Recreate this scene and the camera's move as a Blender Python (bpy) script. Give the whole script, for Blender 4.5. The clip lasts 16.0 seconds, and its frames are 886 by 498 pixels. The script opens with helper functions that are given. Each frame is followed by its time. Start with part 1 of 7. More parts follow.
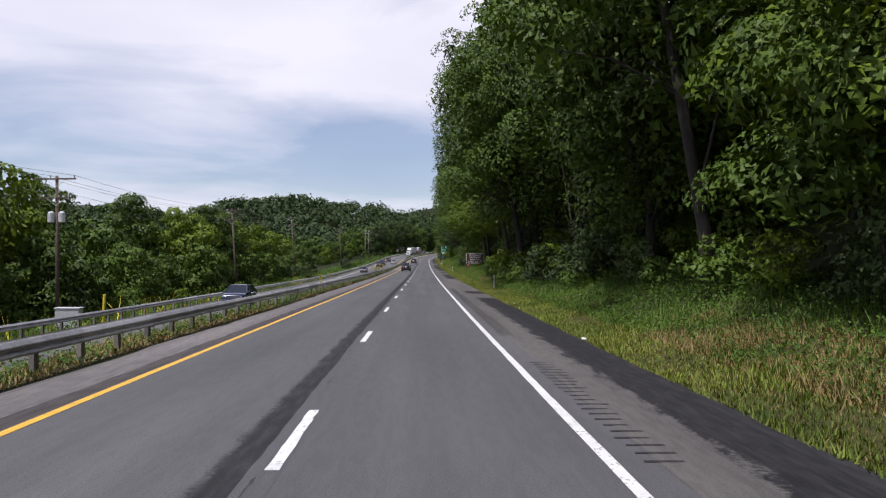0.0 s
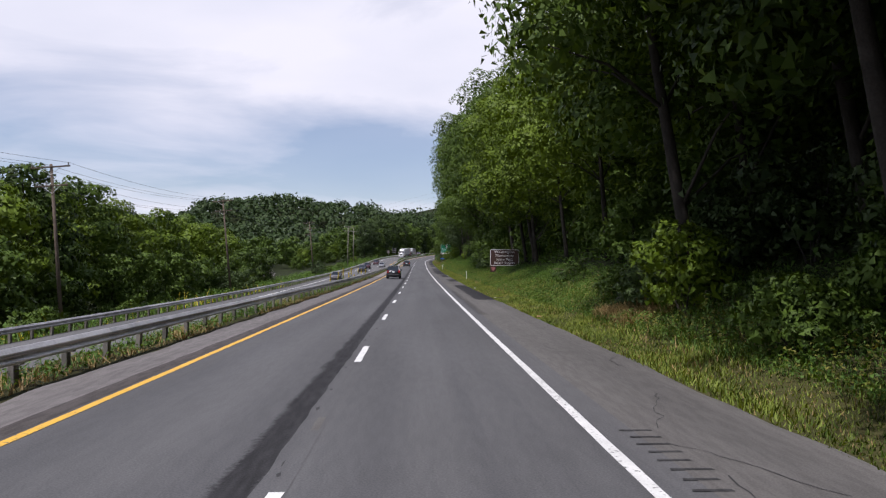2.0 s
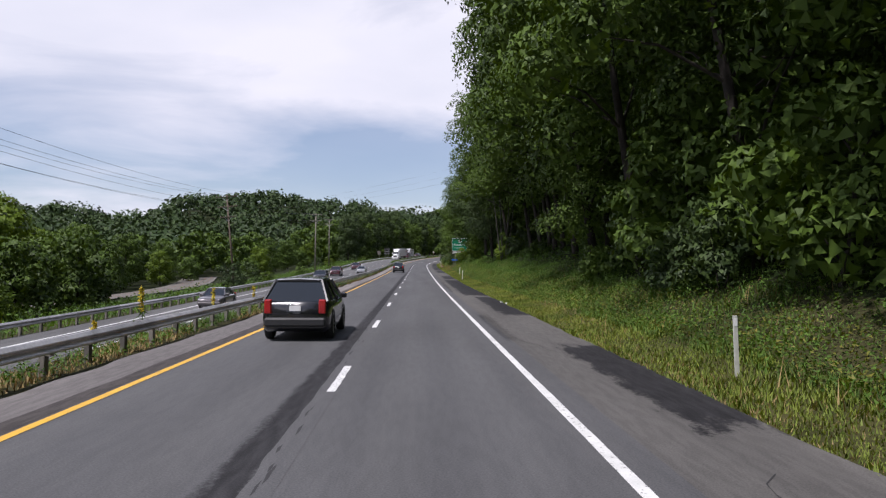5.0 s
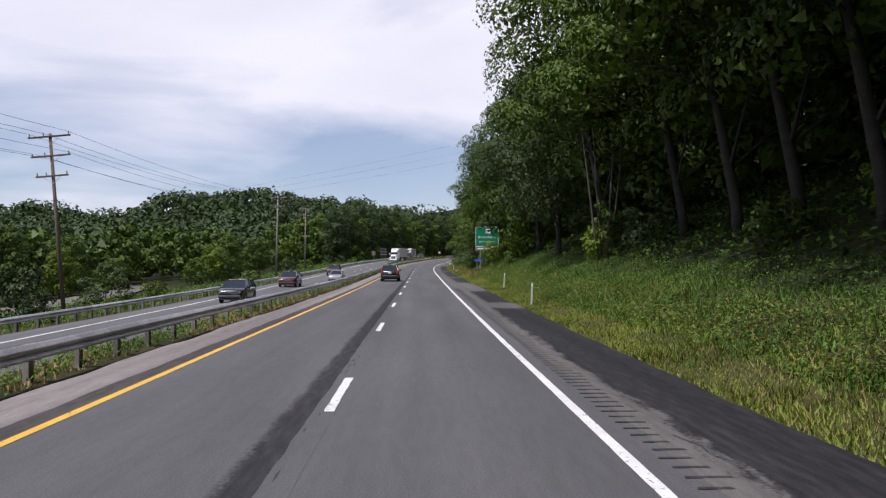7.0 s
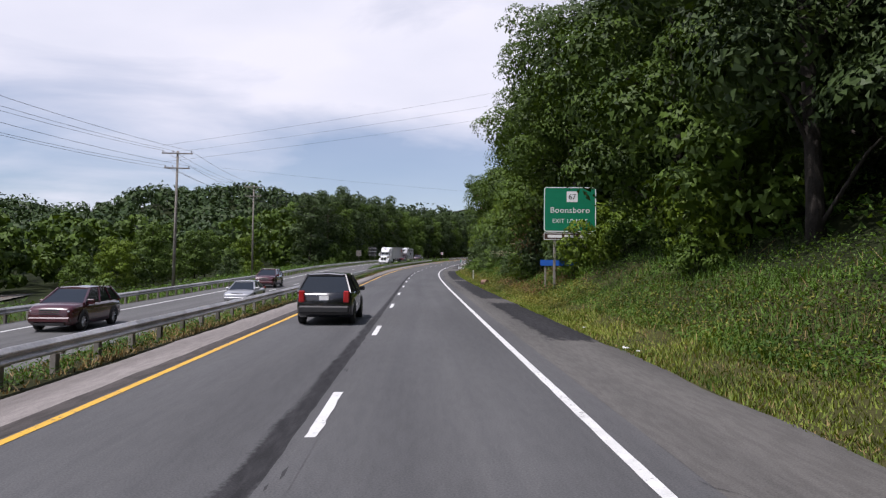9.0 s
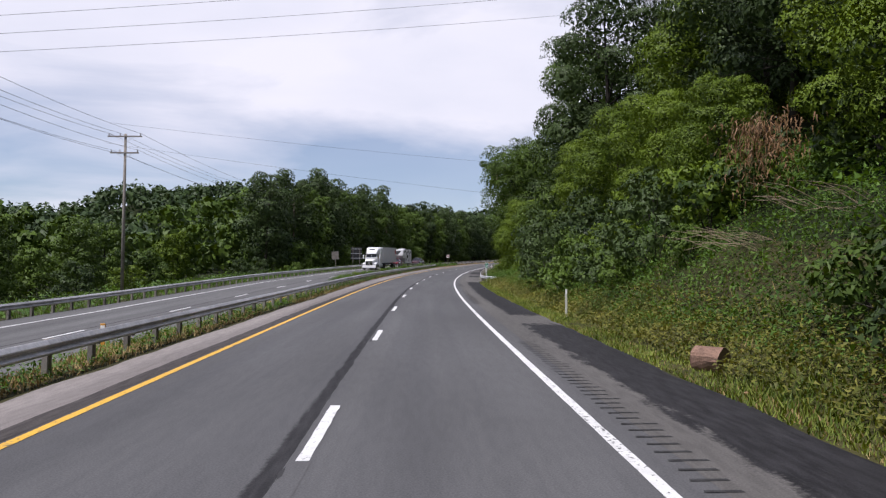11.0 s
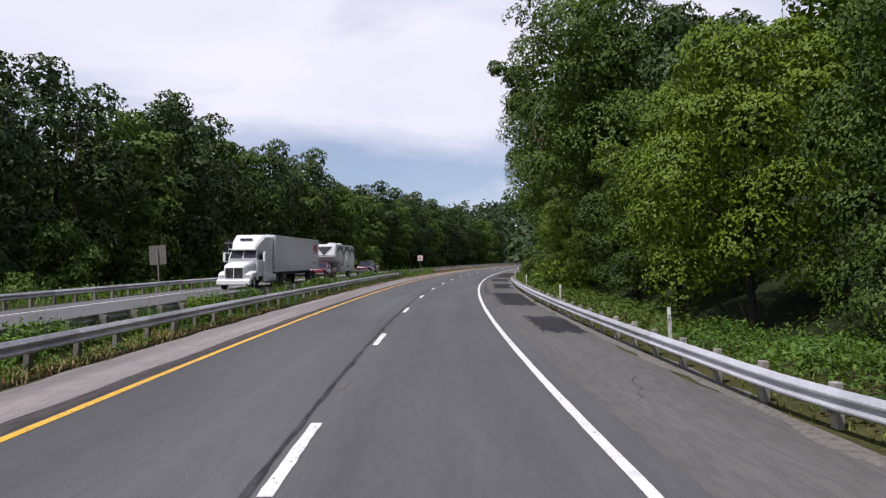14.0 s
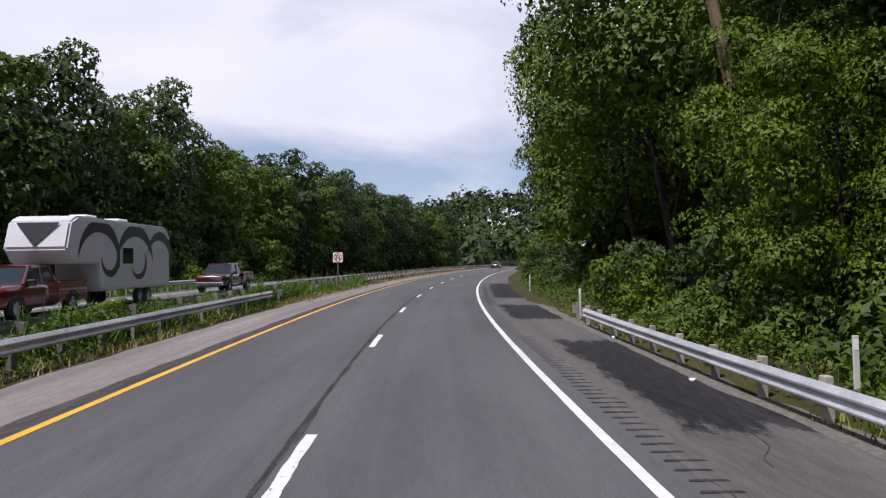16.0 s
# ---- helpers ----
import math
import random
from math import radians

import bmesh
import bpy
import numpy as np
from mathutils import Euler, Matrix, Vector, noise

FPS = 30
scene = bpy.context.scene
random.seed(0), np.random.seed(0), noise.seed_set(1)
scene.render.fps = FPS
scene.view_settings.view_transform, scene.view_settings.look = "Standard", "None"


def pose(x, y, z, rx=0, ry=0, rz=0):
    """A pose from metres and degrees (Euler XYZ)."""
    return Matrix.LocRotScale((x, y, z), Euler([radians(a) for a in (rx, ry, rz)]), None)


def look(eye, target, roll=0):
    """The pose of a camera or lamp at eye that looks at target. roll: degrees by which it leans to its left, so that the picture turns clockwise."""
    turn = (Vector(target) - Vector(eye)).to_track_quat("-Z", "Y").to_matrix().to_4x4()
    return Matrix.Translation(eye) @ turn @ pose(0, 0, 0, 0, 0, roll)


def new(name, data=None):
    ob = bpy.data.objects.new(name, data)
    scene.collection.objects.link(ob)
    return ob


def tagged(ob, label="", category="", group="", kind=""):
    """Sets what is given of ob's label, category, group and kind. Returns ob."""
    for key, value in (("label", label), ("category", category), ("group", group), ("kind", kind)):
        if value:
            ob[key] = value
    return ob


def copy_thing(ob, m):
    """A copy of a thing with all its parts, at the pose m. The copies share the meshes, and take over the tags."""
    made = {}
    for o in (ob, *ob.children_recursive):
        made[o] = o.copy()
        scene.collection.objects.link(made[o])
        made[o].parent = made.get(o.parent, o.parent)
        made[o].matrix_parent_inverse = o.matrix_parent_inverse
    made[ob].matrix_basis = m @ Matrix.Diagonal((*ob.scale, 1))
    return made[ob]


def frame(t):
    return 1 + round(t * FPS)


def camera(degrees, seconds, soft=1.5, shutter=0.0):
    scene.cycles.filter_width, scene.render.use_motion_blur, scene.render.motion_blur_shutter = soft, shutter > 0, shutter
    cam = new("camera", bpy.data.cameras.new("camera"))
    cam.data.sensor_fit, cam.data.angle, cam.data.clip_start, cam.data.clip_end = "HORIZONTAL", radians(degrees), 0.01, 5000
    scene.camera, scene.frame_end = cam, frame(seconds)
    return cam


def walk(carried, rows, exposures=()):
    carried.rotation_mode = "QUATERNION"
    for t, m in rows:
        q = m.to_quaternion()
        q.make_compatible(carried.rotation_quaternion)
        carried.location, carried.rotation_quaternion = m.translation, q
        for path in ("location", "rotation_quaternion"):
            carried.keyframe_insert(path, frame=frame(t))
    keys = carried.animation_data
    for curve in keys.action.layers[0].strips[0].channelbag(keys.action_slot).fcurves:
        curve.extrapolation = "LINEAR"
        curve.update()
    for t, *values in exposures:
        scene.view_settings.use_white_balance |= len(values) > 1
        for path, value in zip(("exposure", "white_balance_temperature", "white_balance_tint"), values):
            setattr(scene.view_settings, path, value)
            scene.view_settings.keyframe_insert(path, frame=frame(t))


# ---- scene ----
cam = camera(63.97, 16.0, soft=1.25, shutter=0.0)
PATH = [
    (0, look((1.465, 0.187, 2.180), (1.876, 10.178, 2.344), 0.78)),
    (0.5, look((1.507, 13.336, 2.116), (1.966, 23.323, 2.316), 0.70)),
    (1, look((1.573, 26.478, 2.059), (2.037, 36.465, 2.257), 0.47)),
    (1.5, look((1.650, 39.586, 2.008), (2.120, 49.573, 2.234), 0.44)),
    (2, look((1.797, 52.617, 1.962), (2.293, 62.602, 2.167), 0.33)),
    (2.5, look((1.961, 65.609, 1.925), (2.451, 75.594, 2.151), 0.33)),
    (3, look((2.149, 78.539, 1.898), (2.658, 88.523, 2.142), 0.37)),
    (3.5, look((2.434, 91.369, 1.884), (2.947, 101.353, 2.116), 0.33)),
    (4, look((2.712, 104.131, 1.883), (3.240, 114.115, 2.125), 0.39)),
    (4.5, look((2.847, 116.855, 1.897), (3.367, 126.838, 2.149), 0.29)),
    (5.0, look((2.982, 129.537, 1.929), (3.492, 139.521, 2.192), 0.26)),
    (5.5, look((3.114, 142.187, 1.978), (3.614, 152.170, 2.253), 0.25)),
    (6.0, look((3.244, 154.812, 2.045), (3.734, 164.796, 2.332), 0.24)),
    (6.5, look((3.371, 167.422, 2.130), (3.850, 177.406, 2.429), 0.16)),
    (7, look((3.545, 180.015, 2.232), (4.021, 189.999, 2.531), 0.14)),
    (7.5, look((3.737, 192.606, 2.352), (4.227, 202.590, 2.637), 0.08)),
    (8, look((3.884, 205.196, 2.494), (4.369, 215.179, 2.801), 0.24)),
    (8.5, look((4.097, 217.782, 2.657), (4.590, 227.765, 2.981), 0.43)),
    (9.0, look((4.319, 230.366, 2.837), (4.819, 240.348, 3.179), 0.62)),
    (9.5, look((4.548, 242.916, 3.032), (5.053, 252.897, 3.390), 0.74)),
    (10.0, look((4.780, 255.401, 3.236), (5.288, 265.381, 3.610), 0.64)),
    (10.5, look((5.013, 267.788, 3.454), (5.520, 277.767, 3.844), 0.55)),
    (11, look((5.129, 280.080, 3.684), (5.633, 290.059, 4.092), 0.29)),
    (11.5, look((5.326, 292.286, 3.927), (5.841, 302.264, 4.345), 0.35)),
    (12, look((5.617, 304.504, 4.186), (6.172, 314.480, 4.603), 0.20)),
    (12.5, look((5.934, 316.811, 4.461), (6.566, 326.783, 4.880), 0.02)),
    (13, look((6.522, 329.273, 4.755), (7.267, 339.234, 5.218), -0.32)),
    (13.5, look((7.183, 341.801, 5.067), (8.040, 351.753, 5.551), -0.71)),
    (14, look((7.929, 354.283, 5.396), (8.966, 364.218, 5.882), -0.33)),
    (14.5, look((8.845, 366.654, 5.745), (10.092, 376.565, 6.211), -0.47)),
    (15, look((10.008, 378.940, 6.113), (11.470, 388.819, 6.635), -0.77)),
    (15.5, look((11.525, 391.152, 6.494), (13.165, 401.000, 7.075), -0.55)),
    (16, look((13.265, 403.319, 6.890), (15.115, 413.133, 7.405), -0.66)),
]
walk(cam, PATH, [(0.0, 0.0, 6250, 18), (16.0, 0.0, 6250, 18)])

# ---- sky, sun, exposure ----
SUN_AZ, SUN_EL = 234.0, 63.0          # degrees: azimuth clockwise from +y, elevation
world = bpy.data.worlds.new("sky")
scene.world = world
world.use_nodes = True
wn, wl = world.node_tree.nodes, world.node_tree.links
wn.clear()


def wnode(kind, **kw):
    n = wn.new(kind)
    for k, v in kw.items():
        n.inputs[k].default_value = v
    return n


sky = wn.new("ShaderNodeTexSky")
sky.sky_type = "NISHITA"
sky.sun_disc = False
sky.sun_elevation, sky.sun_rotation = radians(SUN_EL), radians(SUN_AZ)
sky.air_density, sky.dust_density, sky.ozone_density = 1.0, 0.6, 3.0
skybg = wnode("ShaderNodeBackground", Strength=0.105)
wl.new(sky.outputs[0], skybg.inputs["Color"])
tc = wn.new("ShaderNodeTexCoord")
# project the direction on a flat cloud layer, so the bands thin towards the horizon
sep = wn.new("ShaderNodeSeparateXYZ")
wl.new(tc.outputs["Generated"], sep.inputs[0])


def wmath(op, a, b=None):
    n = wn.new("ShaderNodeMath")
    n.operation = op
    for i, v in enumerate((a, b)):
        if v is None:
            continue
        if isinstance(v, (int, float)):
            n.inputs[i].default_value = v
        else:
            wl.new(v, n.inputs[i])
    return n.outputs[0]


zz = wmath("ADD", wmath("MAXIMUM", sep.outputs[2], 0.0), 0.22)
cx, cy = wmath("DIVIDE", sep.outputs[0], zz), wmath("DIVIDE", sep.outputs[1], zz)
comb = wn.new("ShaderNodeCombineXYZ")
wl.new(wmath("MULTIPLY", cx, 0.8), comb.inputs[0])
wl.new(wmath("ADD", cy, 1.7), comb.inputs[1])
cn = wnode("ShaderNodeTexNoise", Scale=1.25, Detail=8.0, Roughness=0.55, Distortion=0.5)
wl.new(comb.outputs[0], cn.inputs["Vector"])
# the veil is thick half way up, with a bluer band low down and open blue overhead
veil = wn.new("ShaderNodeValToRGB")
for k, (pos, v) in enumerate(((0.0, 0.74), (0.05, 0.62), (0.10, 0.36), (0.16, 0.4), (0.24, 0.74), (0.38, 0.74), (0.6, 0.42), (0.85, 0.3))):
    e = veil.color_ramp.elements[k] if k < 2 else veil.color_ramp.elements.new(pos)
    e.position, e.color = pos, (v, v, v, 1)
wl.new(sep.outputs[2], veil.inputs[0])
cr = wn.new("ShaderNodeValToRGB")
cr.color_ramp.elements[0].position, cr.color_ramp.elements[0].color = 0.66, (0.22, 0.22, 0.22, 1)
cr.color_ramp.elements[1].position, cr.color_ramp.elements[1].color = 0.93, (0.97, 0.97, 0.97, 1)
wl.new(wmath("ADD", wmath("MULTIPLY", cn.outputs["Fac"], 0.8), wmath("MULTIPLY", veil.outputs[0], 0.75)), cr.inputs[0])
cn2 = wnode("ShaderNodeTexNoise", Scale=1.9, Detail=5.0, Roughness=0.45)
wl.new(comb.outputs[0], cn2.inputs["Vector"])
cr2 = wn.new("ShaderNodeValToRGB")
cr2.color_ramp.elements[0].position, cr2.color_ramp.elements[0].color = 0.3, (0.76, 0.79, 0.87, 1)
cr2.color_ramp.elements[1].position, cr2.color_ramp.elements[1].color = 0.65, (0.93, 0.93, 0.98, 1)
wl.new(cn2.outputs["Fac"], cr2.inputs[0])
cloudbg = wnode("ShaderNodeBackground", Strength=1.0)
wl.new(cr2.outputs[0], cloudbg.inputs["Color"])
wmix = wn.new("ShaderNodeMixShader")
wl.new(cr.outputs[0], wmix.inputs[0])
wl.new(skybg.outputs[0], wmix.inputs[1])
wl.new(cloudbg.outputs[0], wmix.inputs[2])
wout = wn.new("ShaderNodeOutputWorld")
wl.new(wmix.outputs[0], wout.inputs[0])

sun = new("sun", bpy.data.lights.new("sun", "SUN"))
sun.data.energy, sun.data.angle, sun.data.color = 5.0, radians(0.8), (1.0, 0.97, 0.92)
_a, _e = radians(SUN_AZ), radians(SUN_EL)
SUN_DIR = Vector((math.sin(_a) * math.cos(_e), math.cos(_a) * math.cos(_e), math.sin(_e)))
sun.matrix_world = look(SUN_DIR * 300, (0, 0, 0))
scene.view_settings.exposure = 0.0

# ---- the road's line: bend, grade and cross fall along its length ----
KN = np.arange(-40, 761, 40.0)
BEND = [1.004, 0.544, 0.069, 0.022, -0.002, -0.022, 0.075, 0.037, -0.028, 0.73, 1.647, 1.418, 1.852, 1.769, 1.364, 1.1, 1.1, 1.1, 1.1, 1.1, 1.1]
RISE = [0.167, 0.288, 0.427, 0.676, 1.025, 1.208, 1.161, 0.997, 0.976, 1.047, 1.166, 1.044, 0.752, 0.3, -0.4, -0.9, -0.9, -0.6, -0.4, 0.0, 0.0]
FALL = [-0.211, -0.263, -0.373, 0.182, 0.306, -0.098, 0.188, -0.948, -0.495, 0.246, 1.311, 0.968, 1.509, 0.846, 0.4, 0.2, 0.0, 0.0, 0.0, 0.0, 0.0]
SS = np.arange(-40, 760.1, 1.0)
_i0 = 40
HEAD = np.cumsum(np.interp(SS, KN, BEND)) * 1e-3
HEAD -= HEAD[_i0]
GRADE = np.cumsum(np.interp(SS, KN, RISE)) * 1e-4
GRADE += -0.00507 - GRADE[_i0]
RX, RY, RZ = np.cumsum(np.sin(HEAD)), np.cumsum(np.cos(HEAD)), np.cumsum(GRADE)
RX, RY, RZ = RX - RX[_i0], RY - RY[_i0], RZ - RZ[_i0]
BANK = np.interp(SS, KN, FALL) * 1e-2


def along(s):
    """Centre point, heading, height and cross fall of the road at s; straight on beyond its ends."""
    s = np.asarray(s, float)
    c = np.clip(s, SS[0], SS[-1])
    h = np.interp(c, SS, HEAD)
    over = s - c
    return (np.interp(c, SS, RX) + over * np.sin(h), np.interp(c, SS, RY) + over * np.cos(h),
            np.interp(c, SS, RZ), h, np.interp(c, SS, BANK))


def on_road(s, off, dz=0.0):
    """World points at s along the road and off metres right of its lane line, dz above its surface."""
    x, y, z, h, b = along(s)
    off = np.asarray(off, float)
    return np.stack(np.broadcast_arrays(x + np.cos(h) * off, y - np.sin(h) * off, z - b * np.clip(off, -6.5, 7) + dz), -1)


ON_S = [-100, 125, 210, 318, 353, 403, 480, 600]
ON_Z = [-1.7, -1.5, -1.1, -0.45, -0.05, 0.25, 0.2, 0.1]
RAIL_S, RAIL_O = [-60, 130, 220, 320, 385, 445], [-5.75, -5.65, -5.6, -5.85, -6.25, -6.7]
SLOPE_S = [-200, 90, 150, 230, 290, 335, 358, 372, 440, 470, 520, 900]
SLOPE_F = [1.0, 1.0, 1.1, 1.1, 2.1, 2.2, 1.4, -0.25, -0.3, 0.5, 0.9, 1.0]


def lift(s, off):
    """Ground height over the road's surface."""
    s, off = np.broadcast_arrays(np.asarray(s, float), np.asarray(off, float))
    zo = np.interp(s, ON_S, ON_Z)
    f = np.interp(s, SLOPE_S, SLOPE_F)
    right = np.interp(off, [5.5, 6.4, 7.2, 9, 13], [-0.12, -0.03, 0.0, 0.35, 1.9]) * np.where(off > 7.2, f, 1)
    hill = np.interp(off, [13, 20, 40, 90, 200, 300], [0, 3.5, 14, 30, 40, 42])
    right = np.where(off > 13, 1.9 * f + hill, right)
    yard = np.interp(s, [0, 109, 161, 237, 300, 345, 384, 480], [-1.0, -0.9, -0.4, -0.2, -0.5, -0.1, 0.2, 0.2])
    o = -off
    left = np.where(o < 5.2, -0.12, np.interp(o, [5.2, 6.75, 7.4], [0, 0, 1]) * (zo - 0.05) - 0.04)
    left = np.where(o > 7.4, zo - 0.12, left)
    beyond = np.interp(o, [17.6, 19, 24, 30, 45, 80], [-0.08, -0.3, -0.6, -0.9, -3.0, -5.0]) + zo + np.where(o > 19, yard, 0)
    left = np.where(o > 17.6, beyond, left)
    return np.where(off > 0, right, left)


def hills(x, y):
    """Far hills to the left and ahead."""
    def ridge(cx, cy, lx, ly, h):
        return h * np.exp(-(((x - cx) / lx) ** 2 + ((y - cy) / ly) ** 2))
    return (ridge(-150, 860, 150, 150, 50) + ridge(-262, 850, 40, 170, -22) + ridge(-430, 820, 200, 190, 30) + ridge(110, 1000, 170, 170, 32)
            + ridge(-700, 620, 260, 300, 40) + ridge(330, 1000, 200, 220, 55) + ridge(250, 3300, 420, 300, 260) + ridge(-900, 3600, 900, 400, 150))


def ground_point(s, off):
    """World points on the ground at s, off."""
    s, off = np.broadcast_arrays(np.asarray(s, float), np.asarray(off, float))
    near = np.clip(off, -300, 300)
    p = on_road(s, near, lift(s, near))
    far = off - near
    p[..., 0] += far * math.cos(0.35)
    p[..., 1] -= far * math.sin(0.35)
    w = np.clip((np.abs(off) - 60) / 120, 0, 1) * (off < 0) + np.clip((s - 560) / 150, 0, 1) * np.clip((np.abs(off - 3) - 6) / 20, 0, 1) * (off > 0)
    p[..., 2] += hills(p[..., 0], p[..., 1]) * np.clip(w, 0, 1)
    return p


# ---- materials ----
def material(name, base=(0.5, 0.5, 0.5), rough=0.8, metal=0.0, scale=6.0, spread=0.35, fine=60.0, bump=0.2, tint=None,
             per=0.0, island=0.0, spec=0.5, coat=0.0):
    """A surface with variation at two scales, fine relief, and optional variation from piece to piece."""
    m = bpy.data.materials.new(name)
    m.use_nodes = True
    n, l = m.node_tree.nodes, m.node_tree.links
    b = n["Principled BSDF"]
    co = n.new("ShaderNodeTexCoord")
    big, small = n.new("ShaderNodeTexNoise"), n.new("ShaderNodeTexNoise")
    for t, sc, de in ((big, scale, 4.0), (small, fine, 3.0)):
        t.inputs["Scale"].default_value, t.inputs["Detail"].default_value = sc, de
        l.new(co.outputs["Object"], t.inputs["Vector"])
    ramp = n.new("ShaderNodeValToRGB")
    dark = [c * (1 - spread) for c in base]
    light = [min(1, c * (1 + spread)) for c in (tint or base)]
    ramp.color_ramp.elements[0].position, ramp.color_ramp.elements[0].color = 0.3, (*dark, 1)
    ramp.color_ramp.elements[1].position, ramp.color_ramp.elements[1].color = 0.7, (*light, 1)
    mixv = n.new("ShaderNodeMix")
    mixv.data_type = "FLOAT"
    mixv.inputs[0].default_value = 0.45
    l.new(big.outputs["Fac"], mixv.inputs[2])
    l.new(small.outputs["Fac"], mixv.inputs[3])
    fac = mixv.outputs[0]
    for amount, kind, out in ((per, "ShaderNodeObjectInfo", "Random"), (island, "ShaderNodeNewGeometry", "Random Per Island")):
        if amount:
            src = n.new(kind)
            mu = n.new("ShaderNodeMath")
            mu.operation = "MULTIPLY_ADD"
            l.new(src.outputs[out], mu.inputs[0])
            mu.inputs[1].default_value, mu.inputs[2].default_value = amount, -amount / 2
            ad = n.new("ShaderNodeMath")
            ad.operation = "ADD"
            l.new(fac, ad.inputs[0])
            l.new(mu.outputs[0], ad.inputs[1])
            fac = ad.outputs[0]
    l.new(fac, ramp.inputs[0])
    l.new(ramp.outputs[0], b.inputs["Base Color"])
    b.inputs["Roughness"].default_value, b.inputs["Metallic"].default_value = rough, metal
    b.inputs["Specular IOR Level"].default_value = spec
    b.inputs["Coat Weight"].default_value = coat
    if bump:
        bp = n.new("ShaderNodeBump")
        bp.inputs["Strength"].default_value, bp.inputs["Distance"].default_value = bump, 0.02
        l.new(small.outputs["Fac"], bp.inputs["Height"])
        l.new(bp.outputs[0], b.inputs["Normal"])
    return m


def leaf_material(name, dark, light, clear=0.12, per=0.5):
    """Leaves: colour from leaf to leaf and tree to tree, a little light through the blade."""
    m = bpy.data.materials.new(name)
    m.use_nodes = True
    n, l = m.node_tree.nodes, m.node_tree.links
    b, out = n["Principled BSDF"], n["Material Output"]
    geo, info = n.new("ShaderNodeNewGeometry"), n.new("ShaderNodeObjectInfo")
    co, big = n.new("ShaderNodeTexCoord"), n.new("ShaderNodeTexNoise")
    big.inputs["Scale"].default_value = 0.35
    l.new(co.outputs["Object"], big.inputs["Vector"])
    add = n.new("ShaderNodeMath")
    add.operation = "MULTIPLY_ADD"
    l.new(geo.outputs["Random Per Island"], add.inputs[0])
    add.inputs[1].default_value = 0.45
    l.new(big.outputs["Fac"], add.inputs[2])
    add2 = n.new("ShaderNodeMath")
    add2.operation = "MULTIPLY_ADD"
    l.new(info.outputs["Random"], add2.inputs[0])
    add2.inputs[1].default_value = per
    l.new(add.outputs[0], add2.inputs[2])
    ramp = n.new("ShaderNodeValToRGB")
    ramp.color_ramp.elements[0].position, ramp.color_ramp.elements[0].color = 0.45, (*dark, 1)
    ramp.color_ramp.elements[1].position, ramp.color_ramp.elements[1].color = 1.25 if per > 0.4 else 1.0, (*light, 1)
    l.new(add2.outputs[0], ramp.inputs[0])
    l.new(ramp.outputs[0], b.inputs["Base Color"])
    b.inputs["Roughness"].default_value = 0.55
    b.inputs["Specular IOR Level"].default_value = 0.18
    tr = n.new("ShaderNodeBsdfTranslucent")
    hue = n.new("ShaderNodeHueSaturation")
    hue.inputs["Hue"].default_value, hue.inputs["Saturation"].default_value, hue.inputs["Value"].default_value = 0.485, 1.15, 1.2
    l.new(ramp.outputs[0], hue.inputs["Color"])
    l.new(hue.outputs[0], tr.inputs["Color"])
    mx = n.new("ShaderNodeMixShader")
    mx.inputs[0].default_value = clear
    l.new(b.outputs[0], mx.inputs[1])
    l.new(tr.outputs[0], mx.inputs[2])
    l.new(mx.outputs[0], out.inputs["Surface"])
    return m


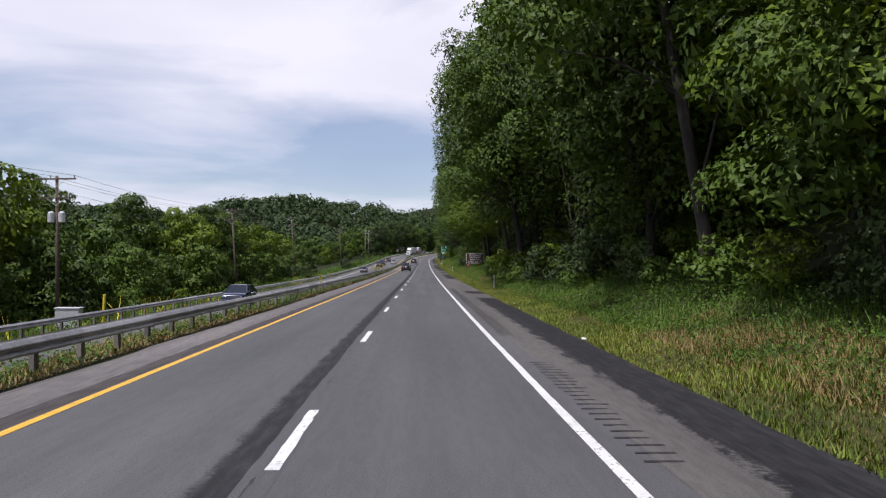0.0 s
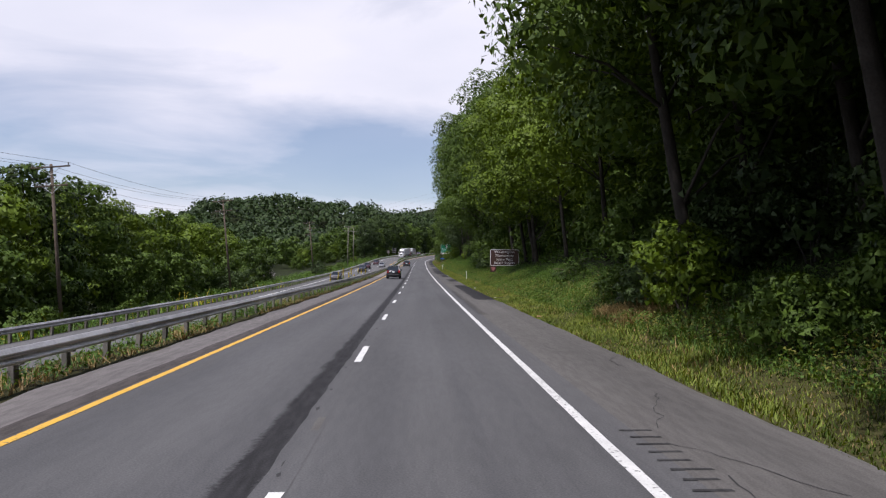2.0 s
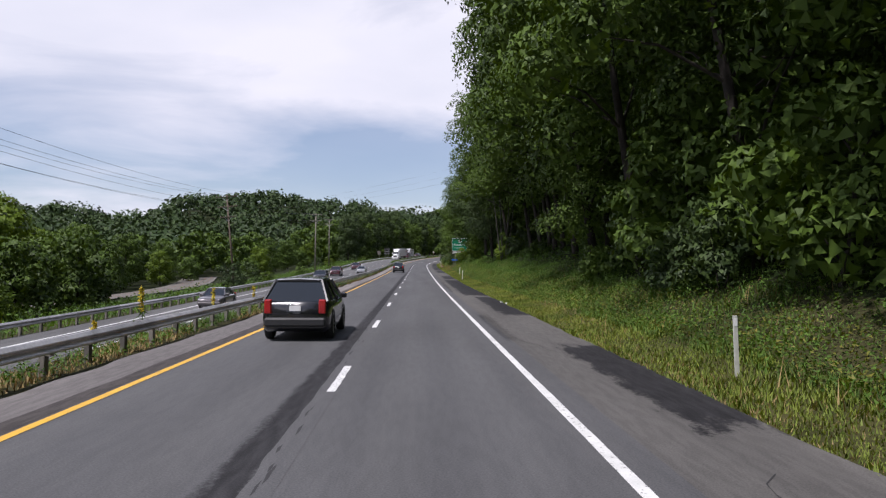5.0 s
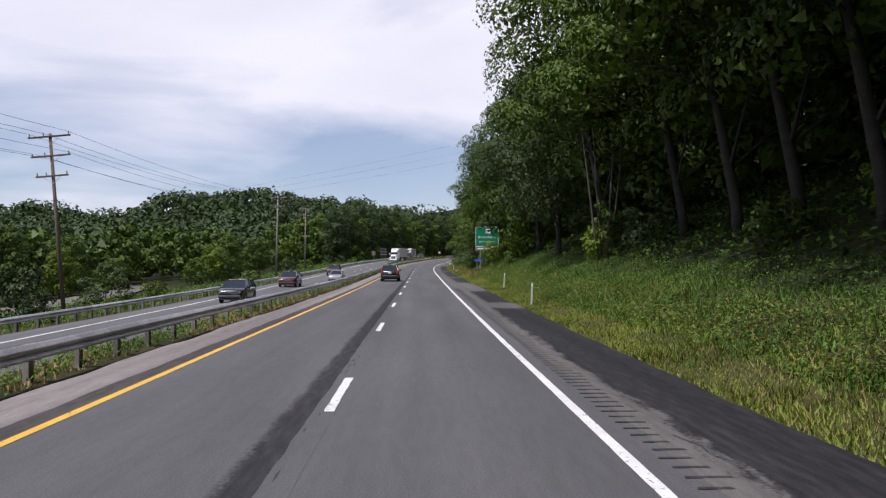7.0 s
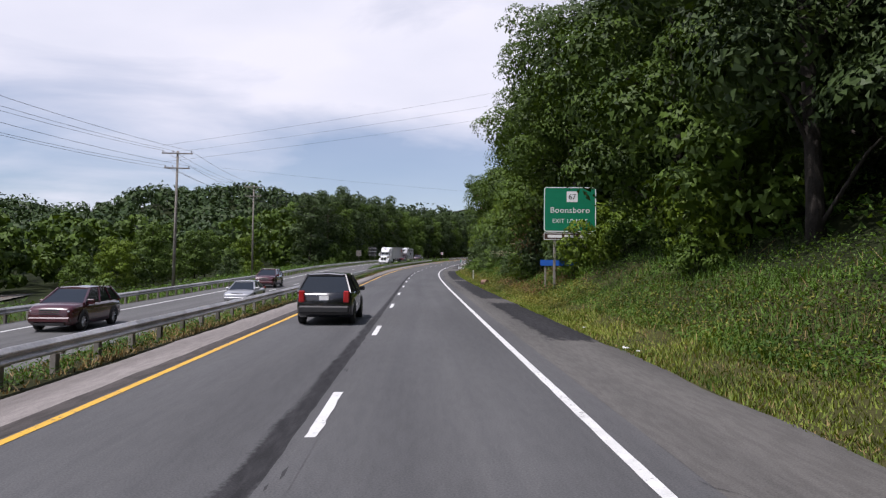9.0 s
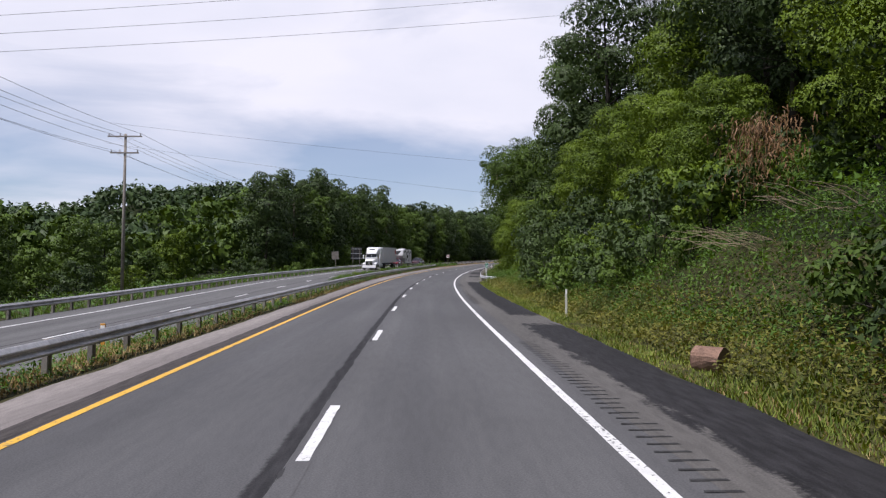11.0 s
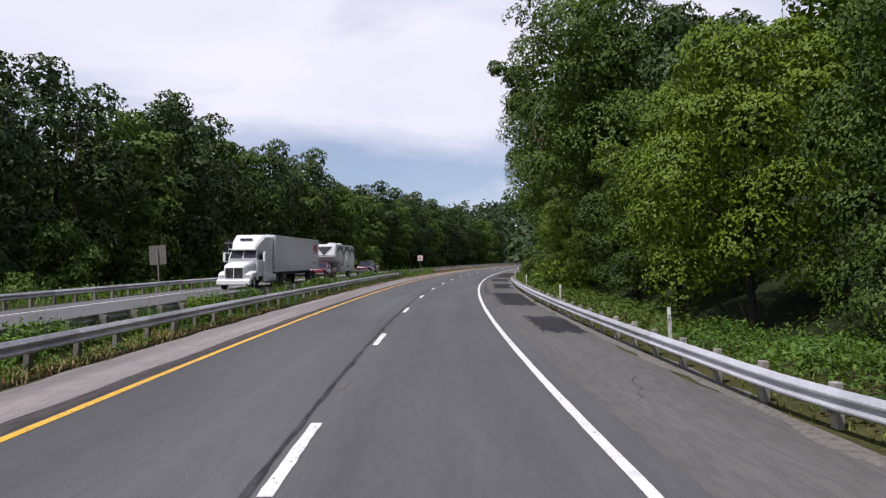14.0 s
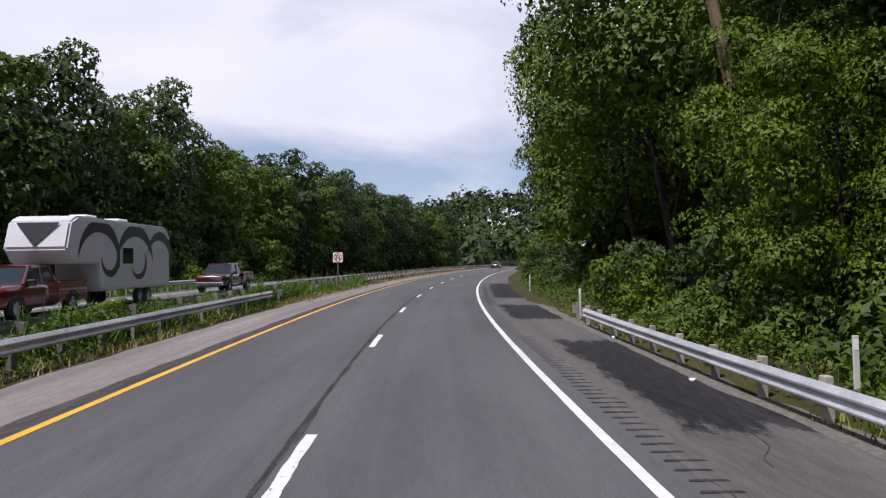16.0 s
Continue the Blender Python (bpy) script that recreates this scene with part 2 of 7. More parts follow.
def asphalt_material(name, base, patch, worn, overlay=None, rag=(1.2, 0.55)):
    """Asphalt: grit, wide blotches and long smears; the strips along the lanes run with the mesh's own map (u across, v along, metres)."""
    m = bpy.data.materials.new(name)
    m.use_nodes = True
    n, l = m.node_tree.nodes, m.node_tree.links
    b = n["Principled BSDF"]
    uv = n.new("ShaderNodeUVMap")
    uv.uv_map = "lane"
    mp = n.new("ShaderNodeMapping")
    mp.inputs["Scale"].default_value = (1.0, 0.02, 1.0)
    l.new(uv.outputs[0], mp.inputs[0])

    def noise_of(src, scale, detail=4.0):
        t = n.new("ShaderNodeTexNoise")
        t.inputs["Scale"].default_value, t.inputs["Detail"].default_value = scale, detail
        l.new(src, t.inputs["Vector"])
        return t.outputs["Fac"]

    mp3 = n.new("ShaderNodeMapping")
    mp3.inputs["Scale"].default_value = (1.0, 0.16, 1.0)
    l.new(uv.outputs[0], mp3.inputs[0])
    smear, blotch, grit, speck = noise_of(mp.outputs[0], 1.3, 5.0), noise_of(mp3.outputs[0], 0.5, 6.0), noise_of(uv.outputs[0], 42.0, 2.0), noise_of(mp3.outputs[0], 9.0, 6.0)

    def ramp_of(src, p0, c0, p1, c1):
        r = n.new("ShaderNodeValToRGB")
        r.color_ramp.elements[0].position, r.color_ramp.elements[0].color = p0, (*c0, 1)
        r.color_ramp.elements[1].position, r.color_ramp.elements[1].color = p1, (*c1, 1)
        l.new(src, r.inputs[0])
        return r.outputs[0]

    def mult(a, c):
        x = n.new("ShaderNodeMix")
        x.data_type, x.blend_type = "RGBA", "MULTIPLY"
        x.inputs[0].default_value = 1.0
        l.new(a, x.inputs[6])
        l.new(c, x.inputs[7])
        return x.outputs[2]

    col = ramp_of(smear, 0.35, patch, 0.65, base)
    g = lambda v: (v, v, v)
    col = mult(col, ramp_of(blotch, 0.3, g(0.86), 0.7, g(1.12)))
    col = mult(col, ramp_of(grit, 0.3, g(0.8), 0.7, g(1.2)))
    col = mult(col, ramp_of(speck, 0.42, g(1 - worn), 0.56, g(1.0)))
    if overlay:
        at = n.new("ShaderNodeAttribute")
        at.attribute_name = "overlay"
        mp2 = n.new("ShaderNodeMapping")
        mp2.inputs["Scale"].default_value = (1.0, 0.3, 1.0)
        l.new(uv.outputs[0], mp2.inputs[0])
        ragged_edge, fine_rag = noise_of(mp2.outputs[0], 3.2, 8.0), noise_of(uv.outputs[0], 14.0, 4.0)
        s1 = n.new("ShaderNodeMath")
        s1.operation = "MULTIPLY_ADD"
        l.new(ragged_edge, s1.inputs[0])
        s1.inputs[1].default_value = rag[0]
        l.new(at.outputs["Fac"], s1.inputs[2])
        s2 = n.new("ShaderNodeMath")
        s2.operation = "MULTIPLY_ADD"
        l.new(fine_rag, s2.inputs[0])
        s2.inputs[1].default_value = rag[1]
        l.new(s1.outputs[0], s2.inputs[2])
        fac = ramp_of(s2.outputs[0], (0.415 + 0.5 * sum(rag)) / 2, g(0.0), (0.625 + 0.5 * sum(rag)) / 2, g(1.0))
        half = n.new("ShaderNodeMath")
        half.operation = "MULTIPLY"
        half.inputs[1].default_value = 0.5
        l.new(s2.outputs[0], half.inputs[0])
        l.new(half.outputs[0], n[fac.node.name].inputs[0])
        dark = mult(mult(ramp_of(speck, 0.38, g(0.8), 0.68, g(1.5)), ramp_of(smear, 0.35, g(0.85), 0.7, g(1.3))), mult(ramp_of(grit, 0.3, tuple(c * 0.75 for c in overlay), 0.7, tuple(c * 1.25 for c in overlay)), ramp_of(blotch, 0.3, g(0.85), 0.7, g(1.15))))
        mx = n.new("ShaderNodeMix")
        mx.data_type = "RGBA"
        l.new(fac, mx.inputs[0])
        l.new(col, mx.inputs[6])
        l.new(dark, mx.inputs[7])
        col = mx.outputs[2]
    l.new(col, b.inputs["Base Color"])
    b.inputs["Roughness"].default_value = 0.85
    b.inputs["Specular IOR Level"].default_value = 0.15
    bp = n.new("ShaderNodeBump")
    bp.inputs["Strength"].default_value, bp.inputs["Distance"].default_value = 0.35, 0.01
    l.new(grit, bp.inputs["Height"])
    l.new(bp.outputs[0], b.inputs["Normal"])
    return m


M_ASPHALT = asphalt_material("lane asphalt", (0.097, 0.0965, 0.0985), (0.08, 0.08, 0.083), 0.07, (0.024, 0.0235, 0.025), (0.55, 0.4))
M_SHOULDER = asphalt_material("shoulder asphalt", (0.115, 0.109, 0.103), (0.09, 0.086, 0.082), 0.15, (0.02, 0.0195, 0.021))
M_GROOVE = asphalt_material("dark groove strip asphalt", (0.05, 0.049, 0.05), (0.036, 0.036, 0.037), 0.3)
M_GUTTER = asphalt_material("pale concrete shoulder", (0.235, 0.212, 0.2), (0.16, 0.143, 0.136), 0.15)
M_OLDROAD = asphalt_material("far carriageway asphalt", (0.125, 0.123, 0.122), (0.095, 0.094, 0.094), 0.12)
M_OLDGUTTER = asphalt_material("grey inner shoulder", (0.165, 0.152, 0.148), (0.115, 0.106, 0.103), 0.2)
M_JOINT = asphalt_material("brownish joint asphalt", (0.075, 0.066, 0.062), (0.055, 0.049, 0.047), 0.3)
M_SEAL = asphalt_material("joint sealant", (0.045, 0.044, 0.046), (0.06, 0.059, 0.061), 0.5)
M_GRAVEL = material("gravel", (0.12, 0.11, 0.095), 0.95, scale=9.0, spread=0.6, fine=45, bump=1.0)
def worn_paint(name, col, under):
    """Road paint with chips and dirt through which the asphalt shows."""
    m = material(name, col, 0.6, scale=3.0, spread=0.2, fine=45, bump=0.15)
    n, l = m.node_tree.nodes, m.node_tree.links
    b = n["Principled BSDF"]
    src = b.inputs["Base Color"].links[0].from_socket
    co = n.new("ShaderNodeTexCoord")
    chip, wide = n.new("ShaderNodeTexNoise"), n.new("ShaderNodeTexNoise")
    for t, sc in ((chip, 16.0), (wide, 0.12)):
        t.inputs["Scale"].default_value, t.inputs["Detail"].default_value = sc, 5.0
        l.new(co.outputs["Object"], t.inputs["Vector"])
    add = n.new("ShaderNodeMath")
    add.operation = "MULTIPLY_ADD"
    l.new(wide.outputs["Fac"], add.inputs[0])
    add.inputs[1].default_value = 0.45
    l.new(chip.outputs["Fac"], add.inputs[2])
    r = n.new("ShaderNodeValToRGB")
    r.color_ramp.elements[0].position, r.color_ramp.elements[1].position = 0.84, 0.93
    l.new(add.outputs[0], r.inputs[0])
    mx = n.new("ShaderNodeMix")
    mx.data_type = "RGBA"
    l.new(r.outputs[0], mx.inputs[0])
    l.new(src, mx.inputs[6])
    mx.inputs[7].default_value = (*under, 1)
    l.new(mx.outputs[2], b.inputs["Base Color"])
    return m


M_WHITE = worn_paint("white road paint", (0.6, 0.6, 0.585), (0.08, 0.08, 0.083))
M_YELLOW = worn_paint("yellow road paint", (0.6, 0.34, 0.022), (0.1, 0.09, 0.07))
# ground and verge bases darkened so gaps between blades read as shadowed thatch
M_SOIL = material("ground", (0.026, 0.034, 0.012), 0.95, scale=0.5, spread=0.5, fine=9, bump=0.8, tint=(0.042, 0.038, 0.017), spec=0.08)
M_VERGE = material("mown verge", (0.034, 0.043, 0.013), 0.95, scale=1.1, spread=0.4, fine=14, bump=0.8, tint=(0.055, 0.05, 0.02), spec=0.08)
M_FOREST = material("forest floor", (0.018, 0.021, 0.009), 0.95, scale=0.3, spread=0.5, fine=3, bump=0.6, tint=(0.02, 0.026, 0.01), spec=0.08)
M_GALV = material("galvanised steel", (0.52, 0.52, 0.53), 0.46, metal=0.6, scale=1.6, spread=0.22, fine=20, bump=0.08, per=0.3)
M_RAILOLD = material("weathered galvanised steel", (0.44, 0.43, 0.43), 0.46, metal=0.6, scale=1.6, spread=0.35, fine=14, bump=0.12, per=0.3)
M_POSTS = material("grey weathered post", (0.17, 0.155, 0.135), 0.85, scale=3, spread=0.35, fine=40, bump=0.3, per=0.5)
M_PALEPOST = material("pale weathered timber post", (0.27, 0.25, 0.215), 0.85, scale=3, spread=0.3, fine=40, bump=0.3, per=0.4)
M_BARK = material("bark", (0.036, 0.031, 0.027), 0.95, scale=2.5, spread=0.45, fine=18, bump=1.0, per=0.3, spec=0.15)
M_POLE = material("creosoted pole wood", (0.1, 0.075, 0.055), 0.9, scale=2.0, spread=0.4, fine=30, bump=0.5, per=0.3)
M_PALEPOLE = material("weathered grey pole wood", (0.2, 0.18, 0.155), 0.9, scale=2.0, spread=0.3, fine=30, bump=0.5)
M_WIRE = material("cable", (0.06, 0.06, 0.065), 0.6, bump=0)
LEAF = [leaf_material("broad leaves", (0.010, 0.024, 0.004), (0.068, 0.112, 0.015)),
        leaf_material("yellow green leaves", (0.018, 0.042, 0.003), (0.098, 0.148, 0.010)),
        leaf_material("dull green leaves", (0.009, 0.021, 0.006), (0.048, 0.076, 0.021))]
M_FARLEAF = leaf_material("far foliage", (0.019, 0.037, 0.011), (0.047, 0.076, 0.022), clear=0.1, per=0.0)
M_GRASS = leaf_material("grass blades", (0.045, 0.08, 0.011), (0.215, 0.26, 0.048), clear=0.25, per=0.0)
M_STRAW = leaf_material("dry straw", (0.16, 0.11, 0.042), (0.33, 0.245, 0.11), clear=0.2, per=0.0)
M_WEED = leaf_material("weeds", (0.028, 0.066, 0.01), (0.112, 0.195, 0.034), clear=0.25, per=0.0)
M_FERN = leaf_material("yellowed ferns", (0.06, 0.075, 0.013), (0.22, 0.21, 0.045), clear=0.2, per=0.0)
M_DEADLEAF = leaf_material("dead brown leaves", (0.09, 0.05, 0.022), (0.24, 0.14, 0.065), clear=0.1, per=0.0)
M_BLOOM = leaf_material("yellow blooms", (0.45, 0.34, 0.02), (0.6, 0.5, 0.05), clear=0.2, per=0.0)


# ---- building helpers ----
def mesh_of(name, verts, faces, mats, uvs=None, smooth=False):
    me = bpy.data.meshes.new(name)
    me.from_pydata([tuple(v) for v in verts], [], [tuple(f) for f in faces])
    for m in mats:
        me.materials.append(m)
    if uvs is not None:
        layer = me.uv_layers.new(name="lane")
        idx = np.empty(len(me.loops), int)
        me.loops.foreach_get("vertex_index", idx)
        layer.data.foreach_set("uv", np.asarray(uvs, float)[idx].ravel())
    if smooth:
        me.polygons.foreach_set("use_smooth", [True] * len(me.polygons))
    me.update()
    return me


def quads_mesh(name, v, mat, normals=None):
    """A mesh from an array of separate quads (n, 4, 3) or triangles (n, 3, 3); normals (n, 3) give each piece the soft shading of the clump it belongs to."""
    n, k = v.shape[:2]
    if normals is not None:
        back = (np.cross(v[:, 1] - v[:, 0], v[:, 2] - v[:, 0]) * normals).sum(1) < 0
        v = np.where(back[:, None, None], v[:, ::-1], v)
    me = bpy.data.meshes.new(name)
    me.vertices.add(k * n)
    me.vertices.foreach_set("co", v.reshape(-1).astype(np.float32))
    me.loops.add(k * n)
    me.loops.foreach_set("vertex_index", np.arange(k * n, dtype=np.int32))
    me.polygons.add(n)
    me.polygons.foreach_set("loop_start", np.arange(0, k * n, k, dtype=np.int32))
    me.materials.append(mat)
    me.update(calc_edges=True)
    if normals is not None:
        me.polygons.foreach_set("use_smooth", np.ones(n, bool))
        me.normals_split_custom_set_from_vertices(np.repeat(normals, k, 0).tolist())
    return me


def part_mesh(name, me, parent, label=""):
    ob = new(name, me)
    ob.parent = parent
    return tagged(ob, label)


def part(name, bm, mat, parent, label="", smooth=False):
    me = bpy.data.meshes.new(name)
    bm.to_mesh(me)
    bm.free()
    for m in (mat if isinstance(mat, (list, tuple)) else [mat]):
        me.materials.append(m)
    if smooth:
        me.polygons.foreach_set("use_smooth", [True] * len(me.polygons))
    return part_mesh(name, me, parent, label)


def thing(name, m, label, category, group="", kind=""):
    ob = new(name)
    ob.empty_display_size = 0.3
    ob.matrix_world = m
    return tagged(ob, label, category, group, kind)


def at_road(s, off, dz=0.0, turn=0.0, ground=True):
    """A pose on the ground at s, off; its y axis runs along the road, turned by turn degrees to the left."""
    p = ground_point(s, off) if ground else on_road(s, off, 0.0)
    h = float(along(s)[3])
    return Matrix.Translation((float(p[0]), float(p[1]), float(p[2]) + dz)) @ Matrix.Rotation(-h + radians(turn), 4, "Z")


def box(bm, x0, x1, y0, y1, z0, z1, m=None, mat=0, bevel=0.0):
    r = bmesh.ops.create_cube(bm, size=1.0)
    vs = r["verts"]
    for v in vs:
        v.co = Vector(((x0 + x1) / 2 + v.co.x * (x1 - x0), (y0 + y1) / 2 + v.co.y * (y1 - y0), (z0 + z1) / 2 + v.co.z * (z1 - z0)))
    fs = list({f for v in vs for f in v.link_faces})
    if bevel:
        es = list({e for f in fs for e in f.edges})
        rb = bmesh.ops.bevel(bm, geom=es, offset=bevel, segments=1, affect="EDGES")
        vs = list({v for f in rb["faces"] for v in f.verts} | {v for v in vs if v.is_valid})
        fs = list({f for v in vs for f in v.link_faces})
    for f in fs:
        f.material_index = mat
    if m is not None:
        bmesh.ops.transform(bm, matrix=m, verts=vs)
    return vs


def tube(bm, pts, radii, sides=8, caps=True):
    """A tapering tube through pts."""
    rings = []
    pts = [Vector(p) for p in pts]
    for i, p in enumerate(pts):
        d = (pts[min(i + 1, len(pts) - 1)] - pts[max(i - 1, 0)]).normalized()
        a = d.orthogonal().normalized() if not rings else (rings[-1][1] - d * rings[-1][1].dot(d)).normalized()
        b = d.cross(a)
        r = radii[i] if isinstance(radii, (list, tuple)) else radii
        rings.append(([bm.verts.new(p + (a * math.cos(t) + b * math.sin(t)) * r) for t in (2 * math.pi * k / sides for k in range(sides))], a))
    for (r0, _), (r1, _) in zip(rings, rings[1:]):
        for k in range(sides):
            bm.faces.new((r0[k], r0[(k + 1) % sides], r1[(k + 1) % sides], r1[k]))
    if caps:
        bm.faces.new(list(reversed(rings[0][0])))
        bm.faces.new(rings[-1][0])


def strip_mesh(name, s, offs, dzs, mat, wobble=None, overlay=None):
    """A ribbon along the road through the cross-section offs / dzs, with a map in metres."""
    s = np.asarray(s, float)
    offs, dzs = np.asarray(offs, float), np.asarray(dzs, float)
    O = np.repeat(offs[None, :], len(s), 0)
    if wobble is not None:
        O = O + wobble
    P = on_road(s[:, None], O, dzs[None, :])
    k = len(offs)
    idx = np.arange(len(s) * k).reshape(len(s), k)
    f = np.stack([idx[:-1, :-1], idx[:-1, 1:], idx[1:, 1:], idx[1:, :-1]], -1).reshape(-1, 4)
    uv = np.stack([O, np.repeat(s[:, None], k, 1)], -1).reshape(-1, 2)
    me = mesh_of(name, P.reshape(-1, 3), f, [mat], uv)
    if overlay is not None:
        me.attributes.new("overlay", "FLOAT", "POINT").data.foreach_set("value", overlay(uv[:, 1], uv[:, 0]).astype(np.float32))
    return me


def onc(s):
    return np.interp(s, ON_S, ON_Z)
# ---- ground: one sheet to the horizon ----
_s = np.concatenate([[-3000, -1500, -700, -300, -120], np.arange(-60, 640, 2.5), np.arange(640, 1000, 20), [1100, 1300, 1700, 2300, 3200, 4500]])
_o = np.concatenate([[-4500, -3000, -2000, -1400], np.arange(-1000, -300, 50), np.arange(-300, -60, 20), np.arange(-60, -20, 4), [-18.6, -17.7, -17.5, -13, -8, -7.42, -7.1, -6.75, -6.2, -5.6, -5.25, -5.0,
                     0, 5.6, 6.3, 6.5, 6.8, 7.2, 8, 9, 10, 11.5, 13, 15, 17.5, 20, 25, 30, 40, 55, 75, 100, 150, 200, 300, 600, 1200, 2500]])
_P = ground_point(_s[:, None], _o[None, :])
_rng = np.random.default_rng(3)
_near = (np.abs(_o) > 6.6) & (_o > -7.2) | (_o < -19)
_P[..., 2] += _rng.normal(0, 0.025, _P.shape[:2]) * _near[None, :]
_idx = np.arange(len(_s) * len(_o)).reshape(len(_s), len(_o))
_f = np.stack([_idx[:-1, :-1], _idx[:-1, 1:], _idx[1:, 1:], _idx[1:, :-1]], -1).reshape(-1, 4)
_gm = mesh_of("ground", _P.reshape(-1, 3), _f, [M_SOIL, M_FOREST, M_VERGE], smooth=True)
_gm.polygons.foreach_set("material_index", np.tile((((_o[:-1] < -31) | (_o[:-1] >= 11)).astype(np.int32) + 2 * ((_o[:-1] > 6.2) & (_o[:-1] < 8.5)).astype(np.int32)), len(_s) - 1))
tagged(new("ground", _gm), "grassy earth verge, median and wooded valley ground", "ground", kind="structure")

# ---- our carriageway ----
S_ALL = np.arange(-60, 640.1, 2.0)


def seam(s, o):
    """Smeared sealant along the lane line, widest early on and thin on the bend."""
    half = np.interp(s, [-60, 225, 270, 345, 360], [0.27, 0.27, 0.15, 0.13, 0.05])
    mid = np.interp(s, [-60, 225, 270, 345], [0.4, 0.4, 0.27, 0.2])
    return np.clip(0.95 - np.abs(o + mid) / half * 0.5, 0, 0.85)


_cols = [-4.35, -3.66, -2.0, -1.2, -1.0, -0.9, -0.8, -0.7, -0.6, -0.5, -0.4, -0.3, -0.2, -0.1, 0.0, 0.15, 2.0, 3.66, 4.3]
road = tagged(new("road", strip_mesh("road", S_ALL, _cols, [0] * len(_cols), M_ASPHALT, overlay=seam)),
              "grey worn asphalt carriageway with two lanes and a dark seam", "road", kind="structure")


def ragged(n, amp, seed, smooth=2):
    r = np.random.default_rng(seed).normal(0, 1, n)
    for _ in range(smooth):
        r = np.convolve(r, [0.25, 0.5, 0.25], "same")
    return r * amp


_fine = np.arange(-60, 640.1, 0.5)
_rd0 = random.Random(8)
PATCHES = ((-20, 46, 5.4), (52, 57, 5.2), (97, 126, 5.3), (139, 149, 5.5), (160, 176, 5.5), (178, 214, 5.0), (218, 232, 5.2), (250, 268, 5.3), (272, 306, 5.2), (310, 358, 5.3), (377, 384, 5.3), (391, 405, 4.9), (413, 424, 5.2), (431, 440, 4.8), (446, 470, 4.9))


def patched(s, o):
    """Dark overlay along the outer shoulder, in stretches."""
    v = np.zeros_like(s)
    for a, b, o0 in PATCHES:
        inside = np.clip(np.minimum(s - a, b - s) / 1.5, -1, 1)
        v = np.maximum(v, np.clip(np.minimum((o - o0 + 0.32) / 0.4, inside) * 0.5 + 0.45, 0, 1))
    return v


_cols = [4.2, 4.5, 4.8, 5.0, 5.2, 5.4, 5.6, 5.8, 6.0, 6.2, 6.35]
_w = np.zeros((len(_fine), len(_cols)))
_w[:, -1] = ragged(len(_fine), 0.12, 5, 3) + np.interp(_fine, [356, 364, 440, 446], [0, 0.22, 0.22, 0])
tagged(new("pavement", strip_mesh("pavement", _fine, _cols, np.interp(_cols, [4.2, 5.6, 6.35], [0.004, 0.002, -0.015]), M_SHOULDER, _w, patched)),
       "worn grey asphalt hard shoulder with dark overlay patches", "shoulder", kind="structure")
_w = np.zeros((len(_fine), 2))
_w[:, 0] = ragged(len(_fine), 0.10, 6, 3) - np.interp(_fine, [330, 385, 430], [0, 0.55, 0.7])
_early = _fine <= 160
for _part, _mat, _lab in ((_early, M_OLDGUTTER, "grey worn inner shoulder beside the yellow line"), (_fine >= 160, M_GUTTER, "pale pinkish concrete inner shoulder")):
    tagged(new("pavement", strip_mesh("pavement", _fine[_part], [-5.2, -4.12], [0.004, 0.004], _mat, _w[_part])), _lab, "shoulder", kind="structure")
_w = np.stack([ragged(len(_fine), 0.03, 16, 1), np.zeros(len(_fine))], -1)
part_mesh("joint_strip", strip_mesh("joint_strip", _fine, [-4.15, -3.79], [0.006, 0.0055], M_JOINT, _w), road, "dark brownish strip between edge line and concrete")
# sharp edge of the old joint beside the dark seam
_q = np.arange(-60, 342, 0.25)
_w = np.stack([ragged(len(_q), 0.016, 17, 1), np.zeros(len(_q))], -1)
_w[:, 0] += np.interp(_q, [-60, 225, 270, 342], [0.0, 0.0, 0.06, 0.1])
part_mesh("joint_lip", strip_mesh("joint_lip", _q, [-0.235, 0.1], [0.003, 0.003], M_ASPHALT, _w), road)
flecks = []
for k in range(260):
    s0 = _rd0.uniform(-4, 340)
    o0, L, wd = _rd0.gauss(-0.13, 0.06), _rd0.uniform(0.1, 0.7), _rd0.uniform(0.01, 0.035)
    if (s0 - 7.7) % 12.19 > 3.3 and o0 < 0.05:
        flecks.append(on_road(np.array([s0, s0 + 0.3 * L, s0 + L, s0 + 0.6 * L]), np.array([o0, o0 + wd, o0 + wd * 0.4, o0 - wd]), 0.0045))
tagged(part_mesh("sealant_flecks", quads_mesh("sealant_flecks", np.array(flecks), M_SEAL), road, "dark flecks of old sealant along the joint"), kind="stuff")
_q = np.arange(335, 640, 0.5)
_w = np.stack([ragged(len(_q), 0.05, 9, 1), ragged(len(_q), 0.05, 10, 1)], -1)
part_mesh("joint_seal", strip_mesh("joint_seal", _q, [-0.2, -0.13], [0.004, 0.004], M_SEAL, _w), road, "dark smeared joint sealant")
_q = np.arange(362, 441, 0.5)
_w = np.stack([ragged(len(_q), 0.08, 14, 1), np.zeros(len(_q)), ragged(len(_q), 0.12, 15, 1)], -1)
tagged(new("pavement", strip_mesh("pavement", _q, [6.5, 6.7, 6.95], [-0.012, 0.012, 0.0], M_GRAVEL, _w)), "pale gravel margin under the guardrail", "gravel", kind="structure")
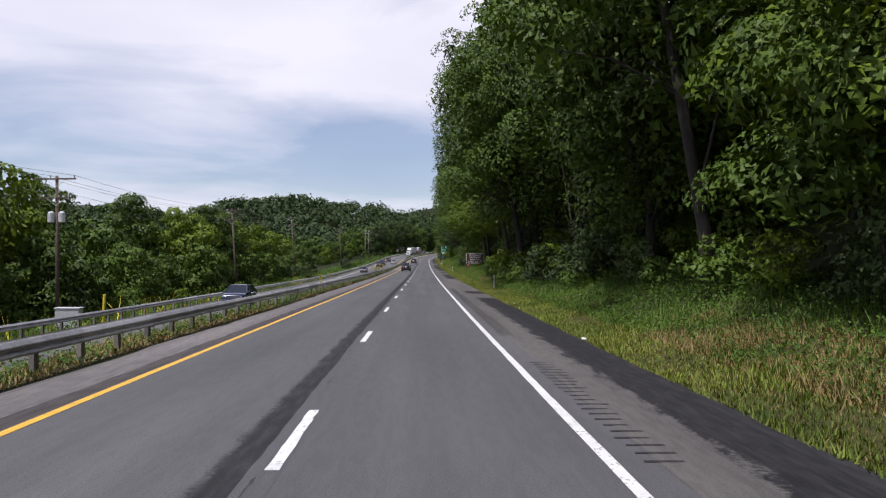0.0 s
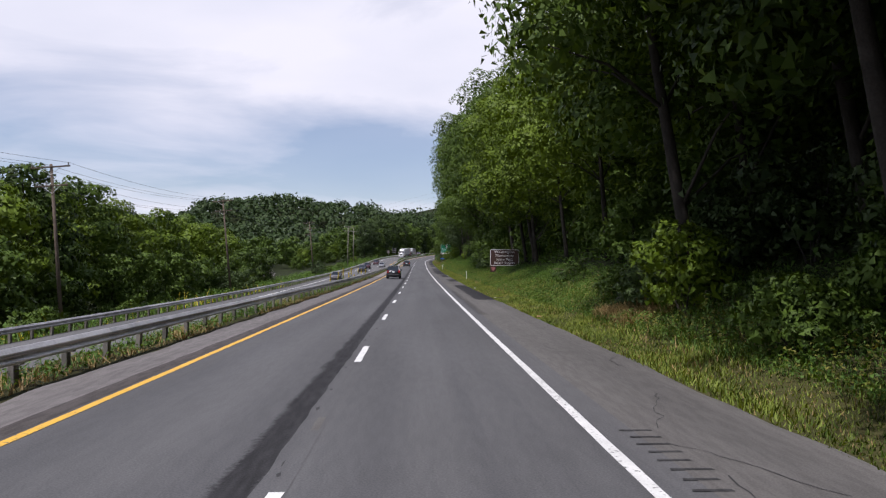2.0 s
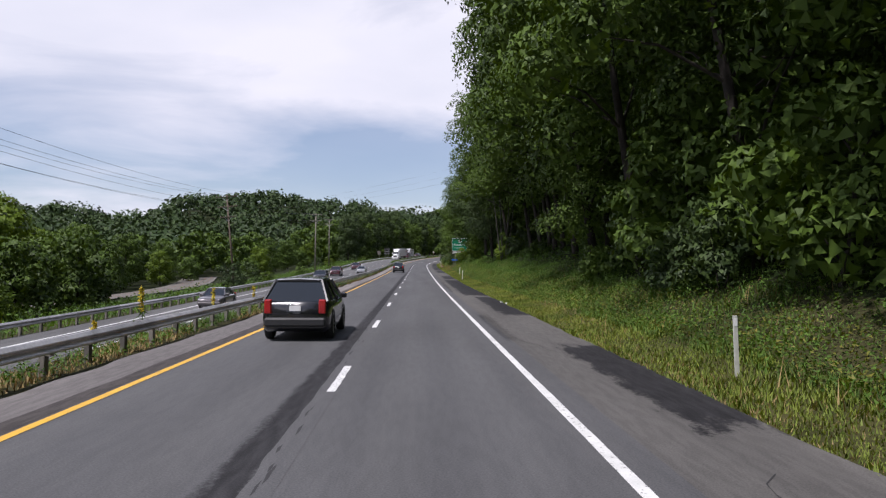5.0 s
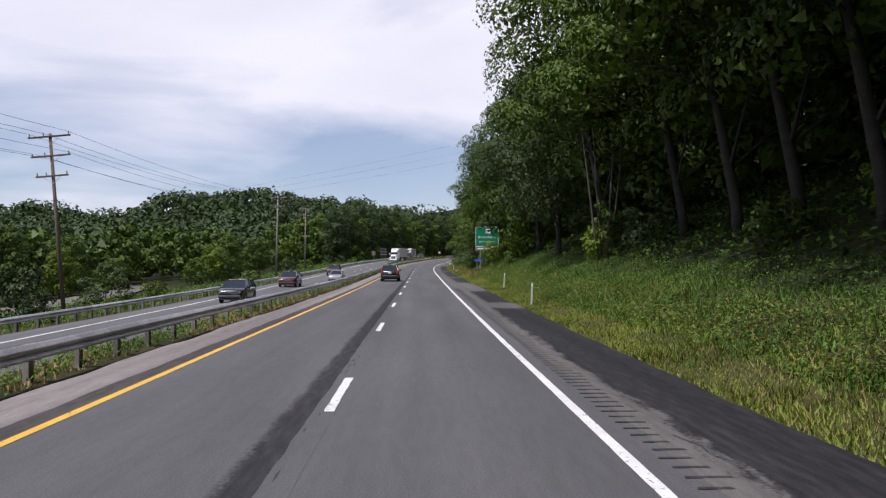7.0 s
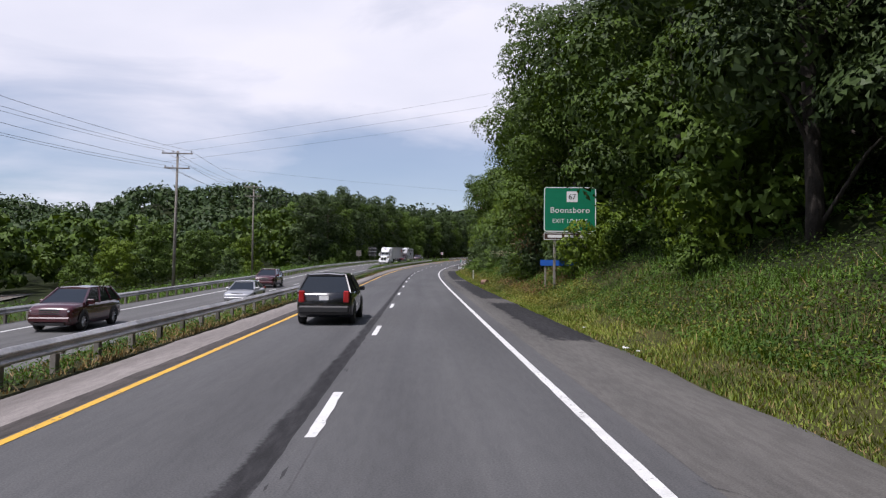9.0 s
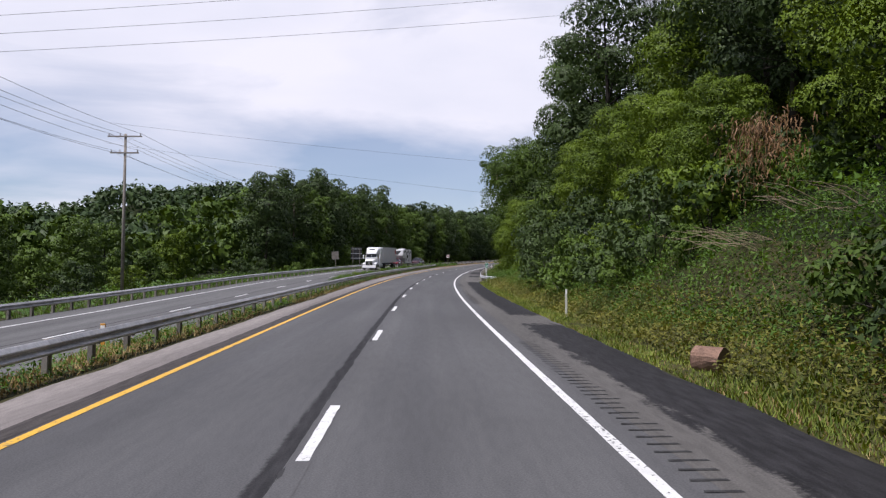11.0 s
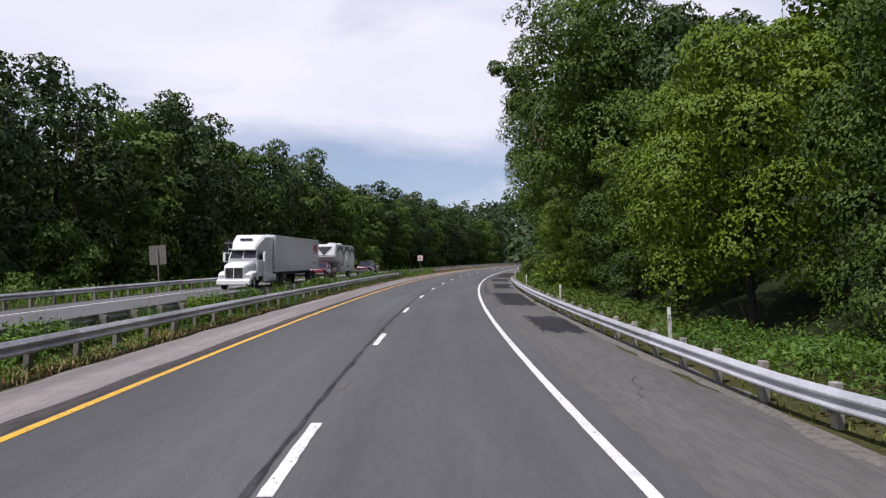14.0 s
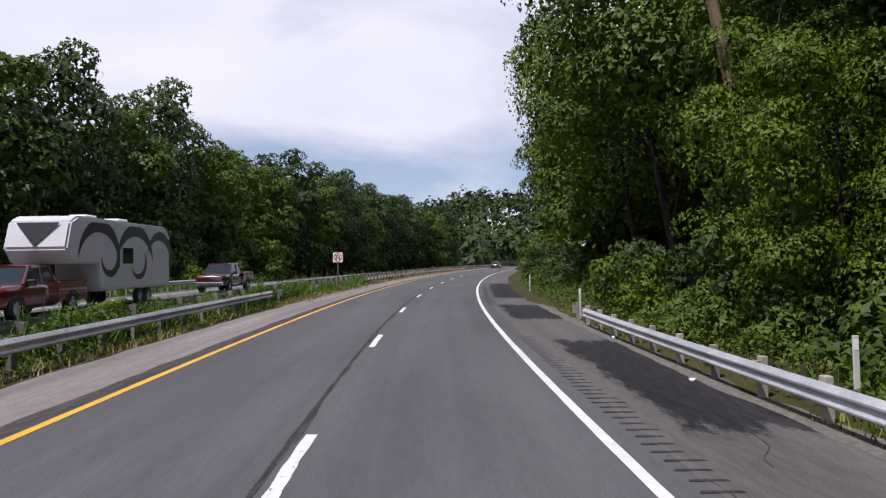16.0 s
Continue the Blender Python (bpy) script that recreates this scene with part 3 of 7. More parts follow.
# edge lines
for nm, o, wd, mt, lb in (("edge_line", -3.66, 0.15, M_YELLOW, "yellow painted edge line"), ("edge_line", 3.66, 0.155, M_WHITE, "white painted edge line")):
    w = np.stack([ragged(len(_fine), 0.003, 11, 0), ragged(len(_fine), 0.003, 12, 0)], -1)
    part_mesh(nm, strip_mesh(nm, _fine, [o - wd / 2, o + wd / 2], [0.006, 0.006], mt, w), road, lb)
# lane dashes, 10 feet long every 40
_rd = random.Random(5)
for i in range(-3, 52):
    a = 7.7 + 12.19 * i
    q = np.linspace(a, a + 3.05, 14)
    w = np.stack([ragged(14, 0.005, 100 + i, 0), ragged(14, 0.007, 200 + i, 0)], -1)
    part_mesh("lane_dash", strip_mesh("lane_dash", q, [-0.075, 0.075], [0.007, 0.007], M_WHITE, w), road)
    if i in (0, 2, 4, 8, 9, 14, 17, 28, 29):
        q = np.linspace(a + 5.6, a + 6.4, 5)
        part_mesh("old_dash", strip_mesh("old_dash", q, [-0.06, 0.05], [0.006, 0.006], M_SHOULDER), road, "worn remnant of an old dash")
# rumble strip grooves, as flat dark strips laid just above the shoulder
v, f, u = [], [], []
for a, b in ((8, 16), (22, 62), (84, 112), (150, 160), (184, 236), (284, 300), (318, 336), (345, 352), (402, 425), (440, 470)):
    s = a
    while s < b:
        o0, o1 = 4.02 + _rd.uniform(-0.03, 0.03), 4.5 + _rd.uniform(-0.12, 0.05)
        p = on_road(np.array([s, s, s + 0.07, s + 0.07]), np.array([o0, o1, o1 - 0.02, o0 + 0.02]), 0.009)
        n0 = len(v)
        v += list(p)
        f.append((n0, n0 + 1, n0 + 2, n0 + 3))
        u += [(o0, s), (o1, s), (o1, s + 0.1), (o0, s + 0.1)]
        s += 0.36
tagged(part_mesh("rumble_grooves", mesh_of("rumble_grooves", v, f, [M_GROOVE], u), road, "flat dark strips marking the milled rumble grooves"), kind="stuff")
# cracks in the shoulder and lanes
cracks = []
for k in range(70):
    s0, o0 = _rd.uniform(0, 470), _rd.uniform(4.2, 6.0)
    n = _rd.randint(6, 16)
    d = _rd.uniform(-0.5, 0.5)
    s, o = s0, o0
    for j in range(n):
        s1, o1 = s + _rd.uniform(0.1, 0.35), o + d * 0.25 + _rd.uniform(-0.09, 0.09)
        wd = _rd.uniform(0.003, 0.011)
        if 4.1 < o1 < 6.2:
            cracks.append(on_road(np.array([s, s, s1, s1]), np.array([o - wd, o + wd, o1 + wd, o1 - wd]), 0.010))
        s, o = s1, o1
tagged(part_mesh("cracks", quads_mesh("cracks", np.array(cracks), M_SEAL), road, "dark cracks in the asphalt"), kind="stuff")

# ---- far carriageway ----
def far_strip(name, s, offs, mat, dz):
    s = np.asarray(s, float)
    P = on_road(s[:, None], np.asarray(offs, float)[None, :], onc(s)[:, None] + dz)
    k = len(offs)
    idx = np.arange(len(s) * k).reshape(len(s), k)
    f = np.stack([idx[:-1, :-1], idx[:-1, 1:], idx[1:, 1:], idx[1:, :-1]], -1).reshape(-1, 4)
    uv = np.stack(np.broadcast_arrays(np.asarray(offs, float)[None, :], s[:, None]), -1).reshape(-1, 2)
    return mesh_of(name, P.reshape(-1, 3), f, [mat], uv)


road2 = tagged(new("road", far_strip("road", S_ALL, [-17.3, -12, -7.5], M_OLDROAD, 0.0)), "pale grey oncoming carriageway beyond the median", "road", kind="structure")
part_mesh("edge_line", far_strip("edge_line", S_ALL, [-15.62, -15.46], M_WHITE, 0.005), road2, "white painted edge line")
part_mesh("edge_line", far_strip("edge_line", S_ALL, [-8.45, -8.3], M_YELLOW, 0.005), road2, "yellow painted edge line")
part_mesh("joint_seal", far_strip("joint_seal", S_ALL, [-12.05, -11.95], M_SEAL, 0.003), road2, "dark joint sealant")
for i in range(-2, 50):
    a = 0.5 + 12.19 * i
    part_mesh("lane_dash", far_strip("lane_dash", np.linspace(a, a + 3.05, 4), [-11.9, -11.75], M_WHITE, 0.006), road2)


# ---- guardrails ----
def w_beam(flip, depth=0.08, height=0.31):
    """Cross-section of a W-beam, bottom to top, bulging towards the road."""
    pr = [(0.0, 0.0), (0.03, 0.018), (depth, 0.045), (depth, 0.068), (0.008, 0.142), (0.008, 0.16), (depth, 0.2), (depth, 0.226), (0.014, 0.3), (0.0, height)]
    return [(x * flip, z) for x, z in pr]


def guardrail(s0, s1, off, zfun, top, flip, mat, label, posts_step=1.905, seg=3.81, post_mat=None, stand=-0.05):
    g = thing("guardrail", Matrix.Identity(4), label, "guardrail")
    pr = w_beam(flip)
    n = int((s1 - s0) / seg)
    for i in range(n):
        a, b = s0 + i * seg, s0 + (i + 1) * seg + 0.04
        q = np.linspace(a, b, 4)
        o = np.array([off(x) for x in q])
        tw = np.array([[zfun(x) + top - 0.31 for x in q]])[0]
        front = on_road(q[:, None], o[:, None] + np.array([p[0] for p in pr])[None, :], tw[:, None] + np.array([p[1] for p in pr])[None, :])
        back = on_road(q[:, None], o[:, None] + np.array([p[0] for p in pr])[None, :] - 0.006 * flip, tw[:, None] + np.array([p[1] for p in pr])[None, :])
        k = len(pr)
        ring = np.concatenate([front, back[:, ::-1]], 1)
        m = 2 * k
        idx = np.arange(len(q) * m).reshape(len(q), m)
        fs = []
        for r0, r1 in zip(idx, idx[1:]):
            for j in range(m):
                fs.append((r0[j], r0[(j + 1) % m], r1[(j + 1) % m], r1[j]))
        fs += [tuple(idx[0][::-1]), tuple(idx[-1])]
        part_mesh("beam", mesh_of("beam", ring.reshape(-1, 3), fs, [mat]), g)
    bm = bmesh.new()
    box(bm, -0.06, 0.06, -0.085, 0.085, -0.9, top + stand, bevel=0.01)
    box(bm, 0.06 * flip, 0.17 * flip, -0.075, 0.075, top - 0.34, top - 0.03, bevel=0.008)
    me = bpy.data.meshes.new("post")
    bm.to_mesh(me)
    bm.free()
    me.materials.append(post_mat or M_POSTS)
    rr = random.Random(int(s0) + 77)
    s = s0 + 0.4
    while s < s1:
        p = on_road(s, off(s) - 0.19 * flip, zfun(s) + rr.uniform(-0.02, 0.03))
        ob = part_mesh("post", me, g)
        ob.matrix_world = Matrix.Translation(tuple(p)) @ Matrix.Rotation(-float(along(s)[3]), 4, "Z") @ Matrix.Rotation(radians(rr.uniform(-2, 2)), 4, "Y")
        s += posts_step
    return g


guardrail(-30, 441, lambda s: float(np.interp(s, RAIL_S, RAIL_O)), lambda s: 0.0, 0.71, 1, M_RAILOLD, "weathered grey steel guardrail along the weedy median")
guardrail(-30, 470, lambda s: -17.5, lambda s: float(onc(s)), 0.70, 1, M_RAILOLD, "weathered steel guardrail beyond the far carriageway")
guardrail(368, 600, lambda s: -7.65, lambda s: float(onc(s)), 0.66, -1, M_RAILOLD, "weathered steel guardrail on the far side of the median")
guardrail(356, 432, lambda s: 6.72 + 2.6 * max(0.0, (366 - s) / 10) ** 2, lambda s: -0.05, 0.64, -1, M_GALV, "bright galvanised steel guardrail on pale grey posts", post_mat=M_PALEPOST, stand=0.05)


# ---- trees ----
def leaflets(pos, out, length, width, rng, droop=0.35, per=3):
    """Diamond leaflets, per of them at each place, spread round the way out."""
    n = len(pos)
    pos, out = np.repeat(pos, per, 0), np.repeat(out, per, 0)
    d = out + rng.normal(0, 0.55, (n * per, 3))
    d[:, 2] -= droop * rng.uniform(0, 1, n * per)
    d /= np.linalg.norm(d, axis=1, keepdims=True) + 1e-9
    up = np.array([0, 0, 1.0]) + rng.normal(0, 0.35, (n * per, 3))
    side = np.cross(d, up)
    side /= np.linalg.norm(side, axis=1, keepdims=True) + 1e-9
    nrm = np.cross(side, d)
    L = (length * rng.uniform(0.65, 1.3, n * per))[:, None]
    Wd = (width * rng.uniform(0.7, 1.2, n * per))[:, None]
    a = pos + rng.normal(0, length * 0.25, (n * per, 3))
    foot = a + d * L * 0.22 + nrm * L * 0.05
    tip = a + d * L + np.array([0, 0, -0.12]) * L
    return np.stack([foot + side * Wd, tip, foot - side * Wd], 1)


def unit(v):
    return v / (np.linalg.norm(v, axis=-1, keepdims=True) + 1e-9)


def lobed_crown(rng, height, radius, base, lobes, leaves, leaf, wide, fill, lean=(0, 0), sub=6):
    """Leaves of a crown: lobes carry smaller clumps, whose shells are covered with leaves; larger leaves fill the inside.
    Gives the leaf triangles, their normals, and the lobes' centres and radii for the limbs."""
    cs, rs = [], []
    for k in range(lobes):
        t = (k + 0.5) / lobes
        z = base + (height - base) * (0.06 + 0.84 * t)
        prof = math.sin(math.pi * min(1, 0.26 + 0.68 * t)) ** 0.6
        a = k * 2.4 + rng.uniform(-0.5, 0.5)
        rad = radius * prof * rng.uniform(0.35, 0.78)
        cs.append((math.cos(a) * rad + lean[0] * t, math.sin(a) * rad + lean[1] * t, z))
        rs.append(radius * rng.uniform(0.3, 0.5) * (0.72 + 0.35 * prof))
    cs, rs = np.array(cs), np.array(rs)
    sc = np.array([1, 1, 0.78])
    way = unit(rng.normal(0, 1, (lobes * sub, 3)))
    way[:, 2] = np.where(way[:, 2] < -0.35, -way[:, 2], way[:, 2])
    home = np.repeat(np.arange(lobes), sub)
    bc = cs[home] + way * sc * (rs[home] * rng.uniform(0.62, 0.85, lobes * sub))[:, None]
    br = rs[home] * rng.uniform(0.32, 0.56, lobes * sub)
    bc, br, home = np.concatenate([bc, cs]), np.concatenate([br, rs * 0.92]), np.concatenate([home, np.arange(lobes)])
    n = int(leaves * 2.6)
    odds = np.where(np.arange(len(br)) < lobes * sub, br**2, br**2 * 0.55)
    pick = rng.choice(len(br), n, p=odds / odds.sum())
    v = unit(rng.normal(0, 1, (n, 3)))
    v[:, 2] = np.where(v[:, 2] < -0.3, -v[:, 2], v[:, 2])
    c = bc[pick] + v * sc * (br[pick] * rng.uniform(0.8, 1.12, n))[:, None]
    free = np.ones(len(c), bool)
    for j in range(len(br)):
        free &= (((c - bc[j]) / sc) ** 2).sum(1) > (0.76 * br[j]) ** 2
    c, v, pick = c[free][:leaves], v[free][:leaves], pick[free][:leaves]
    N = len(c)
    soft = unit(0.6 * v + 0.45 * unit(c - cs[home[pick]]) + np.array([0, 0, 0.15]))
    flat = unit(soft + rng.normal(0, 0.42, (N, 3)))
    d = unit(np.cross(flat, rng.normal(0, 1, (N, 3))) + np.array([0, 0, -0.35]))
    side = unit(np.cross(d, flat))
    L, Wd = (leaf * rng.uniform(0.6, 1.3, N))[:, None], (wide * rng.uniform(0.7, 1.25, N))[:, None]
    q = np.stack([c - d * L * 0.4 + side * Wd, c + d * L * 0.75, c - d * L * 0.4 - side * Wd], 1)
    nq = unit(soft + rng.normal(0, 0.22, (N, 3)))
    pick = rng.choice(lobes, fill, p=rs**2 / (rs**2).sum())
    v = unit(rng.normal(0, 1, (fill, 3)))
    c = cs[pick] + v * sc * (rs[pick] * rng.uniform(0.5, 0.8, fill))[:, None]
    flat = unit(v + rng.normal(0, 0.3, (fill, 3)))
    d = unit(np.cross(flat, rng.normal(0, 1, (fill, 3))))
    side = np.cross(d, flat)
    L, Wd = (1.7 * leaf * rng.uniform(0.7, 1.2, fill))[:, None], (1.85 * wide * rng.uniform(0.7, 1.2, fill))[:, None]
    q2 = np.stack([c - d * L * 0.4 + side * Wd, c + d * L * 0.75, c - d * L * 0.4 - side * Wd], 1)
    return np.concatenate([q, q2]), np.concatenate([nq, flat]), cs, rs


def tree_kind(seed, height, radius, base, lobes, leaves, leaf, wide, fill, mat, trunk=0.2, label="", lean=(0, 0), bare=0, bark=None):
    rng = np.random.default_rng(seed)
    q, soft, cs, rs = lobed_crown(rng, height, radius, base, lobes, leaves, leaf, wide, fill, lean)
    t = thing("tree", Matrix.Identity(4), label or "tall leafy broadleaf tree at the roadside wood", "tree", "roadside trees")
    bm = bmesh.new()
    spine = [Vector((lean[0] * u**1.5 * 0.8 + 0.25 * math.sin(seed + 5 * u), lean[1] * u**1.5 * 0.8 + 0.25 * math.cos(seed * 2 + 4 * u) - 0.25 * math.cos(seed * 2), height * 0.86 * u)) for u in (0, 0.08, 0.25, 0.45, 0.65, 0.85, 1)]
    spine[0].z = -0.6
    tube(bm, spine, [trunk * 1.35, trunk * 1.05, trunk * 0.9, trunk * 0.7, trunk * 0.5, trunk * 0.3, trunk * 0.1], 9)
    for c in cs[::2]:
        u = max(0.15, min(0.9, (c[2] - 1.8) / (height * 0.86)))
        i = min(5, int(u * 6))
        a = spine[i].lerp(spine[i + 1], 0.5)
        b = Vector(c)
        mid = a.lerp(b, 0.5) + Vector((0, 0, 0.5))
        tube(bm, [a, mid, b], [trunk * 0.33, trunk * 0.22, trunk * 0.06], 6, caps=False)
    for k in range(bare):
        u = rng.uniform(0.2, 0.5)
        a = Vector((0, 0, height * u))
        w = Vector((rng.normal(), rng.normal(), rng.uniform(0.0, 0.5))).normalized() * rng.uniform(1.5, 3)
        tube(bm, [a, a + w * 0.6, a + w + Vector((0, 0, 0.4))], [0.05, 0.03, 0.01], 5, caps=False)
    part("trunk", bm, bark or M_BARK, t, smooth=True)
    part_mesh("crown", quads_mesh("crown", q, mat, soft), t)
    return t


NEAR = [tree_kind(11, 20, 6.4, 2.2, 22, 21000, 0.21, 0.082, 4200, LEAF[0], 0.26, "tall broadleaf tree with dense dark green crown", bare=4),
        tree_kind(12, 17, 6.0, 1.6, 20, 22000, 0.19, 0.078, 4200, LEAF[1], 0.22, "leafy tree with bright yellow-green crown", bare=3),
        tree_kind(13, 21.5, 6.2, 2.8, 22, 20000, 0.22, 0.08, 4200, LEAF[2], 0.28, "tall slender broadleaf tree with dull green crown", bare=5),
        tree_kind(14, 14, 5.4, 0.8, 20, 26000, 0.155, 0.064, 5000, LEAF[0], 0.2, "mid-height broadleaf tree with foliage down to the bank", bare=2),
        tree_kind(15, 23, 7.2, 4.8, 26, 20500, 0.225, 0.09, 3600, LEAF[0], 0.24, "big broadleaf tree leaning out over the road", lean=(-4.3, 0.0), bare=6),
        tree_kind(16, 21, 6.9, 4.2, 24, 20500, 0.215, 0.088, 3600, LEAF[1], 0.21, "bright green tree leaning out over the road", lean=(-4.0, 0.5), bare=5)]
MID = [tree_kind(21, 17, 6.2, 0.9, 18, 6800, 0.36, 0.15, 1500, LEAF[0], 0.25, "broadleaf tree in the wood beyond the road"),
       tree_kind(22, 14, 5.8, 0.5, 16, 5600, 0.36, 0.15, 1100, LEAF[1], 0.22, "rounded bright green tree in the wood beyond the road"),
       tree_kind(23, 20, 6.4, 1.2, 18, 7000, 0.37, 0.15, 1500, LEAF[2], 0.28, "tall dull green tree in the wood beyond the road"),
       tree_kind(24, 10, 5.4, 0.1, 14, 2700, 0.4, 0.17, 500, LEAF[0], 0.18, "low bushy tree at the edge of the wood")]


def conifer(seed, h, r, label):
    """A pine: whorls of drooping branches with tufts of needles."""
    rng = np.random.default_rng(seed)
    t = thing("pine_tree", Matrix.Identity(4), label, "tree", "pines")
    bm = bmesh.new()
    tube(bm, [(0, 0, -0.5), (0.1, 0, h * 0.5), (0, 0, h)], [0.28, 0.18, 0.03], 9)
    qs = []
    z = h * 0.22
    while z < h - 0.4:
        reach = r * (1 - ((z - h * 0.22) / (h * 0.78)) ** 1.4) * rng.uniform(0.75, 1.1) + 0.4
        for k in range(6):
            a = k * 1.05 + rng.uniform(-0.3, 0.3) + z
            d = np.array([math.cos(a), math.sin(a), 0.0])
            tip = d * reach + np.array([0, 0, z + 0.25 * reach - 0.06 * reach**2])
            tube(bm, [(0, 0, z), tuple(tip * 0.55 + np.array([0, 0, z]) * 0.45), tuple(tip)], [0.05, 0.03, 0.01], 4, caps=False)
            n = int(24 * reach)
            u = rng.uniform(0.3, 1.05, n)
            p = np.array([0, 0, z]) + (tip - np.array([0, 0, z])) * u[:, None] + rng.normal(0, 0.16, (n, 3)) * [1, 1, 0.5]
            qs.append(leaflets(p, unit(d + rng.normal(0, 0.5, (n, 3)) + [0, 0, 0.35]), 0.45, 0.035, rng, per=2))
        z += rng.uniform(0.7, 1.1)
    part("trunk", bm, M_BARK, t, smooth=True)
    part_mesh("needles", quads_mesh("needles", np.concatenate(qs), M_NEEDLE), t)
    return t


M_NEEDLE = leaf_material("pine needles", (0.014, 0.028, 0.014), (0.045, 0.065, 0.03), clear=0.1, per=0.0)
PINE = [conifer(51, 22, 4.6, "tall dark pine tree on the wooded bank")]
class Grove:
    """Places tree kinds; the first of each kind is the built one, the rest are copies."""

    def __init__(self, kinds):
        self.kinds, self.used = kinds, set()

    def put(self, k, s, off, turn=0.0, scale=1.0, sink=0.2, tall=1.0):
        src = self.kinds[k]
        m = at_road(s, off, -sink, turn) @ Matrix.Diagonal((scale, scale, scale * tall, 1))
        if k in self.used:
            ob = copy_thing(src, Matrix.Identity(4))
        else:
            ob = src
            self.used.add(k)
        ob.matrix_basis = m
        return ob


near, mid = Grove(NEAR), Grove(MID)
rg = random.Random(42)
# wood on the right: the front row leans out over the shoulder, then the rows behind up the slope
FRONT_S = [-10, 20, 45, 70, 90, 150, 172, 182, 215, 245, 256, 264, 272, 284, 300, 340, 352, 368, 388, 400, 440, 480, 520]
FRONT_O = [13.2, 12.9, 12.9, 13.8, 15.2, 12.3, 12.6, 14.4, 15.2, 13.0, 12.8, 13.2, 15, 19, 23, 25, 25, 20, 15, 13.4, 15.2, 15.8, 15.5]


def front(s):
    return float(np.interp(s, FRONT_S, FRONT_O))


back_rows = []
s = 6.0
while s < 525:
    off = front(s) + rg.uniform(-0.7, 1.0)
    if 338 < s < 370:
        pass
    elif 370 <= s < 402:
        near.put(rg.choice([1, 1, 3]), s, 13.5 + rg.uniform(-0.5, 1), rg.uniform(0, 360), rg.uniform(0.64, 0.74))
    elif 402 <= s < 434:
        near.put(4, s, off + (4.5 if s > 411 else 0.4), rg.uniform(-20, 20), rg.uniform(0.97, 1.03))
    elif s > 462:
        mid.put(rg.choice([0, 2]), s, off, rg.uniform(0, 360), rg.uniform(1.05, 1.25))
    elif 60 < s < 230 or 392 < s < 500:
        near.put(4 if 170 < s < 262 else rg.choice([4, 5, 4]), s, off, rg.uniform(-25, 25), rg.uniform(0.95, 1.1) * (0.88 if 385 < s < 440 else 0.8 if 96 < s < 138 else 1))
    else:
        kind, turn = rg.choice([0, 0, 1, 2, 2, 1]), rg.uniform(0, 360)
        if 26 < s <= 60:
            kind, turn = 4, turn % 40 - 20
        near.put(kind, s, off, turn, rg.uniform(0.95, 1.12) * (0.84 if 225 < s < 262 else 1))
    s += rg.uniform(9.5, 12)
for s, o, t in ((16, 13.5, 10), (176, 14.0, 50)):
    near.put(3, s, o, t, 0.95)
near.put(4, 78, 11.2, 8, 1.0)
near.put(4, 66, 10.9, -6, 0.95)
near.put(4, 57.5, 9.9, 4, 0.9)
near.put(0, 34.5, 12.8, 75, 0.82)
near.put(4, 127, 13.6, 5, 0.9)
near.put(3, 282, 10.7, 40, 1.04)
near.put(2, 351, 18.5, 60, 1.2)
near.put(0, 372, 21.5, 140, 1.0)
near.put(0, 363, 19.5, 200, 1.22)
near.put(3, 265, 14.5, 140, 0.8)
near.put(4, 278, 12.4, 8, 0.72)
for s, o in ((51.5, 13.8), (62, 14.2), (73, 14.6), (190, 15.0), (201, 15.4), (212, 15.8)):
    near.put(4, s, o, 15 * math.sin(s), 0.98)
near.put(4, 409, 14.2, 10, 1.0)
near.put(0, 417, 19.5, 30, 0.76)
near.put(0, 431, 18.5, 120, 0.8)
s = -10.0
while s < 560:
    if 225 < s < 470:
        mid.put(rg.choice([0, 2, 0, 1]), s, front(s) + rg.uniform(4.5, 9), rg.uniform(0, 360), rg.uniform(1.0, 1.25) * (0.68 if 366 < s < 406 else 1))
    else:
        back_rows.append((s, front(s) + rg.uniform(4, 8), rg.uniform(16, 21)))
        back_rows.append((s + 5, front(s) + rg.uniform(7, 11), rg.uniform(10, 16)))
    s += rg.uniform(9.5, 12)
for lo, hi, step in ((12, 18, 9), (20, 30, 9), (34, 46, 11)):
    s = -15.0
    while s < 640:
        back_rows.append((s, front(s) + rg.uniform(lo, hi), rg.uniform(15, 22) * (0.72 if 366 < s < 404 else 0.85 if s < 450 and s > 380 else 1)))
        s += step * rg.uniform(0.8, 1.2)
# shaded understory behind the front row
s = 8.0
while s < 262:
    mid.put(3, s, front(s) + rg.uniform(-0.6, 2.6) + (2.4 if s < 100 else 6.5 if 168 < s < 252 else 1.8 if 104 < s < 142 else 0), rg.uniform(0, 360), rg.uniform(0.5, 0.85), 0.4)
    s += rg.uniform(4.8, 7)
for s, o, k in ((422, 12.0, 0.55), (427, 13.2, 0.68)):
    near.put(1, s, o, 70 * s, k, 0.4)
# low growth on the bank
for k in range(7):
    near.put(1, 284 + 8.5 * k, rg.uniform(12.5, 16.5), rg.uniform(0, 360), rg.uniform(0.34, 0.5), 0.4)
for a, b, o0, o1, n in ((0, 100, 13, 16, 5), (440, 540, 9, 12, 5)):
    for _ in range(n):
        mid.put(3, rg.uniform(a, b), rg.uniform(o0, o1), rg.uniform(0, 360), rg.uniform(0.4, 0.7), 0.4)
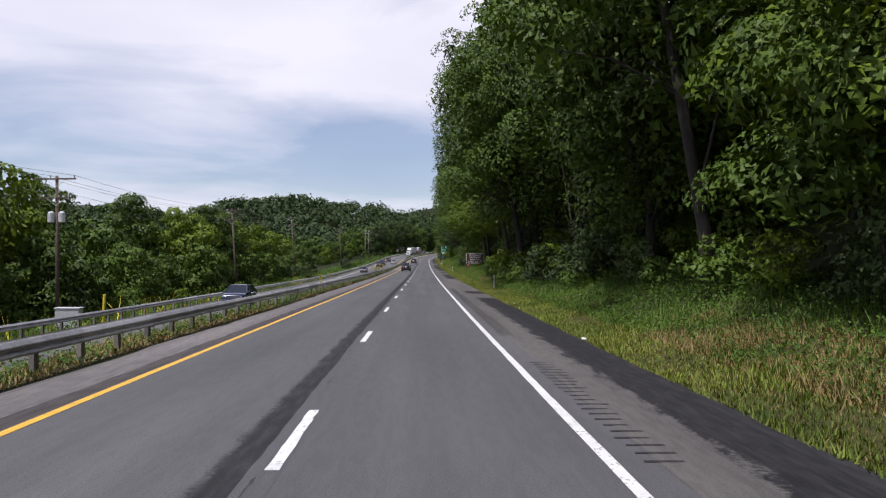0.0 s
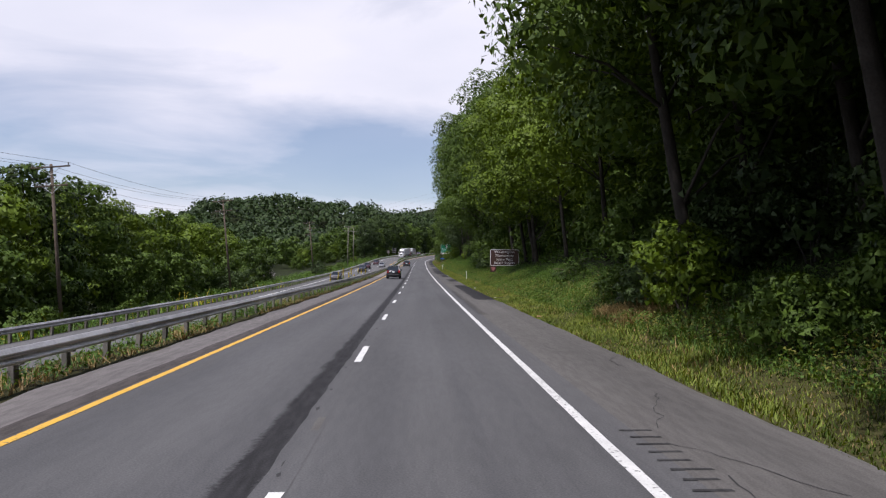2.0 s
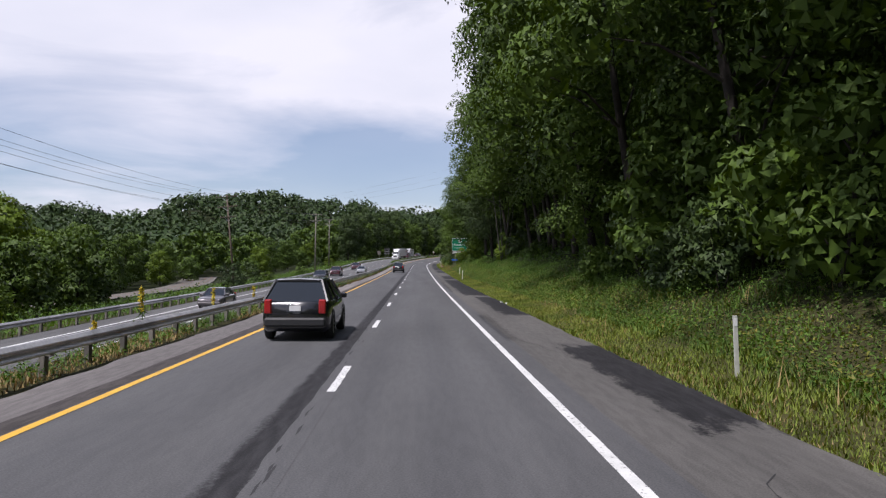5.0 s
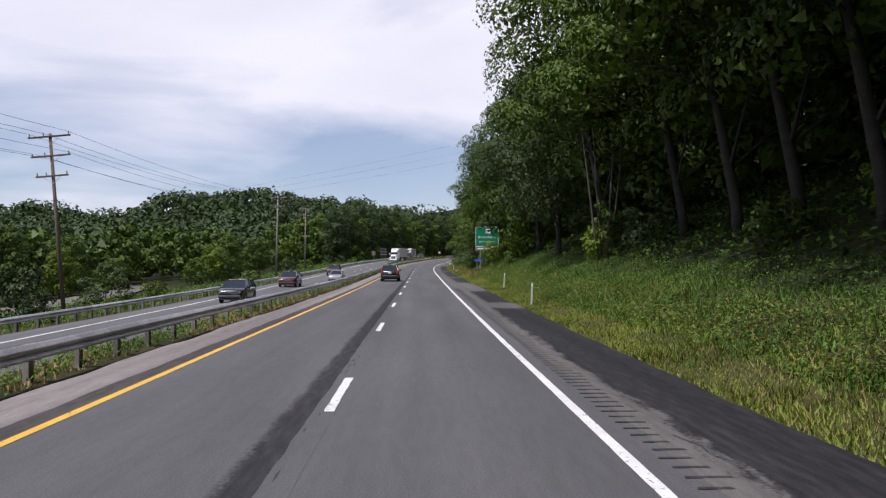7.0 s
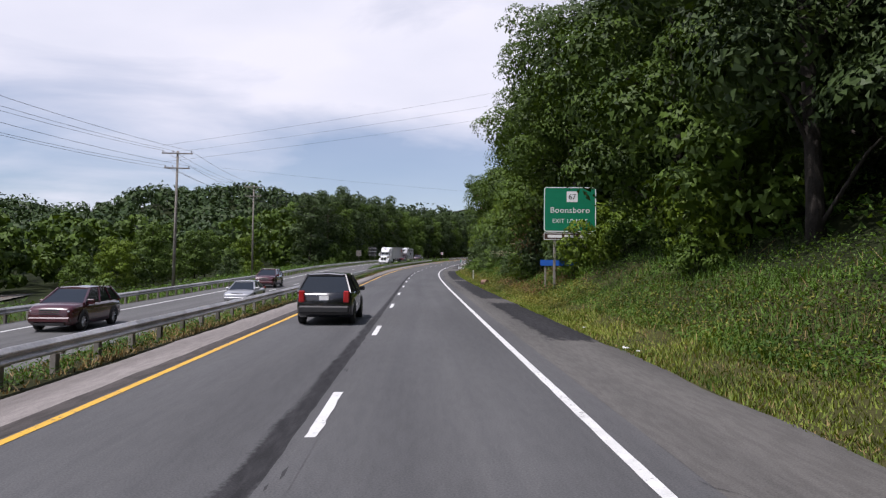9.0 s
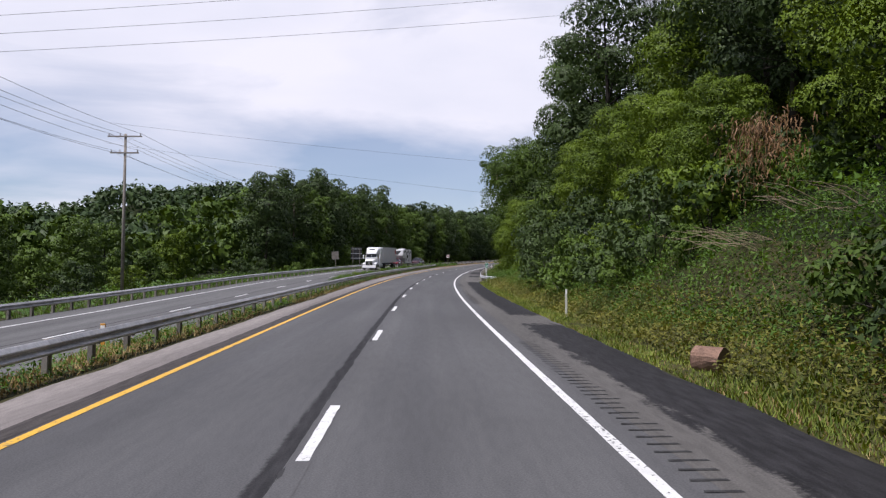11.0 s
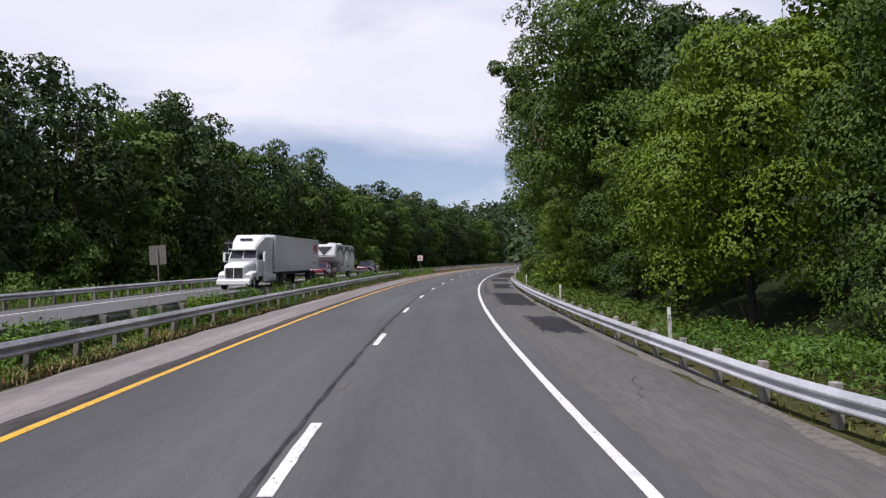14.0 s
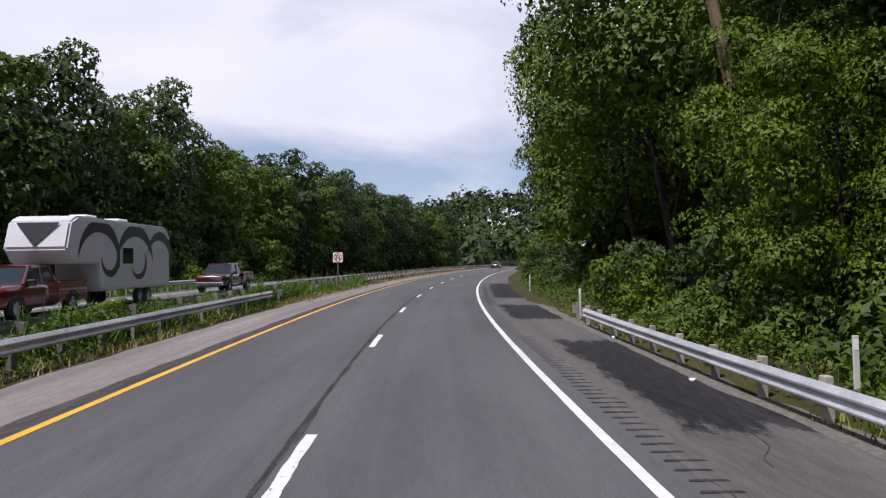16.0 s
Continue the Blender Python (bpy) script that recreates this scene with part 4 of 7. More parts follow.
# wood on the left, beyond the far guardrail
s = 36.0
while s < 400:
    o0 = 35 if s < 205 else 60 if s < 330 else 44
    if not 205 < s < 250:
        mid.put(rg.choice([0, 1, 0, 1, 3]), s, -rg.uniform(o0, o0 + 7), rg.uniform(0, 360), rg.uniform(0.75, 0.98) * float(np.interp(s, [55, 70, 110, 150, 240, 300, 398], [1.05, 1.25, 1.2, 1.0, 1.0, 0.82, 0.72])))
    if s < 205:
        mid.put(3, s + 4, -rg.uniform(o0 - 4, o0), rg.uniform(0, 360), rg.uniform(0.6, 0.9), 0.4)
    back_rows.append((s + 4, -rg.uniform(o0 + 13, o0 + 24), rg.uniform(12, 15)))
    back_rows.append((s, -rg.uniform(o0 + 28, o0 + 40), rg.uniform(12, 15)))
    s += rg.uniform(7.2, 9.5)
s = 402.0
while s < 640:
    mid.put(rg.choice([0, 2, 0, 2]), s, -rg.uniform(30, 34), rg.uniform(0, 360), float(np.interp(s, [402, 416, 436, 475, 500, 600], [0.9, 0.99, 1.2, 1.18, 1.08, 1.05])) * rg.uniform(0.95, 1.08))
    back_rows.append((s + 4, -rg.uniform(40, 46), float(np.interp(s, [402, 425, 445, 640], [17, 20, 24, 22]))))
    back_rows.append((s, -rg.uniform(50, 60), float(np.interp(s, [402, 425, 445, 640], [15, 17, 21, 20]))))
    if s < 500:
        mid.put(3, s + 2, -rg.uniform(24, 27), rg.uniform(0, 360), rg.uniform(0.35, 0.6), 0.3)
    s += rg.uniform(7.5, 9.5)
rng = np.random.default_rng(19)
quads, softs = [], []
for s, o, h in back_rows:
    q, soft, _, _ = lobed_crown(rng, h, h * 0.34, h * 0.05, 9, 480, 0.9, 0.42, 110, sub=4)
    quads.append(q + ground_point(s, o)[None, None, :])
    softs.append(soft)
tagged(new("woods_behind", quads_mesh("woods_behind", np.concatenate(quads), LEAF[0], np.concatenate(softs))), "dense leafy woods behind the roadside trees", "woods", kind="stuff")

# ---- far woods: one carpet of crowns over valley and hills ----
rng = np.random.default_rng(9)
xs = np.concatenate([rng.uniform(-540, 330, 6200), rng.uniform(-900, 500, 1800)])
ys = np.concatenate([rng.uniform(300, 980, 6200), rng.uniform(60, 1200, 1800)])


def nearest_off(x, y):
    d = (RX[None, ::8] - x[:, None]) ** 2 + (RY[None, ::8] - y[:, None]) ** 2
    j = d.argmin(1) * 8
    return (x - RX[j]) * np.cos(HEAD[j]) - (y - RY[j]) * np.sin(HEAD[j]), SS[j]


no, ns = nearest_off(xs, ys)
keep = ((no < -75) | ((ys > 640) & (np.abs(no) > 24))) & (rng.uniform(0, 1, len(xs)) < np.where((no > -220) | (ys > 500), 0.9, 0.5))
xs, ys, no, ns = xs[keep], ys[keep], no[keep], ns[keep]
quads, softs = [], []
for x, y, o, q in zip(xs, ys, no, ns):
    g = float(np.interp(q, SS, RZ)) + float(onc(q)) - 5.0 if abs(o) < 300 else float(np.interp(q, SS, RZ)) - 5
    z = g + float(hills(np.array(x), np.array(y)))
    h = rng.uniform(8, 15) * (1.1 + 0.3 * math.sin(x * 0.021 + 1.7 * math.sin(y * 0.017)) + 0.25 * math.sin(x * 0.067 + y * 0.05))
    r = rng.uniform(3.8, 6.6) * (0.6 + 0.033 * h)
    n = 48 if y < 560 else 34
    size = 0.85 if y < 560 else 1.1
    v = rng.normal(0, 1, (n, 3))
    v /= np.linalg.norm(v, axis=1, keepdims=True)
    v[:, 2] = np.abs(v[:, 2]) * np.where(rng.uniform(0, 1, n) < 0.25, -0.6, 1)
    lump = 1 + 0.28 * np.sin(3 * v[:, 0] + x) * np.cos(3 * v[:, 1] + y)
    p = np.array([x, y, z + h * 0.55]) + v * np.array([r, r, h * 0.45]) * lump[:, None]
    nn = unit(v + rng.normal(0, 0.35, (n, 3)))
    e1 = unit(np.cross(nn, rng.normal(0, 1, (n, 3))))
    e2 = np.cross(nn, e1)
    w1, w2 = size * rng.uniform(0.9, 1.8, (n, 1)), size * rng.uniform(0.9, 1.7, (n, 1))
    quads.append(np.stack([p - e1 * w1 - e2 * w2 * 0.6, p + e2 * w2 * 1.2, p + e1 * w1 - e2 * w2 * 0.5], 1))
    softs.append(unit(v + [0, 0, 0.2] + rng.normal(0, 0.25, (n, 3))))
tagged(new("far_woods", quads_mesh("far_woods", np.concatenate(quads), M_FARLEAF, np.concatenate(softs))), "dense green woods on the far hills and valley", "woods", kind="stuff")


# ---- grass, weeds and shrubs ----
def growth(s, o):
    """How high the growth stands: kept low round the park sign."""
    return np.where(o > 8.6, np.interp(s, [118, 126, 142, 152], [1, 0.5, 0.5, 1]), 1.0)


def beside_gutter(s, o, edge):
    """Median growth keeps off the concrete, which widens on the bend."""
    return o - np.interp(s, [330, 385, 430], [0, 0.5, 0.65]) if -6 < edge < -5 else o


def blades(seed, n, s0, s1, o0, o1, h0, h1, wide, mats, name, label, bias=1.0, patch=None):
    rng = np.random.default_rng(seed)
    s = rng.uniform(s0, s1, n)
    o = o0 + (o1 - o0) * rng.uniform(0, 1, n) ** bias
    o = beside_gutter(s, o, o1)
    if patch is not None:
        keep = patch(s, o, rng)
        s, o = s[keep], o[keep]
    n = len(s)
    p = ground_point(s, o)
    p[:, 2] -= 0.03
    h = rng.uniform(h0, h1, n) * (0.9 + 0.35 * np.sin(s * 0.9) * np.sin(s * 0.23 + o)) * growth(s, o)
    d = rng.normal(0, 0.33, (n, 3))
    d[:, 2] = 1
    a = rng.uniform(0, 2 * math.pi, n)
    side = np.stack([np.cos(a), np.sin(a), 0 * a], -1) * (wide * rng.uniform(0.6, 1.4, n))[:, None]
    tip = p + d * h[:, None] + rng.normal(0, 0.12, (n, 3)) * h[:, None] * [1, 1, 0.2]
    q = np.stack([p - side, tip, p + side], 1)
    soft = unit(rng.normal(0, 0.38, (n, 3)) + [0, 0, 0.8])
    return tagged(new(name, quads_mesh(name, q, mats, soft)), label, "grass" if "grass" in name else "weeds", kind="stuff")


def clumpy(freq, level):
    def f(s, o, rng):
        v = np.sin(s * freq + 2 * np.sin(o * 1.3)) + np.sin(s * freq * 2.7 + o * 2.1) + rng.normal(0, 0.6, len(s))
        return v > level
    return f


blades(1, 250000, -4, 356, 6.36, 8.8, 0.07, 0.19, 0.018, M_GRASS, "verge_grass", "short sunlit green verge grass beside the shoulder", 1.1)
blades(35, 9000, 352, 440, 6.7, 8.6, 0.05, 0.2, 0.018, M_GRASS, "verge_grass", "sparse grass round the guardrail posts", 1.0, clumpy(0.4, 0.0))
blades(34, 60000, -4, 354, 6.4, 8.2, 0.04, 0.16, 0.016, M_STRAW, "dry_grass", "dry yellowed grass along the shoulder edge", 1.3, clumpy(0.13, -0.4))
blades(33, 85000, -4, 262, 8.0, 11.8, 0.1, 0.32, 0.02, M_WEED, "tall_grass", "dense green grass on the bank", 1.0)
blades(2, 40000, -4, 470, 8.6, 13.0, 0.25, 0.7, 0.018, M_WEED, "tall_grass", "tall green weeds and grass on the bank", 0.9, clumpy(0.37, 0.2))


def carpet(seed, n, s0, s1, o0, o1, high, size, mat, name, label):
    """Broad-leaved weeds: leaflets at all heights of a rough carpet."""
    rng = np.random.default_rng(seed)
    s, o = rng.uniform(s0, s1, n), rng.uniform(o0, o1, n)
    o = beside_gutter(s, o, o1)
    p = ground_point(s, o)
    top = high * (0.35 + 0.65 * np.abs(np.sin(s * 0.55 + 1.3 * np.sin(o)) * np.cos(s * 0.17 + o * 0.8)))
    p[:, 2] += top * growth(s, o) * rng.uniform(0.05, 1, n) ** 0.6
    p += rng.normal(0, 0.05, (n, 3))
    out = unit(np.stack([rng.normal(0, 1, n), rng.normal(0, 1, n), rng.uniform(0, 0.7, n)], -1))
    soft = unit(rng.normal(0, 0.4, (n, 3)) + [-0.25, 0, 0.8])
    return tagged(new(name, quads_mesh(name, leaflets(p, out, size, size * 0.26, rng, per=1), mat, soft)), label, "weeds", kind="stuff")


carpet(21, 210000, -4, 358, 7.9, 13.2, 0.6, 0.115, M_WEED, "bank_weeds", "dense green broad-leaved weeds on the bank")
carpet(22, 9000, 358, 375, 7.3, 12.5, 0.8, 0.16, M_WEED, "bank_weeds", "dense green weeds behind the guardrail")
# shade behind this stretch of rail is put into the colour: darker leaves
carpet(30, 22000, 376, 470, 7.3, 12.5, 0.8, 0.17, LEAF[0], "shaded_weeds", "weeds behind the guardrail, shade put into a darker leaf green")
carpet(27, 40000, 262, 356, 7.1, 9.6, 0.4, 0.14, M_FERN, "yellowed_ferns", "yellow-green ferns and cut brush on the bank")
carpet(28, 10000, 270, 290, 7.8, 10.4, 0.4, 0.17, M_DEADLEAF, "dead_brush", "heap of dead brown brush at the foot of the bank")
blades(36, 11000, 8, 21, 7.9, 10.2, 0.1, 0.34, 0.014, M_STRAW, "dry_grass", "patch of tan dry grass on the bank", 1.0, clumpy(0.9, -0.5))
blades(37, 16000, 326, 359, 7.4, 10.6, 0.05, 0.2, 0.014, M_STRAW, "dry_grass", "cut straw lying among the ferns on the bank", 1.0, clumpy(0.5, -0.6))
blades(31, 9000, 76, 80, 8.2, 9.9, 0.22, 0.5, 0.014, M_STRAW, "dry_grass", "heap of dry tan hay on the bank")
carpet(29, 22000, 60, 260, 8.2, 10.5, 0.5, 0.13, M_FERN, "yellowed_ferns", "patchy yellow-green weeds on the bank")
carpet(25, 60000, 270, 378, 8.6, 20, 0.8, 0.19, M_WEED, "bank_weeds", "dense green ferns and creepers on the steep bank")
carpet(26, 40000, 60, 330, 13.3, 24, 0.9, 0.36, M_WEED, "shaded_weeds", "shaded green weeds on the slope under the trees")
carpet(32, 26000, 338, 446, -7.7, -6.95, 0.95, 0.17, M_WEED, "median_weeds", "thick green weeds over the low median guardrail")
carpet(23, 80000, -4, 470, -7.3, -5.5, 0.3, 0.12, M_WEED, "median_weeds", "low green weeds under the median guardrail")
carpet(24, 24000, -4, 480, -31, -18.5, 0.9, 0.4, M_WEED, "roadside_weeds", "green weeds beyond the far guardrail")
blades(3, 26000, -4, 440, 7.6, 12.5, 0.2, 0.6, 0.012, M_STRAW, "dry_grass", "dry straw-coloured grass on the bank", 1.0, clumpy(0.21, 0.7))
blades(4, 36000, -4, 470, -7.6, -5.8, 0.1, 0.3, 0.02, M_WEED, "median_grass", "green weeds in the median under the guardrail", 0.8)
blades(5, 110000, -4, 470, -7.0, -5.45, 0.08, 0.25, 0.018, M_STRAW, "dry_grass", "dry straw-coloured grass under the median guardrail", 1.0, clumpy(0.16, -0.7))
blades(6, 24000, -4, 480, -30, -17.8, 0.3, 0.95, 0.03, M_WEED, "tall_grass", "tall weeds beyond the far guardrail", 1.0)
blades(7, 1500, 20, 168, -21.5, -18.3, 0.8, 1.8, 0.035, M_BLOOM, "blooming_weeds", "yellow blooming weeds beyond the far guardrail", 1.0, clumpy(0.11, 0.6))
blades(8, 16000, 340, 470, -7.7, -6.9, 0.4, 1.1, 0.022, M_WEED, "median_weeds", "tall green weeds in the median", 1.0, clumpy(0.3, -0.3))
blades(9, 9000, 440, 560, -7.6, -4.6, 0.06, 0.3, 0.02, M_STRAW, "dry_grass", "dry brown grass in the median opening", 1.0)


def shrub_kind(seed, h, r, leaves, leaf, mat, label):
    rng = np.random.default_rng(seed)
    q, soft, cs, rs = lobed_crown(rng, h, r, 0.1, 9, leaves, leaf, leaf * 0.36, 160, sub=5)
    t = thing("shrub", Matrix.Identity(4), label, "shrub", "bank shrubs")
    bm = bmesh.new()
    for c in cs[::2]:
        tube(bm, [(0, 0, -0.2), (c[0] * 0.5, c[1] * 0.5, c[2] * 0.55), tuple(c)], [0.03, 0.02, 0.008], 5, caps=False)
    part("branchwork", bm, M_BARK, t)
    part_mesh("foliage", quads_mesh("foliage", q, mat, soft), t)
    return t


SHRUB = [shrub_kind(31, 2.2, 1.5, 1050, 0.15, LEAF[1], "bright green leafy shrub on the bank"),
         shrub_kind(32, 1.5, 1.4, 950, 0.14, LEAF[0], "low dark green shrub on the bank"),
         shrub_kind(33, 2.9, 1.9, 1200, 0.165, LEAF[2], "dull green overgrown shrub on the bank")]
shrubs = Grove(SHRUB)
for a, b, o0, o1, n in ((2, 92, 11, 14, 16), (96, 140, 10.5, 14, 16), (38, 54, 10, 12.5, 10), (56, 84, 9.2, 11.8, 16), (150, 172, 10.2, 14, 8), (172, 255, 12.5, 17, 7), (255, 264, 10.2, 14, 4), (262, 342, 8.6, 15, 64), (406, 440, 8.8, 12, 13), (440, 520, 8.5, 12, 16)):
    for _ in range(n):
        s, o = rg.uniform(a, b), rg.uniform(o0, o1)
        if not (98 < s < 142 and o < 15) and not (294 < s < 304 and o < 13):
            shrubs.put(rg.choice([0, 1, 1, 2]), s, o, rg.uniform(0, 360), rg.uniform(0.7, 1.25), 0.1)
for _ in range(12):
    shrubs.put(0, rg.uniform(345, 440), -rg.uniform(6.9, 7.4), rg.uniform(0, 360), rg.uniform(0.3, 0.5), 0.05)
for _ in range(30):
    shrubs.put(rg.choice([0, 1, 2]), rg.uniform(20, 480), -rg.uniform(22, 30), rg.uniform(0, 360), rg.uniform(0.8, 1.4), 0.1)
for a, b, o0, o1, n, lo, hi in ((268, 342, 9.5, 16, 44, 1.0, 1.5), (0, 262, 12.5, 16, 44, 1.0, 1.5), (406, 500, 10, 14, 20, 1.0, 1.5)):
    for _ in range(n):
        s, o = rg.uniform(a, b), rg.uniform(o0, o1)
        if not (98 < s < 142 and o < 15) and not 342 < s < 368 and not 168 < s < 252 and not (292 < s < 304 and o < 14):
            shrubs.put(rg.choice([2, 0, 1]), s, o, rg.uniform(0, 360), rg.uniform(lo, hi), 0.15)
for _ in range(60):
    shrubs.put(rg.choice([0, 0, 2]), rg.uniform(334, 370), rg.uniform(9.8, 17), rg.uniform(0, 360), rg.uniform(0.3, 0.55), 0.1)
# dead vines hanging in the edge of the wood
for k, (s, o, z, n) in enumerate(((283.5, 9.6, 3.6, 900), (288, 10.6, 4.6, 700), (303, 12.5, 3.4, 500))):
    rng = np.random.default_rng(60 + k)
    p = np.stack([rng.normal(0, 0.55, n), rng.normal(0, 0.9, n), -np.abs(rng.normal(0, 1.0, n))], -1) + ground_point(s, o)
    p[:, 2] += z
    q = leaflets(p, np.tile([-0.3, -0.2, -0.8], (n, 1)), 0.34, 0.022, rng, per=2)
    tagged(new("dead_vine", quads_mesh("dead_vine", q, M_DEADLEAF)), "dead brown vines hanging over the green bank", "vine", kind="stuff")
for s, k in ((118, 0.3), (128, 0.36), (131.5, 0.42), (137, 0.38), (152, 0.3), (401, 0.5), (404, 0.42)):
    shrubs.put(0, s, -7.0, 37 * s, k, 0.05)
pines = Grove(PINE)
for s, o, t, k in ((322, 23.5, 0, 1.05), (336, 25, 80, 0.95), (352, 24, 200, 1.1), (366, 21, 300, 1.0)):
    pines.put(0, s, o, t, k)
# a pale leaning trunk and its neighbour, and bare dead trees on the far edge
M_PALEBARK = material("pale smooth bark", (0.3, 0.21, 0.14), 0.85, scale=1.5, spread=0.3, fine=12, bump=0.4)
lone = tree_kind(41, 23, 3.6, 14.5, 10, 5000, 0.27, 0.1, 500, LEAF[0], 0.3, "leaning tree with a bare pale trunk behind the guardrail", lean=(-7.5, -3.0), bare=4, bark=M_PALEBARK)
lone.matrix_basis = at_road(428, 13.3, -0.2, 0)
# a clump of slim pale stems under the canopy
M_GREYBARK = material("smooth grey bark", (0.06, 0.055, 0.048), 0.9, scale=1.5, spread=0.35, fine=14, bump=0.4)
M_FAWNBARK = material("smooth fawn bark", (0.2, 0.165, 0.125), 0.9, scale=1.5, spread=0.35, fine=14, bump=0.4)


def stem_clump(s, off, stems, bark, label):
    t = thing("tree", at_road(s, off, -0.3), label, "tree", "roadside trees")
    for dx, dy, top in stems:
        bm = bmesh.new()
        tube(bm, [(0.16 * dx, 0.16 * dy, -0.4), (0.4 * dx, 0.4 * dy, top * 0.2), (0.7 * dx + 0.1, 0.7 * dy, top * 0.55), (dx, dy, top)], [0.1, 0.08, 0.06, 0.025], 8)
        part("stem", bm, bark, t, smooth=True)
    q, soft, cs, rs = lobed_crown(np.random.default_rng(71), 13.5, 3.4, 8.5, 10, 7000, 0.19, 0.075, 900)
    part_mesh("crown", quads_mesh("crown", q, LEAF[0], soft), t)
    return t


t = stem_clump(226, 13.4, ((-1.9, -0.4, 11.0), (-0.9, 0.5, 12.5), (0.5, -0.3, 12.0), (1.5, 0.6, 11.5)), M_GREYBARK, "clump of slim grey stems leaning apart under the canopy")
q, soft, cs, rs = lobed_crown(np.random.default_rng(72), 4.2, 1.1, 2.2, 5, 600, 0.17, 0.06, 40)
part_mesh("low_foliage", quads_mesh("low_foliage", q, LEAF[0], soft), t, "leafy growth low on the stems")
stem_clump(50, 13.4, ((-2.6, 0.3, 11.5), (-1.6, -0.6, 12.5), (-0.6, 0.6, 11.0), (1.0, -0.4, 12.0)), M_FAWNBARK, "clump of slim pale stems leaning over the bank")
M_DEAD = material("grey dead wood", (0.22, 0.2, 0.18), 0.95, scale=3, spread=0.3, fine=25, bump=0.4)
for k, (s, o) in enumerate(((505, -34), (522, -35), (541, -33), (560, -34))):
    t = thing("dead_tree", at_road(s, o, -0.2), "bare grey dead tree at the edge of the wood", "tree", "dead trees")
    bm = bmesh.new()
    tube(bm, [(0, 0, -0.3), (0.2, 0, 9), (0.5, 0.3, 16 + 2 * (k % 2))], [0.2, 0.14, 0.03], 7)
    for j in range(14):
        z, a, L = rg.uniform(6, 15), rg.uniform(0, 6.28), rg.uniform(1.5, 3.4)
        p = Vector((0.2 + 0.02 * z, 0, z))
        d = Vector((math.cos(a), math.sin(a), 0.9)) * L
        tube(bm, [p, p + d * 0.55, p + d + Vector((0, 0, 0.5))], [0.06, 0.04, 0.01], 5, caps=False)
    part("trunk", bm, M_DEAD, t)
# ---- poles and cables ----
def pole_thing(s, off, top, pale=False, arms=((0.25, 3.1), (1.75, 2.6)), lean=0.0, cans=False):
    base = float(lift(s, off))
    h = top - base
    mat = M_PALEPOLE if pale else M_POLE
    t = thing("utility_pole", at_road(s, off, 0.0) @ Matrix.Rotation(radians(lean), 4, "Y"),
              "weathered grey wooden utility pole with crossarms" if pale else "dark leaning wooden utility pole with crossarms", "utility pole", "utility poles")
    bm = bmesh.new()
    tube(bm, [(0, 0, -0.5), (0, 0, h * 0.5), (0, 0, h)], [0.17, 0.14, 0.11], 10)
    part("shaft", bm, mat, t, smooth=True)
    for d, w in arms:
        bm = bmesh.new()
        box(bm, -w / 2, w / 2, -0.2, -0.09, h - d - 0.06, h - d + 0.06, bevel=0.012)
        arm = part("crossarm", bm, mat, t)
        for x in (-w / 2 + 0.12, -0.42, w / 2 - 0.12):
            bm = bmesh.new()
            tube(bm, [(x, -0.145, h - d + 0.06), (x, -0.145, h - d + 0.13), (x, -0.145, h - d + 0.2), (x, -0.145, h - d + 0.27)], [0.02, 0.06, 0.045, 0.06], 8)
            part("insulator", bm, M_INSUL, arm)
        bm = bmesh.new()
        for sx in (-1, 1):
            tube(bm, [(sx * w * 0.27, -0.15, h - d - 0.04), (0, -0.15, h - d - 0.62)], 0.018, 5)
        part("brace", bm, M_GALV, arm)
    if cans:
        for x in (-0.42, 0.42):
            bm = bmesh.new()
            tube(bm, [(x, -0.1, h - 3.7), (x, -0.1, h - 3.66), (x, -0.1, h - 2.95), (x, -0.1, h - 2.88), (x, -0.1, h - 2.8)], [0.2, 0.25, 0.25, 0.2, 0.05], 14)
            part("transformer", bm, M_CAN, t, "light grey transformer can", smooth=False)
    return t, h


M_STEM = material("green stem", (0.06, 0.1, 0.03), 0.8, scale=8, spread=0.3, bump=0.05)
M_INSUL = material("grey porcelain", (0.25, 0.24, 0.24), 0.3, bump=0)
M_CAN = material("light grey painted steel", (0.5, 0.51, 0.52), 0.45, scale=4, spread=0.12, bump=0.05)
POLES = [(8, -28.0, 8.6, False, 0.0, False), (57, -27.0, 8.7, False, -1.5, True), (110, -26.8, 10.0, False, -4.6, False), (162, -27.1, 11.7, False, -5.6, False),
         (233.5, -25.0, 11.75, False, -5.4, False), (303, -23.6, 13.0, True, 0.6, False), (344, -26.3, 13.6, True, 0.0, False), (412, -30.0, 14.0, False, 0.0, False), (480, -30.0, 14.0, False, 0.0, False)]
wire_ends = []
for s, off, top, pale, lean, cans in POLES:
    arms = ((0.25, 3.1), (1.75, 2.6)) if not (s == 233.5) else ((0.25, 3.1), (1.7, 2.9), (3.2, 2.4))
    t, h = pole_thing(s, off, top, pale, arms, lean, cans)
    ends = []
    for x, d in ((-1.43, 0.25), (-0.42, 0.25), (1.43, 0.25), (-1.18, 1.75), (0.0, 2.2), (1.18, 1.75)):
        ends.append(t.matrix_world @ Vector((x, -0.145, h - d + 0.27)))
    wire_ends.append(ends)


def cable(bm, a, b, sag, r=0.014):
    pts = []
    for k in range(13):
        u = k / 12
        p = Vector(a).lerp(Vector(b), u)
        p.z -= sag * 4 * u * (1 - u)
        pts.append(p)
    tube(bm, pts, r, 4, caps=False)


